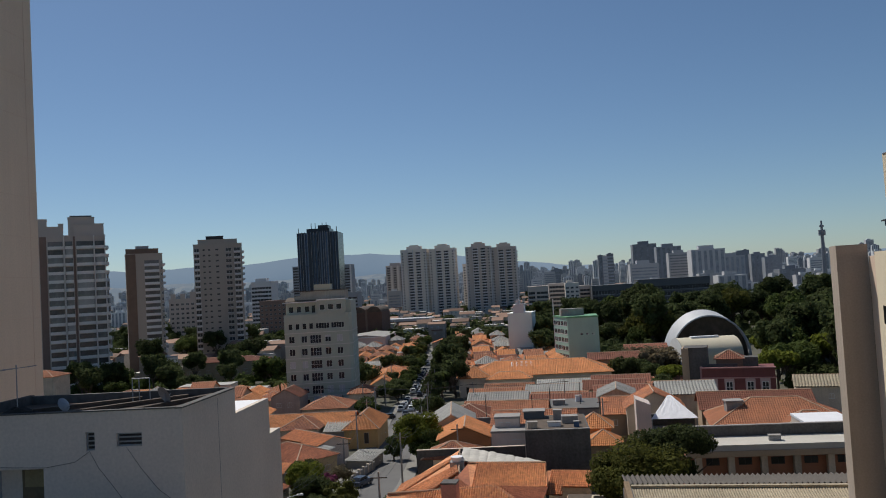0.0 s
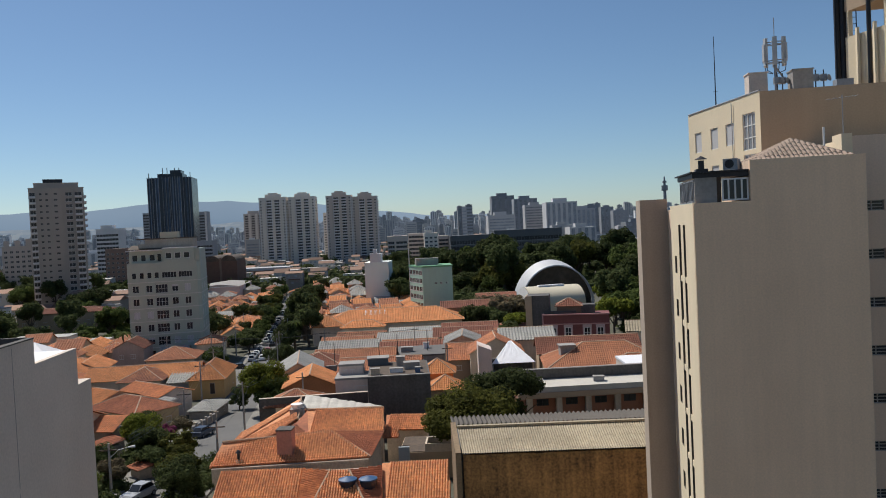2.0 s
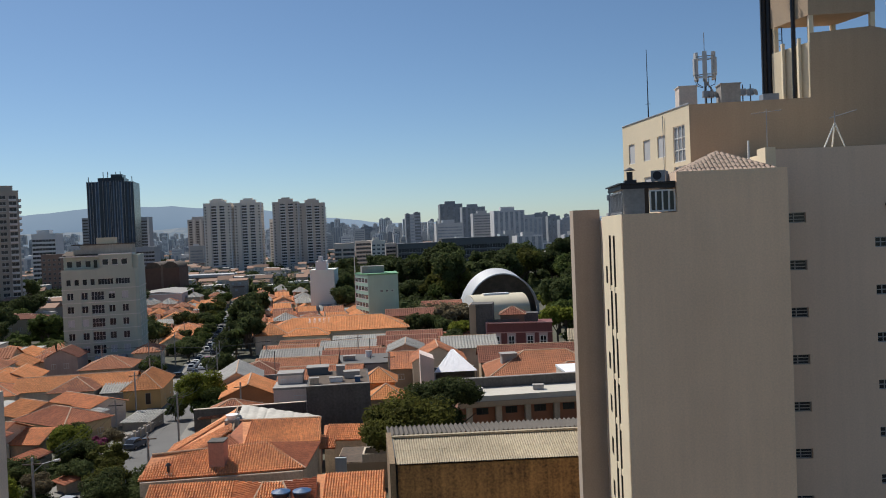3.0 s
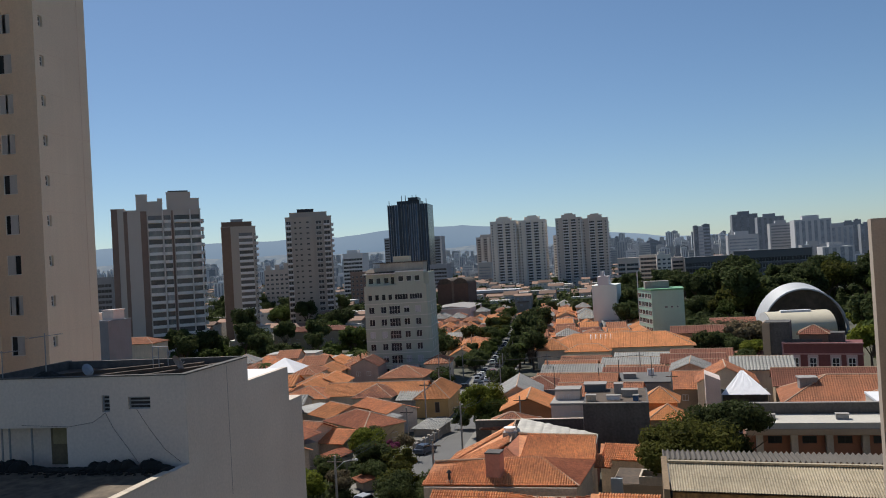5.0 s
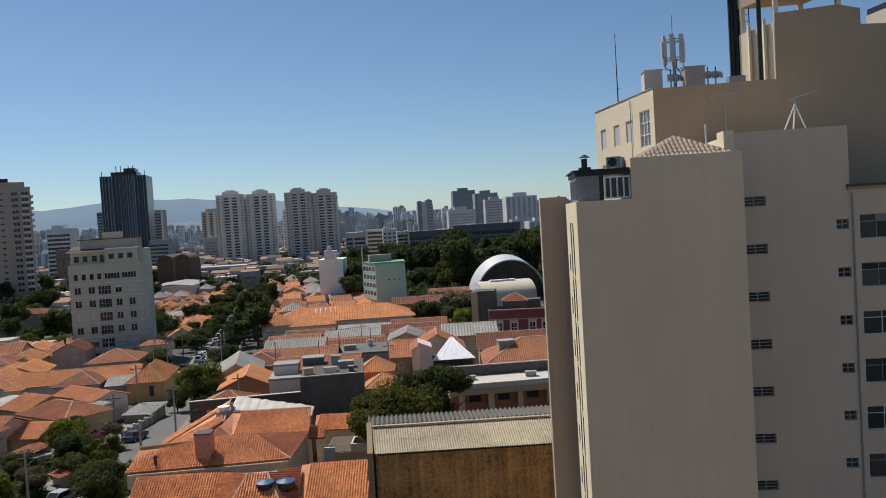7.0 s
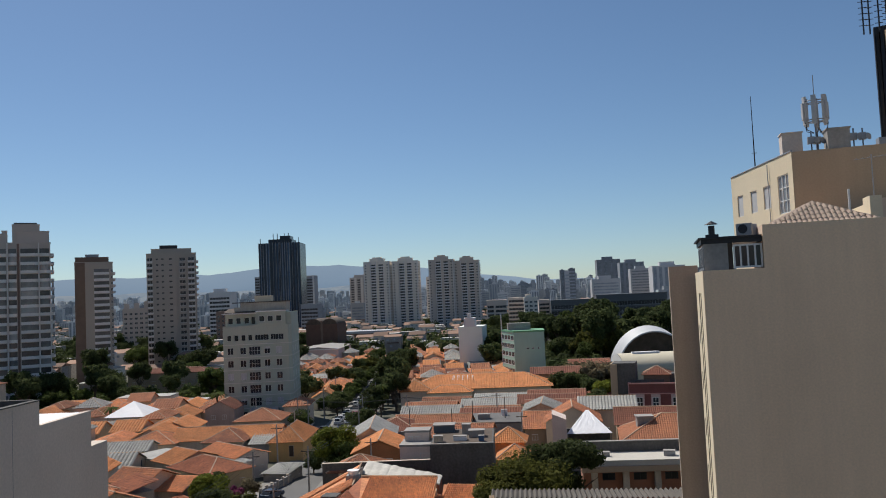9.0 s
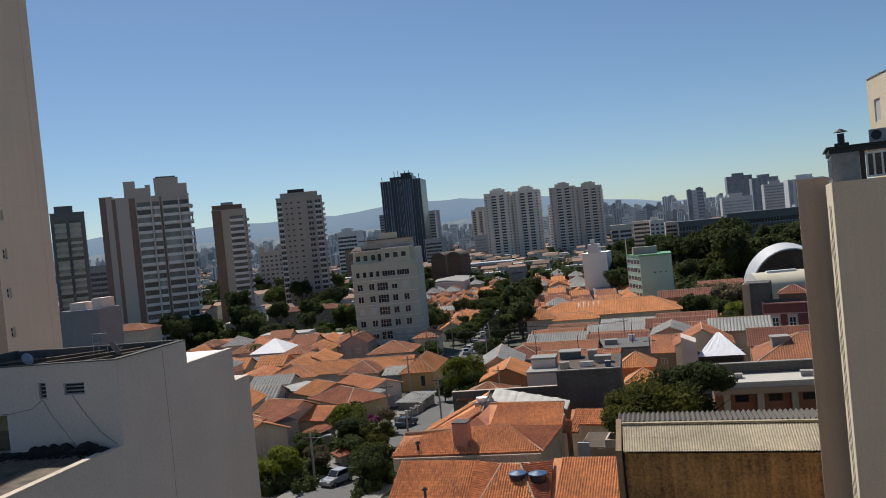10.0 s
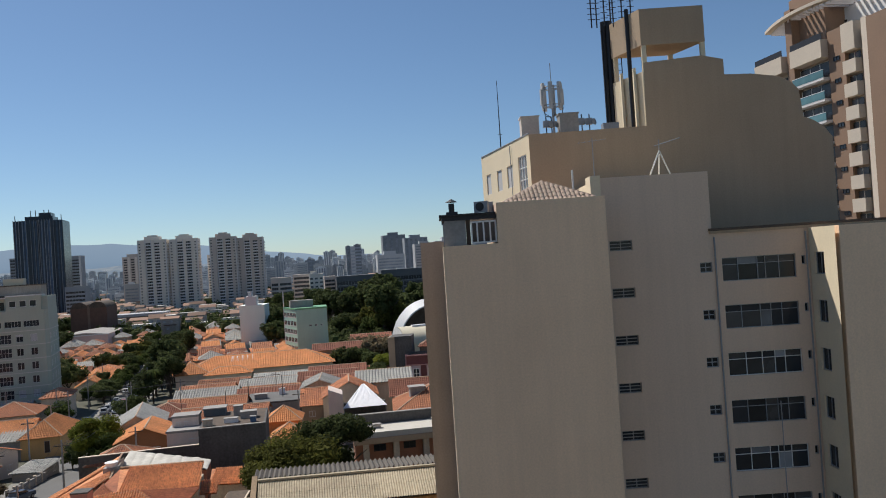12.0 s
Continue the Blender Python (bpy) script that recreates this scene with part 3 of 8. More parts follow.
# loggia bay with wide windows
wide = []
for k in range(9):
    z = 25.3 - 2.83 * k
    wide.append((5.25, 5.5, z + 0.45, z + 0.98, dict(bars=0, fr=GREY_METAL)))
b = Build()
wall(b, (16.05, 3.0, 2.8), (1, 0, 0), F, 5.75, 27.9, [q[:4] for q in wide] + [(0.5, 4.9, 25.02 - 2.83 * k, 26.42 - 2.83 * k) for k in range(9)], 0.2)
part("loggia_wall", b, [STUCCO_GREY], root)
for q in wide:
    window(root, window_mesh(q[1] - q[0], q[3] - q[2], **q[4]), place_on((16.05, 3.0, 2.8), (1, 0, 0), F, q[0], q[2], 0.14))


def loggia_window(m, seed):
    """A wide sliding window: a row of small top lights over uneven sliding panes, each pane its own."""
    r = random.Random(seed)
    b = Build()
    xs = [0.0, 0.98 + r.uniform(-0.1, 0.1), 2.1 + r.uniform(-0.1, 0.1), 2.65 + r.uniform(-0.15, 0.15), 3.4, 4.4]
    for z in (0, 0.96, 1.36):
        b.box(0, 4.4, -0.024, 0.036, z, z + 0.04)
    for x in xs:
        b.box(min(x, 4.36), min(x, 4.36) + 0.04, -0.02, 0.04, 0, 1.4)
    frame = part("window", b, [r.choice((WHITE_FRAME, GREY_METAL, WHITE_FRAME))], root, m=m)
    for x0, x1 in zip(xs, xs[1:]):
        for z0, z1 in ((0.04, 0.96), (1.0, 1.36)):
            p = Build()
            back = r.choice((0.03, 0.03, 0.05))
            p.box(x0 + 0.03, x1 + 0.01, back, back + 0.015, z0, z1)
            part("pane", p, [r.choice((GLASS, GLASS, GLASS_MID, GLASS_PALE, GLASS_MID))], frame)


for k in range(9):
    loggia_window(place_on((16.05, 3.0, 2.8), (1, 0, 0), F, 0.5, 25.02 - 2.83 * k, 0.14), 60 + k)
b = Build()
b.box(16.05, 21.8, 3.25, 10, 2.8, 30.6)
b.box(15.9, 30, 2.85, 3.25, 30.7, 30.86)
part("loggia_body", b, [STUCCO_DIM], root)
b = Build()
b.box(15.9, 34, 3.25, 9.9, 30.6, 30.78)
b.box(15.86, 34, 2.8, 3.24, 30.87, 31.02)
part("flat_roof", b, [ROOF_FELT], root, "dark dirty flat roof with a blackened edge")
side = [(0.55, 1.75, 26.15 - 2.81 * k - 1.0, 26.15 - 2.81 * k + 0.3, dict(bars=1, fr=GREY_METAL)) for k in range(9)]
walled(root, "lit_return_wall", (21.8, 3.0, 2.8), (0, -1, 0), L, 3.2, 27.9, side, CREAM, 0.2, label="cream return wall, partly sunlit")
b = Build()
b.box(22.05, 34, -0.2, 10, 2.8, 30.7)
b.box(21.8, 22.05, 2.99, 10, 2.8, 30.7)
part("front_bay", b, [STUCCO], root, "blank beige projecting bay")
b = Build()
for x in (16.15, 21.6):
    b.tube([(x, 2.93, 3), (x, 2.93, 30.5)], 0.05, 6)
b.tube([(19.3, 2.6, 3), (19.3, 2.6, 20.6)], 0.03, 6)
part("drain_pipe", b, [GREY_METAL], root)


def air_conditioner(parent, x, y, z, turn=0):
    b = Build()
    b.box(-0.4, 0.4, -0.16, 0.16, 0.08, 0.7)
    b.box(-0.36, -0.3, -0.16, 0.16, 0, 0.08)
    b.box(0.3, 0.36, -0.16, 0.16, 0, 0.08)
    unit = thing("air_conditioner", parent @ pose(x, y, z, 0, 0, turn), "grey outdoor air-conditioning unit on the roof edge", "air conditioner", "roof air conditioners")
    part("casing", b, [GREY_METAL], unit)
    c = Build()
    c.tube([(-0.05, -0.19, 0.4), (-0.05, -0.15, 0.4)], 0.25, 16)
    part("fan_grille", c, [DARK_METAL], unit)


air_conditioner(RB, 2.35, 1.2, 32.7, -20)
air_conditioner(RB, 2.85, 2.3, 32.7, -80)

# television aerials on the roofs
def aerial(m, high, label="thin television aerial with crossbars on the roof"):
    root = thing("roof_aerial", m, label, "aerial", "roof aerials")
    b = Build()
    b.tube([(0, 0, 0), (0, 0, high)], 0.028, 6)
    part("mast", b, [GREY_METAL], root)
    c = Build()
    c.tube([(-0.9, 0, high * 0.9), (0.9, 0.1, high * 0.97)], 0.016, 5)
    for k in range(6):
        x = -0.8 + 0.32 * k
        c.tube([(x, -0.35, high * 0.92 + 0.02 * k), (x, 0.35, high * 0.92 + 0.02 * k)], 0.01, 4)
    part("antenna_boom", c, [GREY_METAL], root)
    return root


aerial(RB @ pose(9.5, 4.0, 34.4), 2.6)
root = thing("roof_aerial", RB @ pose(13.6, 4.2, 34.3), "aerial on a splayed tripod stand", "aerial", "roof aerials")
b = Build()
for dx, dy in ((-0.75, 0), (0.75, 0.2), (0.1, 0.8)):
    b.tube([(dx, dy, 0), (0, 0, 1.7)], 0.045, 6)
part("tripod", b, [WHITE_FRAME], root)
b = Build()
b.tube([(0, 0, 1.5), (0, 0, 2.4)], 0.03, 6)
b.tube([(-0.3, 0, 2.0), (1.4, 0.2, 2.45)], 0.03, 6)
part("boom", b, [GREY_METAL], root)

# ---- the taller block behind it ----
root = thing("apartment_tower", RB, "ochre-grey apartment tower with a sunlit cream side and roof tank", "building")
b = Build()
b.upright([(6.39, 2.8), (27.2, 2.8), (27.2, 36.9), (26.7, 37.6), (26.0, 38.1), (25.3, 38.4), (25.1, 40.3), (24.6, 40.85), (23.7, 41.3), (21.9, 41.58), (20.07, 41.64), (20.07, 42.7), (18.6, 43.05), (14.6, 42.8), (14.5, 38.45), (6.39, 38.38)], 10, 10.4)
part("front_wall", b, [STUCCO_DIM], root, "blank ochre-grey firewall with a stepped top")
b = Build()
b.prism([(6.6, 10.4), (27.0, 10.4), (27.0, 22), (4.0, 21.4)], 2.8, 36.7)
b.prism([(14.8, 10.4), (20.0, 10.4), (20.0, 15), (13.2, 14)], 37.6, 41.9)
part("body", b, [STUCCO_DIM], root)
ux = Vector((6.39 - 3.72, 10 - 21.5, 0)).normalized()
wo = Vector((ux.y, -ux.x, 0))
if wo.x > 0:
    wo = -wo
lit = []
for k in range(12):
    z = 32.4 - 2.85 * k
    lit += [(1.2, 2.4, z, z + 1.6, dict(bars=0, shut=0.98)), (4.05, 5.3, z, z + 1.6, dict(bars=0, shut=0.98)), (6.6, 7.9, z, z + 1.6, dict(bars=0, shut=0.98)), (9.25, 11.05, z - 0.6, z + 1.95, dict(bars=2, rails=2, glass=GLASS_PALE, frame=0.07))]
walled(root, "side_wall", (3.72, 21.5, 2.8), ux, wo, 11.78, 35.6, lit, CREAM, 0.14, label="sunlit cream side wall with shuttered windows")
b = Build()
b.tube([(3.74, 21.4, 38.43), (6.4, 10.0, 38.45)], 0.06, 6)
b.tube([(5.42, 13.9, 33.6), (5.4, 13.86, 38.2)], 0.03, 5)
part("coping_cable", b, [GREY_METAL], root)
# tank tower
b = Build()
b.prism([(14.5, 10), (18.9, 10), (17.6, 13.4), (13.2, 13.4)], 44.0, 46.5)
part("water_tank_room", b, [STUCCO_DIM], root, "raised roof tank box on short piers")
b = Build()
ty = Vector((13.2 - 14.5, 3.4, 0)).normalized()
for k, (z0, z1) in enumerate(((38.4, 42.2),)):
    b.prism([(14.5, 10.02), (14.75, 10.02), (13.5, 13.4), (13.2, 13.4)], z0, z1)
for x, y in ((14.55, 10.05), (18.6, 10.05), (17.3, 13.1), (13.3, 13.1)):
    c = Build()
    c.box(x, x + 0.3, y, y + 0.3, 42.0, 44.05)
    part("pier", c, [CREAM], root)
part("pier", b, [CREAM], root)
b = Build()
for k, off in enumerate((0.75, 2.3)):
    p = Vector((14.5, 10, 0)) + ty * off - Vector((0.16, 0, 0))
    b.box(p.x - 0.08, p.x + 0.1, p.y - 0.15, p.y + 0.15, 38.5, 42.6)
part("pilaster", b, [CREAM], root, "cream pilasters on the lit tank tower side")


def mast_frame(m, high, half, label):
    root = thing("cable_ladder", m, label, "ladder")
    b = Build()
    for x in (-half, half):
        b.tube([(x, 0, 0), (x, 0, high)], 0.035, 6)
    part("rail", b, [DARK_METAL], root)
    rung = Build()
    rung.tube([(-half, 0, 0), (half, 0, 0)], 0.022, 5)
    me = rung.mesh("rung", [DARK_METAL])
    for k in range(int(high / 0.45)):
        part("rung", me, None, root, m=pose(0, 0, 0.3 + 0.45 * k))


mast_frame(RB @ pose(13.6, 13.2, 38.3), 8.4, 0.28, "black steel service ladder up the tank tower")
mast_frame(RB @ pose(12.9, 13.8, 38.3), 8.0, 0.22, "black steel service ladder up the tank tower")
root = thing("cable_conduit", RB @ pose(0, 0, 0), "thick black cable conduits climbing the tank tower", "conduit")
b = Build()
for x, y, r in ((13.25, 13.9, 0.26), (12.85, 13.95, 0.2), (13.95, 11.25, 0.15)):
    b.tube([(x, y, 38.4), (x, y, 46.9)], r, 8)
part("conduit", b, [DARK_METAL], root)
b = Build()
b.box(11.9, 13.0, 11.6, 12.4, 38.4, 39.1)
part("junction_box", b, [GREY_METAL], root)

# antennas on the top of the tank room
root = thing("tank_antenna", RB @ pose(13.4, 12.6, 46.5), "dark antenna lattice above the tank room", "antenna")
b = Build()
for x, y in ((-1.2, 0.3), (-0.7, 0.0), (0.0, 0.3), (-1.6, 0.2), (0.6, 0.1), (1.3, 0.3), (-0.4, -0.6)):
    b.tube([(x, y, -0.3), (x, y, 2.4)], 0.05, 6)
    for k in range(5):
        b.tube([(x - 0.25, y, 0.3 + 0.4 * k), (x + 0.25, y, 0.3 + 0.4 * k)], 0.025, 5)
part("lattice", b, [DARK_METAL], root)

# mobile phone antenna cluster
def panel_cluster(m, label):
    root = thing("panel_antenna", m, label, "antenna")
    b = Build()
    b.tube([(0, 0, -2.4), (0, 0, 3.1)], 0.09, 8)
    b.tube([(0.1, 0, 0.9), (0.75, 0.3, 0.0)], 0.06, 6)
    b.tube([(0, 0, 3.0), (0, 0, 4.6)], 0.03, 5)
    part("mast", b, [GREY_METAL], root)
    ring = Build()
    for z in (1.35, 2.7):
        ring.tube([(0.75 * math.cos(a), 0.75 * math.sin(a), z) for a in [2 * math.pi * k / 12 for k in range(13)]], 0.04, 6)
        for k in range(3):
            a = 2.094 * k + 0.4
            ring.tube([(0, 0, z), (0.75 * math.cos(a), 0.75 * math.sin(a), z)], 0.035, 5)
    part("ring", ring, [GREY_METAL], root)
    pb = Build()
    pb.box(-0.16, 0.16, -0.09, 0.09, -0.05, 1.95)
    pb.box(-0.12, 0.12, 0.1, 0.2, 0.3, 1.5)
    me = pb.mesh("panel", [LAMP_GREY])
    for k in range(6):
        a = 60 * k + 15
        part("panel", me, None, root, m=pose(0.72 * math.cos(radians(a)), 0.72 * math.sin(radians(a)), 1.1, 0, 0, a - 90))
    cb = Build()
    for k in range(5):
        a = 1.2 * k
        cb.tube([(0.8 * math.cos(a), 0.8 * math.sin(a), 1.2), (0.7 * math.cos(a), 0.7 * math.sin(a), 0.7), (0.2 * math.cos(a), 0.2 * math.sin(a), 0.5)], 0.03, 5)
    part("cable", cb, [DARK_METAL], root)


panel_cluster(RB @ pose(9.0, 15.5, 39.9), "cluster of white panel antennas on a roof mast")
for x, y, w, d, h, lab in ((6.75, 12.2, 1.25, 1.2, 1.5, "white roof ventilation box"), (9.25, 10.7, 1.3, 1.2, 1.3, "pale concrete antenna plinth")):
    root = thing("roof_plinth", RB @ pose(x, y, 38.35), lab, "plinth", "roof plinths")
    b = Build()
    b.box(-w / 2, w / 2, -d / 2, d / 2, 0, h)
    b.box(-w / 2 - 0.06, w / 2 + 0.06, -d / 2 - 0.06, d / 2 + 0.06, h, h + 0.08)
    part("body", b, [CONCRETE if "plinth" in lab else WHITE_WALL], root)
for x, y in ((7.75, 10.7), (8.15, 10.9), (10.2, 10.6), (10.75, 10.7)):
    root = thing("roof_equipment", RB @ pose(x, y, 38.35), "small dark transmitter boxes on stands", "equipment", "roof transmitters")
    b = Build()
    b.tube([(0, 0, 0), (0, 0, 1.3)], 0.04, 6)
    part("stand", b, [DARK_METAL], root)
    b = Build()
    b.box(-0.22, 0.18, -0.15, 0.15, 0.55, 1.0)
    b.tube([(0.22, -0.1, 0.7), (0.3, -0.2, 0.72)], [0.1, 0.24], 10)
    part("housing", b, [GREY_METAL], root)
root = thing("whip_antenna", RB @ pose(5.05, 17.2, 38.4), "tall thin whip antenna at the roof edge", "antenna")
b = Build()
b.tube([(0, 0, 0), (0, 0, 2.6), (0, 0, 5.4)], [0.05, 0.035, 0.02], 6)
b.tube([(-0.18, 0, 1.2), (0.18, 0, 1.2)], 0.02, 5)
part("mast", b, [DARK_METAL], root)

# ---- white building with the flat roof ----
WB = pose(-16.3, 32.95, 0, 0, 0, 1.0)
root = thing("white_building", WB, "white rendered low building with a dirty flat roof and roof room", "building")
b = Build()
holes = [(6.72, 7.14, 0.73, 1.54), (8.15, 9.32, 0.86, 1.44)]
wall(b, (-11.2, 0, 22.95), (1, 0, 0), F, 11.2, 2.42, holes, 0.18)
wall(b, (-6.5, 0, 20.9), (1, 0, 0), F, 6.5, 2.05, [], 0.18)
b.box(-11.2, -6.5, 0.005, 0.9, 22.95, 23.1)
b.box(-6.5, -6.3, 0.005, 0.9, 20.9, 22.95)
part("front_wall", b, [WHITE_WALL], root)
for (x0, x1, z0, z1), rails in zip(holes, (3, 2)):
    window(root, window_mesh(x1 - x0, z1 - z0, 0, rails, 0.06, fr=GREY_METAL), place_on((-11.2, 0, 22.95), (1, 0, 0), F, x0, z0, 0.12))
for y0, y1, z1 in ((0.006, 6.35, 25.36), (-9.2, 0.006, 21.22)):
    b = Build()
    b.box(-0.3, 0, y0, y1, 2.8, z1)
    part("side_wall", b, [WHITE_WALL], root, "tall blank white side wall")
b = Build()
b.box(-11.2, -0.3, 0.9, 6.35, 2.8, 24.95, 0)
b.box(-6.3, -0.3, 0.3, 0.9, 2.8, 24.95, 0)
b.box(-11.2, -6.3, 0.3, 0.9, 23.1, 24.95, 0)
b.box(-10.7, -0.3, -9.2, 0.25, 2.8, 20.9, 0)
b.box(-11.2, -0.3, 6.35, 11.6, 2.8, 23.95, 0)
part("body", b, [WHITE_WALL], root)
b = Build()
b.box(-11.15, -0.32, 0.25, 6.3, 24.95, 25.03)
part("roof_deck", b, [ROOF_FELT], root, "stained dark upper roof deck")
b = Build()
b.box(-10.65, -0.32, -9.1, -0.02, 20.9, 20.98)
part("terrace_deck", b, [surface("stained_terrace", (0.15, 0.115, 0.08), 0.95, 0.9, 2.2, 0.75, 0.4, dirt=(0.022, 0.018, 0.014))], root, "stained brown terrace screed")
b = Build()
b.box(-11.2, -10.95, 0.2, 6.35, 24.9, 25.5)
b.box(-10.95, -0.3, 6.1, 6.35, 24.9, 25.45)
part("parapet", b, [DARK_WALL], root, "thin dark weathered parapet")
b = Build()
b.box(-0.36, 0.04, -9.2, -1.6, 21.22, 21.29)
b.box(-10.9, -0.36, -9.24, -8.96, 20.98, 21.29)
b.box(-10.9, -10.6, -8.96, -0.3, 20.98, 21.6)
part("coping", b, [PALE_WALL], root, "pale coping strip")
b = Build()
b.box(-0.34, 0.04, -0.04, 6.35, 25.36, 25.42)
b.box(-11.2, -0.34, -0.04, 0.2, 25.37, 25.43)
part("roof_edge", b, [DARK_WALL], root, "thin dark weathered roof edge")
b = Build()
b.box(-9.0, -0.35, 6.4, 11.55, 23.95, 24.03)
part("rear_roof", b, [WHITE_SHEET], root, "bright white sheet roof on the rear wing")
b = Build()
b.box(-0.3, 0, 6.351, 11.6, 2.8, 24.1)
part("rear_side_wall", b, [WHITE_WALL], root)
b = Build()
b.box(-6, 0, 11.602, 13.5, 2.8, 22.05)
part("rear_block", b, [WHITE_WALL], root)
for y, z0, z1 in ((4.0, 18.6, 25.2), (3.95, 15.0, 18.4)):
    b = Build()
    b.box(-0.02, 0.012, y, y + 0.025, z0, z1)
    part("wall_crack", b, [CONCRETE], root, "thin grey crack line down the white wall")
for x in (-10.65, -10.2, -8.9):
    b = Build()
    b.tube([(x, 0.5, 20.95), (x, 0.5, 22.95)], 0.05, 6)
    part("drain_pipe", b, [GREY_METAL], root)
b = Build()
b.box(-8.05, -6.75, 0.8, 0.89, 20.98, 22.9)
door = part("door", b, [surface("worn_brown_door", (0.16, 0.12, 0.07), 0.8, 0.4, 6, 1, 0.2)], root, "worn brown panel door")
b = Build()
b.box(-7.9, -6.9, 0.77, 0.81, 22.0, 22.8)
part("door_pane", b, [surface("yellowed_blind", (0.30, 0.24, 0.13), 0.8, 0.3, 9, 2, 0.1)], door, "yellowed upper panel")
for pts in (((-4.3, 23.65), (-5.0, 23.2), (-6.4, 23.0), (-9.0, 23.1)), ((-4.3, 23.65), (-3.9, 22.9), (-3.2, 22.0), (-2.6, 21.2)), ((-2.6, 23.8), (-2.0, 22.9), (-1.2, 21.9), (-0.4, 21.3))):
    b = Build()
    b.tube([(x, -0.03, z) for x, z in pts], 0.009, 4)
    part("cable", b, [DARK_METAL], root)
for p in ([(-10.6, 1.2), (-4.6, 5.6), (-4.75, 5.85), (-10.7, 1.5)], [(-7.0, 0.5), (-2.2, 5.8), (-2.4, 6.0), (-7.2, 0.7)], [(-3.4, 0.6), (-0.7, 5.7), (-0.95, 5.9), (-3.65, 0.7)]):
    b = Build()
    b.prism(p, 25.03, 25.24)
    part("roof_curb", b, [ROOF_FELT], root, "low curb across the roof deck")


def dish(m, size, label):
    root = thing("satellite_dish", m, label, "satellite dish", "satellite dishes")
    b = Build()
    rings = []
    for r in (0.05, 0.5, 0.8, 1.0):
        rings.append([(size * r * math.cos(a), 0.28 * size * r * r, size * r * math.sin(a)) for a in [2 * math.pi * k / 18 for k in range(18)]])
    b.quads(rings, 0, closed=True)
    b.quads([[(x, y - 0.015, z) for x, y, z in ring] for ring in reversed(rings)], 0, closed=True)
    part("reflector", b, [GREY_METAL], root, smooth=True, m=pose(0, 0, size + 0.15, -25, 0, 0))
    c = Build()
    c.tube([(0, 0.05, 0), (0, 0.1, size + 0.15)], 0.03, 6)
    c.tube([(0, 0.0, 0.2), (0.1, -0.75 * size, size + 0.1)], 0.015, 5)
    part("mount", c, [GREY_METAL], root)


dish(WB @ pose(-2.4, 3.6, 25.03, 0, 0, 150), 0.42, "grey satellite dish on the white building's roof")
dish(WB @ pose(-6.6, 2.0, 25.03, 0, 0, 80), 0.34, "grey satellite dish on the white building's roof")
aerial(WB @ pose(-8.3, 1.0, 25.03), 2.5)
aerial(WB @ pose(-10.7, 0.8, 25.03), 1.7)
root = thing("roof_rail", WB @ pose(-4.6, 4.6, 25.03), "small bent pipe rail standing on the roof", "rail")
b = Build()
for x in (0, 0.35, 0.9):
    b.tube([(x, 0, 0), (x, 0, 1.25)], 0.025, 6)
b.tube([(0, 0, 1.25), (0.9, 0, 1.25)], 0.025, 6)
b.tube([(0, 0, 0.7), (0.35, 0, 0.7)], 0.02, 6)
part("rail", b, [GREY_METAL], root)


def mound(b, x, y, z, wide, high, seed):
    """A low uneven heap."""
    rings = []
    for j in range(5):
        e = j / 4
        ring = []
        for i in range(14):
            a = 2 * math.pi * i / 14
            r = wide * math.cos(e * math.pi / 2 * 0.96) * (1 + 0.35 * noise.noise((math.cos(a) * 1.3 + seed, math.sin(a) * 1.3, e * 2)))
            ring.append((x + r * math.cos(a), y + r * 0.6 * math.sin(a), z + high * math.sin(e * math.pi / 2) * (1 + 0.3 * noise.noise((a, seed, e)))))
        rings.append(ring)
    b.quads(rings, 0, closed=True)
    b.face(rings[-1])


BLACK_HEAP = surface("black_rubble", (0.02, 0.018, 0.015), 1.0, 0.5, 4, 1, 0.3)
root = thing("tarpaulin_bundle", WB @ pose(-8.2, 0.8, 25.03), "black crumpled tarpaulin bundle at the roof edge", "bundle")
b = Build()
mound(b, 0, 0, 0, 0.95, 0.55, 3.1)
mound(b, 0.7, 0.1, 0, 0.6, 0.38, 8.4)
part("heap", b, [BLACK_HEAP], root)
root = thing("rubble", WB @ pose(0, 0, 0), "black rubble and weeds along the foot of the wall", "rubble", kind="stuff")
b = Build()
rng = random.Random(5)
for k in range(17):
    x = -10.0 + 0.58 * k
    mound(b, x, -0.35 + rng.uniform(-0.15, 0.1), 20.98, rng.uniform(0.45, 0.75), rng.uniform(0.18, 0.5) if k > 8 or k < 4 else 0.12, k * 1.7)
for k in range(900):
    x, y = rng.uniform(-10.3, -0.45), -abs(rng.gauss(0, 0.5)) - 0.02
    q = rng.uniform(0.03, 0.09)
    b.prism([(x - q, y - q), (x + q * 0.7, y - q * 0.6), (x + q, y + q * 0.4), (x - q * 0.5, y + q * 0.5)], 20.98, 21.0 + q * rng.uniform(0.3, 1.1))
part("heap", b, [BLACK_HEAP], root)

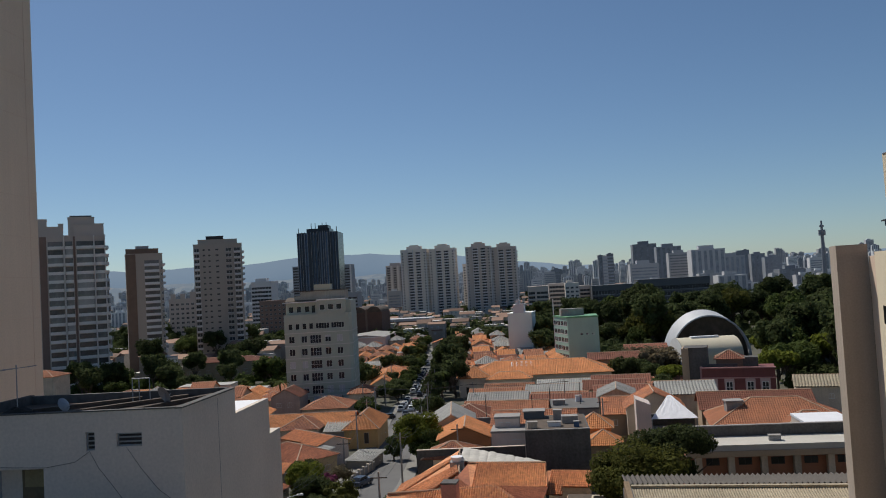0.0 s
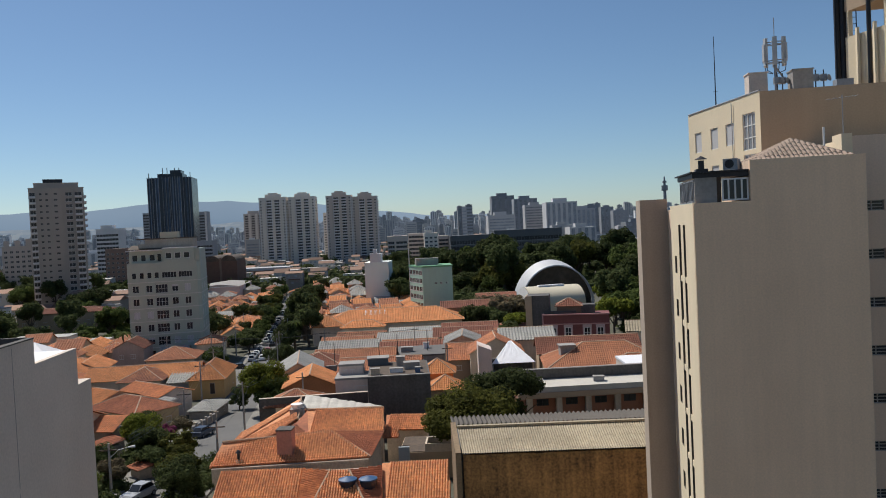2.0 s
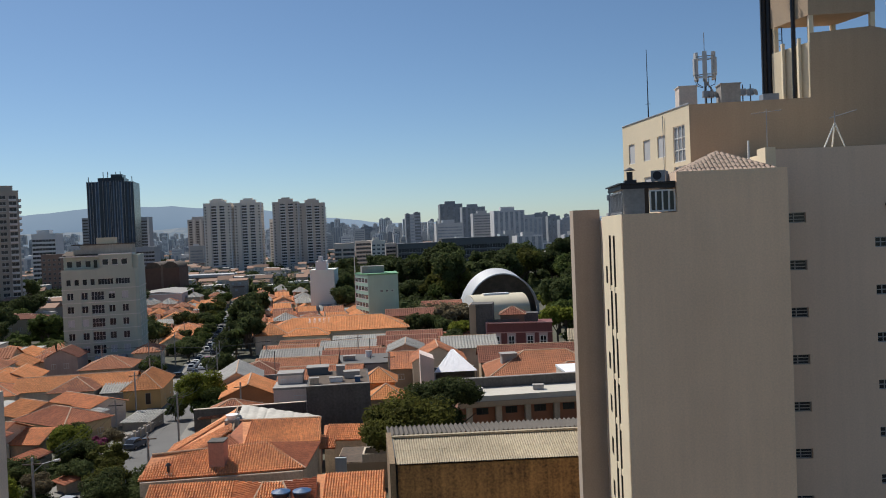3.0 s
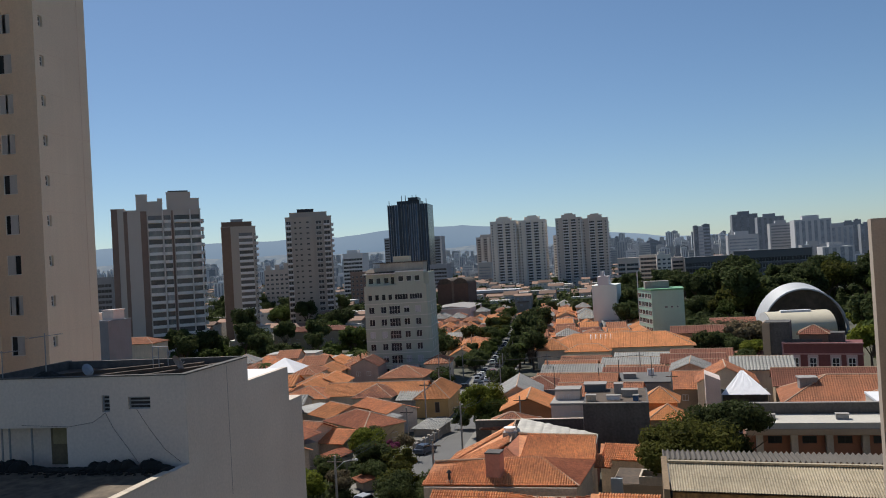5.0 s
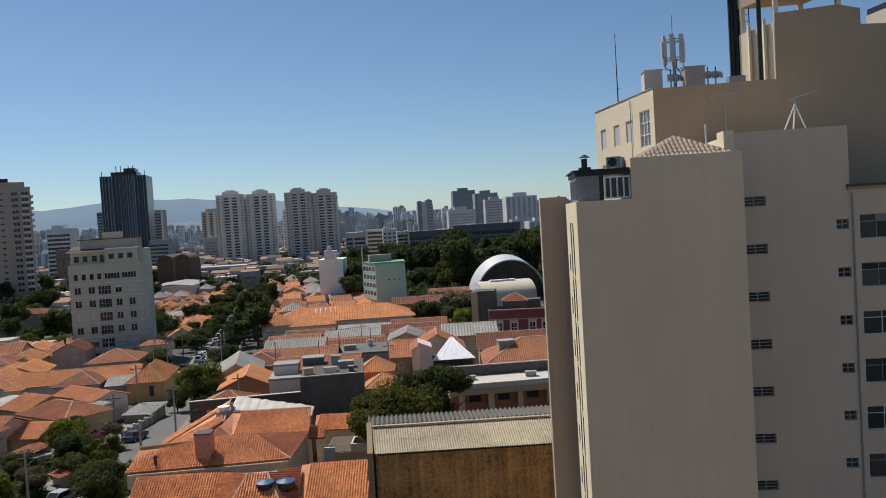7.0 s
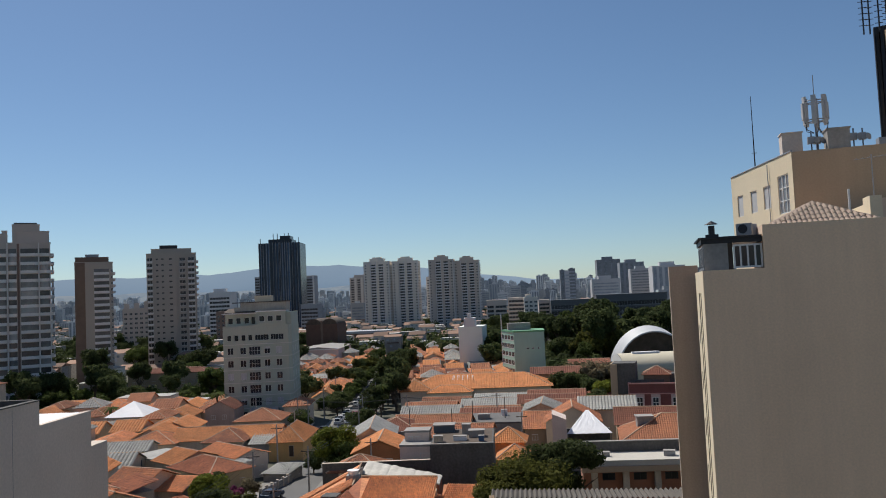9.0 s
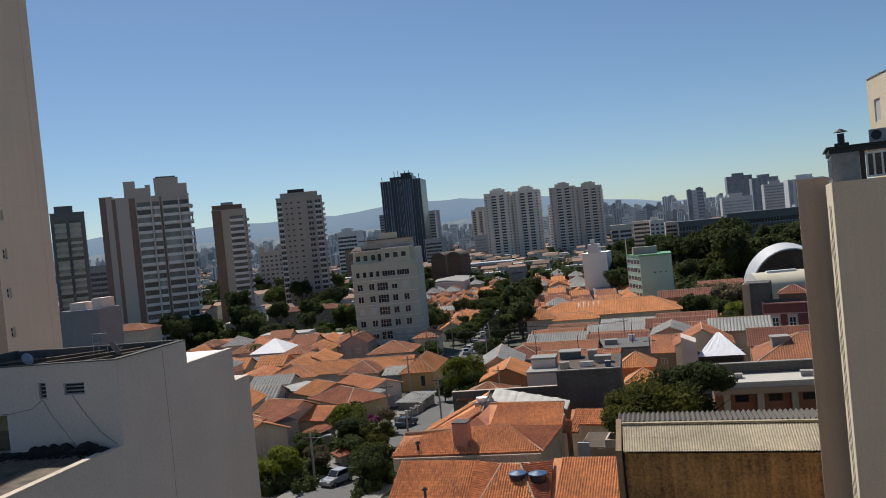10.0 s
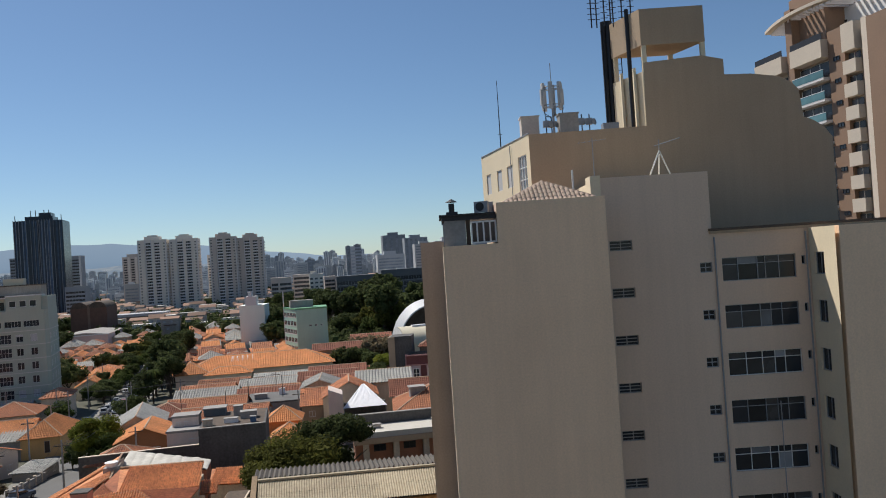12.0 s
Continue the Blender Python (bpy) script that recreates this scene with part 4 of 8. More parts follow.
# ---- tall tower on the other side ----
LT = pose(-37.15, 54.6, 0, 0, 0, 4)
root = thing("tall_tower", LT, "very tall pale beige apartment tower with small square windows", "building")
E_ = (1, 0, 0)
STOREY = 2.93
bath = [(0.53, 1.0, z - 0.4, z + 0.38, dict(bars=0, rails=1, frame=0.06, fr=WHITE_FRAME)) for z in [0.37 + STOREY * k for k in range(1, 20)]]
walled(root, "end_wall", (0, -6.2, 2.0), (0, 1, 0), E_, 6.2, 59, bath, LIGHT_BEIGE, 0.25)
bed = [(0.8, 1.95, 0.17 + STOREY * k - 0.72, 0.17 + STOREY * k + 0.72) for k in range(1, 20)]
b = Build()
wall(b, (-3.85, -6.2, 2.0), (1, 0, 0), F, 3.85, 59, bed, 0.16)
part("well_cheek", b, [LIGHT_BEIGE], root)
bed_frame, bed_pane = window_mesh(1.15, 1.44, 0, 0, 0.05)[:2]
panel = Build()
panel.box(0, 0.62, -0.03, -0.005, 0.05, 1.39)
panel_mesh = panel.mesh("shutter", [SHUTTER])
for k, (x0, x1, z0, z1) in enumerate(bed):
    w = part("window", bed_frame, None, root, m=place_on((-3.85, -6.2, 2.0), (1, 0, 0), F, x0, z0, 0.1))
    part("pane", bed_pane, None, w)
    for x in ((0.5,), (0.04, 0.5), (0.42,), (0.16, 0.5), (0.04, 0.5), (0.5,), (0.04,))[(k * 3) % 7]:
        part("shutter", panel_mesh, None, w, m=pose(x, 0, 0))
b = Build()
wall(b, (-3.85, -13.7, 2.0), (0, 1, 0), E_, 7.5, 59, [], 0.2)
part("well_back", b, [LIGHT_BEIGE], root)
twin = [(5.15, 5.58, z - 0.4, z + 0.38, dict(bars=0, rails=1, frame=0.06, fr=WHITE_FRAME)) for z in [0.37 + STOREY * k for k in range(1, 20)]]
walled(root, "wing_wall", (0, -20.1, 2.0), (0, 1, 0), E_, 6.4, 59, twin, LIGHT_BEIGE, 0.25)
b = Build()
b.box(-14, -3.86, -20.1, 0, 2.0, 61)
b.box(-3.86, -0.26, -5.9, 0, 2.0, 61)
b.box(-3.86, -0.26, -20.1, -13.7, 2.0, 61)
b.box(-0.26, -0.002, -13.8, -13.7, 2.0, 61)
part("body", b, [LIGHT_BEIGE], root)
b = Build()
b.box(-0.1, 0.012, -6.2, 0.0, 0, 0.03)
joint_mesh = b.mesh("floor_joint", [STUCCO_GREY])
for k in range(19):
    part("floor_joint", joint_mesh, None, root, m=pose(0, 0, 3.0 + STOREY * k))
b = Build()
b.box(-0.1, 0.014, -1.04, -0.98, 2.0, 61)
part("vertical_joint", b, [STUCCO_GREY], root)


# ---- towers ----
def bay_mesh(kind, w, h, wall_mat, trim):
    """One storey of one bay, in x and z, facing -y."""
    key = (kind, round(w, 2), round(h, 2), wall_mat.name, trim.name)
    if key in MESHES:
        return MESHES[key]
    b = Build()
    if kind == "win":
        b.box(0, w, -0.05, 0.02, 0.95, 0.95 + 0.09, 0)
        b.box(0, w, -0.05, 0.02, h - 0.75, h - 0.66, 0)
        b.box(0, 0.09, -0.05, 0.02, 1.04, h - 0.75, 0)
        b.box(w - 0.09, w, -0.05, 0.02, 1.04, h - 0.75, 0)
        b.box(w / 2 - 0.05, w / 2 + 0.05, -0.04, 0.02, 1.04, h - 0.75, 0)
        b.box(0.09, w - 0.09, -0.015, 0.02, 1.04, h - 0.75, 1)
    elif kind == "slot":
        b.box(0, w, -0.03, 0.02, 1.5, 1.56, 0)
        b.box(0, w, -0.02, 0.02, 1.56, h - 0.7, 1)
    elif kind == "balc":
        b.box(0, w, -1.25, 0.02, -0.1, 0.12, 0)
        b.box(0, w, -1.3, -1.16, 0.12, 0.95, 0)
        b.box(0, 0.12, -1.16, 0.0, 0.12, 1.0, 0)
        b.box(w - 0.12, w, -1.16, 0.0, 0.12, 1.0, 0)
        b.box(0.1, w - 0.1, -0.03, 0.02, 0.12, h - 0.45, 1)
        for k in range(max(2, int(w / 1.6)) + 1):
            x = 0.1 + (w - 0.28) * k / max(2, int(w / 1.6))
            b.box(x, x + 0.09, -0.07, 0.02, 0.12, h - 0.45, 0)
    elif kind == "glassbalc":
        b.box(0, w, -1.25, 0.02, -0.16, 0.16, 0)
        b.box(0, w, -1.28, -1.22, 0.16, 1.1, 2)
        b.box(0, w, -1.3, -1.2, 1.1, 1.17, 0)
        b.box(0.1, w - 0.1, -0.03, 0.02, 0.12, h - 0.45, 1)
        for k in range(4):
            x = 0.1 + (w - 0.28) * k / 3
            b.box(x, x + 0.09, -0.07, 0.02, 0.16, h - 0.45, 0)
    elif kind == "band":
        b.box(0, w, -0.03, 0.02, 0.95, h - 0.55, 1)
        b.box(0, w, -0.09, 0.02, 0.75, 0.95, 0)
        for k in range(max(2, int(w / 2.2)) + 1):
            x = (w - 0.1) * k / max(2, int(w / 2.2))
            b.box(x, x + 0.1, -0.06, 0.02, 0.95, h - 0.55, 0)
    elif kind == "box":
        b.box(0, w, -0.9, 0.02, -0.1, 1.55, 0)
        b.box(0.1, w - 0.1, -0.03, 0.02, 1.55, h - 0.35, 1)
        b.box(w / 2 - 0.05, w / 2 + 0.05, -0.06, 0.02, 1.55, h - 0.35, 0)
    MESHES[key] = b.mesh({"win": "window", "slot": "window", "band": "window"}.get(kind, "balcony"), [trim, GLASS_MID, GLASS_TEAL])
    return MESHES[key]


def curved_balcony(kind, w, h, trim):
    """A balcony with a bowed front, open or closed in with panes: its slab and rail, and the glazing behind."""
    key = (kind, round(w, 2), round(h, 2), trim.name, "bowed")
    if key not in MESHES:
        front = [(w * k / 8, -0.9 - 0.55 * math.sin(math.pi * k / 8)) for k in range(9)]
        rail, back = Build(), Build()
        rail.prism([(0, 0.02)] + front + [(w, 0.02)], -0.16, 0.1)
        inner = [(0.14 + (w - 0.28) * k / 8, y + 0.14) for k, (x, y) in enumerate(front)]
        edge, lining = [(0, 0.02)] + front + [(w, 0.02)], [(0.14, 0.02)] + inner + [(w - 0.14, 0.02)]
        rail.quads([[(*p, z) for p in ring] for ring, z in ((edge, 0.1), (edge, 1.05), (lining, 1.05), (lining, 0.1))])
        if kind == "closed":
            for k in range(8):
                back.prism([(inner[k][0], inner[k][1] - 0.05), (inner[k + 1][0], inner[k + 1][1] - 0.05), inner[k + 1], inner[k]], 1.05, h - 0.2)
        else:
            back.box(0.12, w - 0.12, -0.04, 0.02, 0.1, h - 0.4)
        MESHES[key] = (rail.mesh("balcony", [trim]), back.mesh("glazing", [GLASS_CLOSED if kind == "closed" else GLASS_WARM]))
    return MESHES[key]


def apart(me):
    """The frame and the glass of a bay as two meshes."""
    key = (me.name, "apart")
    if key not in MESHES:
        pieces = []
        for name, wanted, mat in (("frame", lambda k: k == 0, me.materials[0]), ("pane", lambda k: k > 0, me.materials[1])):
            faces = [list(p.vertices) for p in me.polygons if wanted(p.material_index)]
            used = sorted({v for f in faces for v in f})
            at = {v: k for k, v in enumerate(used)}
            piece = bpy.data.meshes.new(name)
            piece.from_pydata([tuple(me.vertices[v].co) for v in used], [], [[at[v] for v in f] for f in faces])
            piece.materials.append(mat)
            pieces.append(piece)
        MESHES[key] = pieces
    return MESHES[key]


def bays(root, o, u, w, z0, z1, storey, rows, wall_mat, trim, skip=0):
    split = root.name.split(".")[0] in ("tan_high_rise", "brick_high_rise", "green_block")
    n = int((z1 - z0 - 0.8) / storey)
    for x0, width, kind in rows:
        kinds = kind if isinstance(kind, tuple) else (kind,)
        for k in range(skip, n):
            sort = kinds[(k * 7 + k // 3 + int(x0)) % len(kinds)]
            m = place_on(o, u, w, x0, z0 + 0.4 + k * storey, 0.0)
            if sort in ("curve", "closed"):
                rail, back = curved_balcony(sort, width, storey, trim)
                part("glazing", back, None, part("balcony", rail, None, root, m=m))
            else:
                me = bay_mesh(sort, width, storey, wall_mat, trim)
                if split:
                    frame_part, glass = apart(me)
                    part("pane", glass, None, part(me.name, frame_part, None, root, m=m))
                else:
                    part(me.name, me, None, root, m=m)


def tower(name, label, a, bb, depth, z1, storey, wall_mat, front=(), right=(), left=(), trim=None, z0=-5.2, crown=(), strips=(), group="", skip=0, roof_mat=None):
    """A tower block: front from plan point a to bb, as seen from the street, and depth behind it."""
    a, bb = Vector((*a, 0)), Vector((*bb, 0))
    u = (bb - a).normalized()
    w = Vector((u.y, -u.x, 0))
    width = (bb - a).length
    yaw = math.degrees(math.atan2(u.y, u.x))
    root = thing(name, pose(a.x, a.y, z0, 0, 0, yaw), label, "building", group)
    b = Build()
    h = z1 - z0
    b.box(0, width, 0, depth, 0, h)
    b.box(-0.15, width + 0.15, -0.15, depth + 0.15, h, h + 0.5)
    part("wall", b, [wall_mat], root)
    trim = trim or WHITE_TRIM
    bays(root, (0, 0, 0), (1, 0, 0), (0, -1, 0), 0, h, storey, front, wall_mat, trim, skip)
    bays(root, (width, 0, 0), (0, 1, 0), (1, 0, 0), 0, h, storey, right, wall_mat, trim, skip)
    bays(root, (0, depth, 0), (0, -1, 0), (-1, 0, 0), 0, h, storey, left, wall_mat, trim, skip)
    for x0, x1, y0, y1, hh, mat in crown:
        b = Build()
        b.box(x0, x1, y0, y1, h + 0.5, h + 0.5 + hh)
        b.box(x0 - 0.12, x1 + 0.12, y0 - 0.12, y1 + 0.12, h + 0.5 + hh, h + 0.75 + hh)
        part("roof_room", b, [mat], root)
    for x0, x1, out, mat in strips:
        b = Build()
        b.box(x0, x1, -out, 0.01, 0, h + 0.2)
        part("pilaster", b, [mat], root)
    return root


def evenly(x0, x1, n, width, kind):
    gap = (x1 - x0 - n * width) / max(1, n - 1) if n > 1 else 0
    return [(x0 + k * (width + gap), width, kind) for k in range(n)]


# balconied tower group beyond the white building
BOW = ("curve", "curve", "closed", "curve", "closed")
tower("apartment_high_rise", "mauve high-rise with bowed off-white balconies and red-brown flanks", (-201.5, 290), (-175.5, 306.4), 18, 58.0, 3.4, HIGH_MAUVE,
      front=[(9.5, 5.6, BOW), (15.7, 3.0, ("closed", "curve")), (19.9, 6.4, BOW), (26.7, 3.7, ("curve", "closed", "curve")), (7.4, 0.8, "slot")],
      right=[(1.5, 6.0, BOW), (9, 5, BOW)], trim=BALCONY_PAINT,
      crown=[(6.6, 15.4, 1.0, 12, 3.4, HIGH_MAUVE), (5.0, 9.4, 2.5, 10, 6.6, HIGH_MAUVE), (13.6, 15.4, 1.2, 7, 4.6, HIGH_MAUVE), (19.0, 30.4, 0.8, 12, 4.4, HIGH_MAUVE), (17.2, 27.0, 1.6, 10, 7.2, HIGH_MAUVE), (18.0, 26.0, 2.6, 9, 7.9, OFFICE_DARK)],
      strips=[(0, 1.5, 0.05, BRICK_RED), (6.6, 9.1, 0.05, BRICK_RED), (15.2, 15.6, 1.5, BALCONY_PAINT), (18.8, 19.6, 0.1, BRICK_RED), (26.3, 26.7, 1.6, BALCONY_PAINT), (30.4, 30.7, 1.3, BALCONY_PAINT)])
tower("apartment_high_rise", "lower rear wing of the mauve high-rise with red-brown edges", (-205.9, 288), (-201.6, 290.4), 12, 58.8, 3.25, HIGH_MAUVE, strips=[(0, 2.4, 0.2, BRICK_RED)])
tower("brick_high_rise", "slim high-rise, brown brick edge and pale wall with stacked balconies", (-202.6, 372), (-187.6, 380.5), 16, 53.6, 3.1, HIGH_TAN,
      front=[(8.6, 7.0, ("curve",)), (16.3, 1.0, "win"), (1.9, 0.8, "slot")], right=[(1, 6, "balc"), (8.5, 5, "balc")],
      strips=[(0, 4.6, 0.3, BROWN_BRICK)], crown=[(0.3, 15.5, 1, 9, 2.2, BROWN_BRICK), (5, 11, 2, 7, 3.6, FAR_DARK)])
tower("tan_high_rise", "tan high-rise with rows of slot windows and corner balconies", (-191.4, 425.7), (-167.1, 436), 18, 59.9, 3.15, HIGH_TAN,
      front=[(0.3, 2.9, "balc"), (5.0, 1.2, "slot"), (7.9, 1.2, "slot"), (11.9, 1.6, "slot"), (17.4, 3.2, "band"), (21.9, 3.6, "balc")], right=[(1.2, 5.5, "balc"), (8, 5.5, "balc")],
      crown=[(2.5, 24, 2, 14, 2.4, HIGH_TAN), (7, 16.5, 2.5, 12, 4.3, DARK_METAL)], strips=[(16.4, 17.2, 0.5, HIGH_TAN), (20.9, 21.7, 0.5, HIGH_TAN)])
tower("grey_apartment_block", "grey mid-rise apartment block with a crenellated top", (-240, 494), (-222, 502), 12, 30, 3.0, HIGH_MAUVE,
      front=evenly(1, 18.6, 6, 1.8, "win"), crown=[(1, 4, 1, 5, 3, HIGH_MAUVE), (7, 10, 1, 5, 3, HIGH_MAUVE), (13, 18, 1, 5, 4, HIGH_MAUVE)], trim=FAR_WALL)
tower("dark_apartment_tower", "dark apartment tower with white balcony fronts", (-262, 326), (-250, 335), 10, 58, 3.0, OFFICE_DARK, front=[(1.5, 5.2, ("curve", "closed")), (8.0, 5.2, ("closed", "curve"))], crown=[(2, 10, 1, 8, 3, OFFICE_DARK)], trim=surface("dull_green_grey_paint", (0.34, 0.35, 0.29), 0.8, 0.2, 5, 0.3, 0.1, by_object=0.6))

tower("grey_office_block", "plain grey mid-rise block with ribbon windows", (-324, 420), (-303, 420), 14, 31.5, 3.3, surface("grey_office_render", (0.24, 0.245, 0.25), 0.85, 0.2, 4, 0.2, 0.1, streak=0.3), front=[(0.8, 19, "band")], skip=4, trim=FAR_DARK)
tower("grey_annex_block", "blank blue-grey block with a pale roof edge", (-149.5, 190), (-137, 190), 10, 18.4, 3.0, surface("blue_grey_render", (0.22, 0.23, 0.25), 0.9, 0.2, 4, 0.3, 0.1, streak=0.4), crown=[(2, 7, 2, 7, 1.8, PINKISH), (8.5, 12, 3, 8, 2.6, PINKISH)], trim=FAR_WALL)

# glass office tower
root = thing("glass_office_tower", pose(-234.4, 760, -3.6, 0, 0, 4), "blue-black glass office tower with a notched crown", "building")
b = Build()
prof = [(0, 3), (5, 0.6), (11, 0), (14, 2), (20, 2), (22, -1.5), (31, -1.5), (33, 1.5), (40.5, 3), (40.5, 34), (0, 34)]
b.prism(prof, 0, 92)
b.prism([(9, 6), (32, 6), (32, 28), (9, 28)], 92, 96)
b.prism([(21, 4), (31, 4), (31, 20), (21, 20)], 96, 99)
part("curtain_wall", b, [CURTAIN_WALL], root)
fin = Build()
fin.box(-0.2, 0.2, -0.45, 0.05, 0, 92.6)
fin_mesh = fin.mesh("fin", [FAR_DARK])
for k in range(len(prof) - 3):
    p, q = Vector((*prof[k], 0)), Vector((*prof[k + 1], 0))
    n = max(1, int((q - p).length / 2.2))
    for s in range(n):
        c = p.lerp(q, s / n)
        part("fin", fin_mesh, None, root, m=pose(c.x, c.y, 0))
stripe = Build()
stripe.box(0.1, 1.5, -0.2, 0.05, 3, 91.5)
stripe_mesh = stripe.mesh("glass_stripe", [CURTAIN_BLUE])
for x, y in ((1.6, 2.0), (7.4, 0.2), (9.6, -0.1), (15.2, 1.9), (17.8, 1.9), (23.4, -1.6), (26.6, -1.6), (29.2, -1.6), (35.0, 1.7), (38.2, 2.4)):
    part("glass_stripe", stripe_mesh, None, root, m=pose(x, y, 0))
for x in (1, 14, 18, 25, 29, 39):
    b = Build()
    b.tube([(x, 6, 91), (x, 6, 97 if x in (1, 39) else 101.5)], 0.35, 5)
    part("roof_spike", b, [DARK_METAL], root)

# twin residential towers
for x0, group_top, pale in ((-144.4, (68.3, 67.9), TOWER_PALE), (-75.2, (67.2, 65.4), TOWER_MAUVE)):
    for k, top in enumerate(group_top):
        xa = x0 + (0, 29.6)[k] if x0 < -100 else x0 + (0, 26.6)[k]
        wdt = 27.5 if x0 < -100 else 26.5
        tower("residential_twin_tower", "pale beige residential tower ribbed with stacked dark balconies", (xa, 835 + 6 * k), (xa + wdt, 835 + 6 * k), 24, top, 2.95, pale,
              front=[(1.2, 1.6, "win"), (7.8, 5.2, "balc"), (16.0, 5.0, "balc"), (wdt - 2.9, 1.6, "win")], right=[(3, 4, "balc"), (12, 4, "balc")],
              crown=[(6, wdt - 6, 3, 14, 3.0, pale), (9, wdt - 9, 4, 10, 4.4, pale)], strips=[(4.2, 6.6, 0.8, pale), (13.4, 15.6, 1.0, pale), (21.4, wdt - 3.6, 0.8, pale), (0.0, 0.7, 0.4, WHITE_TRIM), (12.9, 13.3, 1.3, WHITE_TRIM), (7.2, 7.6, 1.3, WHITE_TRIM), (wdt - 0.8, wdt, 0.4, WHITE_TRIM)], trim=WHITE_TRIM, group="twin towers", skip=1)

# white slab and green block beyond the school
root = tower("white_slab_block", "blank white slab block with balconies down one edge", (-15.2, 356), (-4.5, 355), 16, 14.9, 2.9, surface("bright_white_render", (0.80, 0.84, 0.77), 0.85, 0.06, 5, 0.2, 0.1, streak=0.3), left=[(0.5, 2.4, "balc"), (4.0, 2.4, "balc")], trim=GREEN_WALL, crown=[(2.6, 7.5, 0.0, 6, 3.6, WHITE_TRIM), (4.0, 5.6, 0.5, 3, 5.6, WHITE_TRIM)])
GB = pose(9.19, 301, -5.2)
root = thing("green_block", GB, "pale green apartment block with ribbon windows on its sunlit side", "building")
b = Build()
b.prism([(0, 0), (11.3, -0.6), (11.3, 14), (-4.8, 15)], 0, 19.9)
part("wall", b, [GREEN_WALL], root)
b = Build()
b.prism([(-0.2, -0.2), (11.5, -0.8), (11.5, 14.2), (-5.0, 15.2)], 19.9, 20.5)
part("cornice", b, [GREEN_DEEP], root, "darker green roof edge")
b = Build()
b.prism([(-2, 6), (6.5, 5.5), (6.5, 9), (-2.5, 10)], 20.5, 23.2)
part("roof_room", b, [CONCRETE], root)
b = Build()
b.prism([(-4.9, 14.8), (-4.5, 14.6), (-4.5, 15.3), (-4.9, 15.3)], 0, 27)
part("corner_fin", b, [WHITE_TRIM], root)
gu = Vector((4.8, -15, 0)).normalized()
gw = Vector((gu.y, -gu.x, 0))
bays(root, (-4.8, 15, 0.2), gu, gw, 0, 19.5, 3.1, evenly(0.6, 15.2, 4, 3.2, "band"), GREEN_WALL, WHITE_TRIM)
for k in range(3):
    window(root, window_mesh(1.0, 0.6, 1), pose(4.5 + 2.1 * k, -0.32 - 0.1 * k, 13.5 - 0.0 * k))

# nine-storey block with a greenish tiled front
root = thing("nine_storey_block", pose(-55.4, 224, -3.4, 0, 0, 8) @ Matrix.Diagonal((0.96, 1, 1, 1)), "greenish white tiled apartment block, storey bands and stepped rooftop rooms", "building")
ST = 3.62
GREY_BAND = surface("grey_band", (0.60, 0.59, 0.54), 0.8, 0.2, 5, 0.3, 0.1)
ops = []
for k in range(8):
    z = 31.0 - 4.75 - ST * (k + 1) + 0.15
    if z < 0.5:
        break
    if k == 0:
        for x in (1.2, 3.3, 5.4, 7.4):
            ops.append((x, x + 1.15, z + 0.1, z + 1.75, dict(bars=0)))
        ops += [(9.4, 13.4, z + 0.1, z + 1.7, dict(bars=4, rails=0)), (14.0, 17.8, z + 0.1, z + 1.7, dict(bars=4, rails=0))]
    else:
        sh = [0, 0.95, 0.3, 0, 0.95]
        for n, x in enumerate((1.3, 5.0, 12.1, 15.6)):
            ops.append((x - 0.1, x + 1.6, z - 0.15, z + 1.8, dict(bars=1, frame=0.07, shut=sh[(k * 3 + n * 2) % 5] * (k % 2), glass=GLASS)))
        ops.append((7.5, 10.8, z - 0.4, z + 1.95, dict(bars=3, rails=1, glass=GLASS)))
walled(root, "front_wall", (-19.2, 0, 0), (1, 0, 0), (0, -1, 0), 19.2, 27.2, ops, W9_WALL, 0.3)
b = Build()
b.box(-19.2, 0, 0.32, 17.5, 0, 27.1)
b.prism([(-0.01, 0.0), (0.9, 0.9), (0.9, 17.5), (-0.01, 17.5)], 0, 27.1)
part("body", b, [W9_WALL], root)
b = Build()
for k in range(8):
    z = 31.0 - 4.9 - ST * (k + 1) - 0.75
    if z > 0:
        b = Build()
        b.box(-19.3, 0.02, -0.14, 0.0, z, z + 0.22)
        b.prism([(0.02, -0.14), (1.04, 0.86), (1.04, 17.5), (0.9, 17.5), (0.9, 0.9)], z, z + 0.22)
        part("storey_band", b, [GREY_BAND], root, "thin projecting storey band")
for k in range(7):
    z = 31.0 - 4.75 - ST * (k + 2) + 0.15
    for y in (2.2, 8.0, 12.5):
        window(root, window_mesh(1.3, 1.6, 1), place_on((0.93, 0, 0), (0, 1, 0), (1, 0, 0), y, z, 0.02))
walled(root, "set_back_floor", (-18.8, 2.0, 27.1), (1, 0, 0), (0, -1, 0), 9.6, 3.4, [(0.8, 2.2, 0.6, 2.3, dict(bars=0)), (3.2, 4.5, 0.6, 2.3, dict(bars=0)), (5.6, 7.0, 0.6, 2.3, dict(bars=0)), (7.7, 8.8, 0.3, 2.5, dict(bars=0))], W9_WALL, 0.25)
walled(root, "front_room", (-9.2, -0.1, 27.1), (1, 0, 0), (0, -1, 0), 8.6, 3.8, [(0.7, 2.4, 1.0, 2.7, dict(bars=0, frame=0.12)), (3.2, 4.9, 1.0, 2.7, dict(bars=0, frame=0.12)), (5.7, 7.4, 1.0, 2.7, dict(bars=0, frame=0.12))], W9_WALL, 0.25)
b = Build()
b.box(-18.8, -0.6, 2.3, 17, 27.1, 30.5)
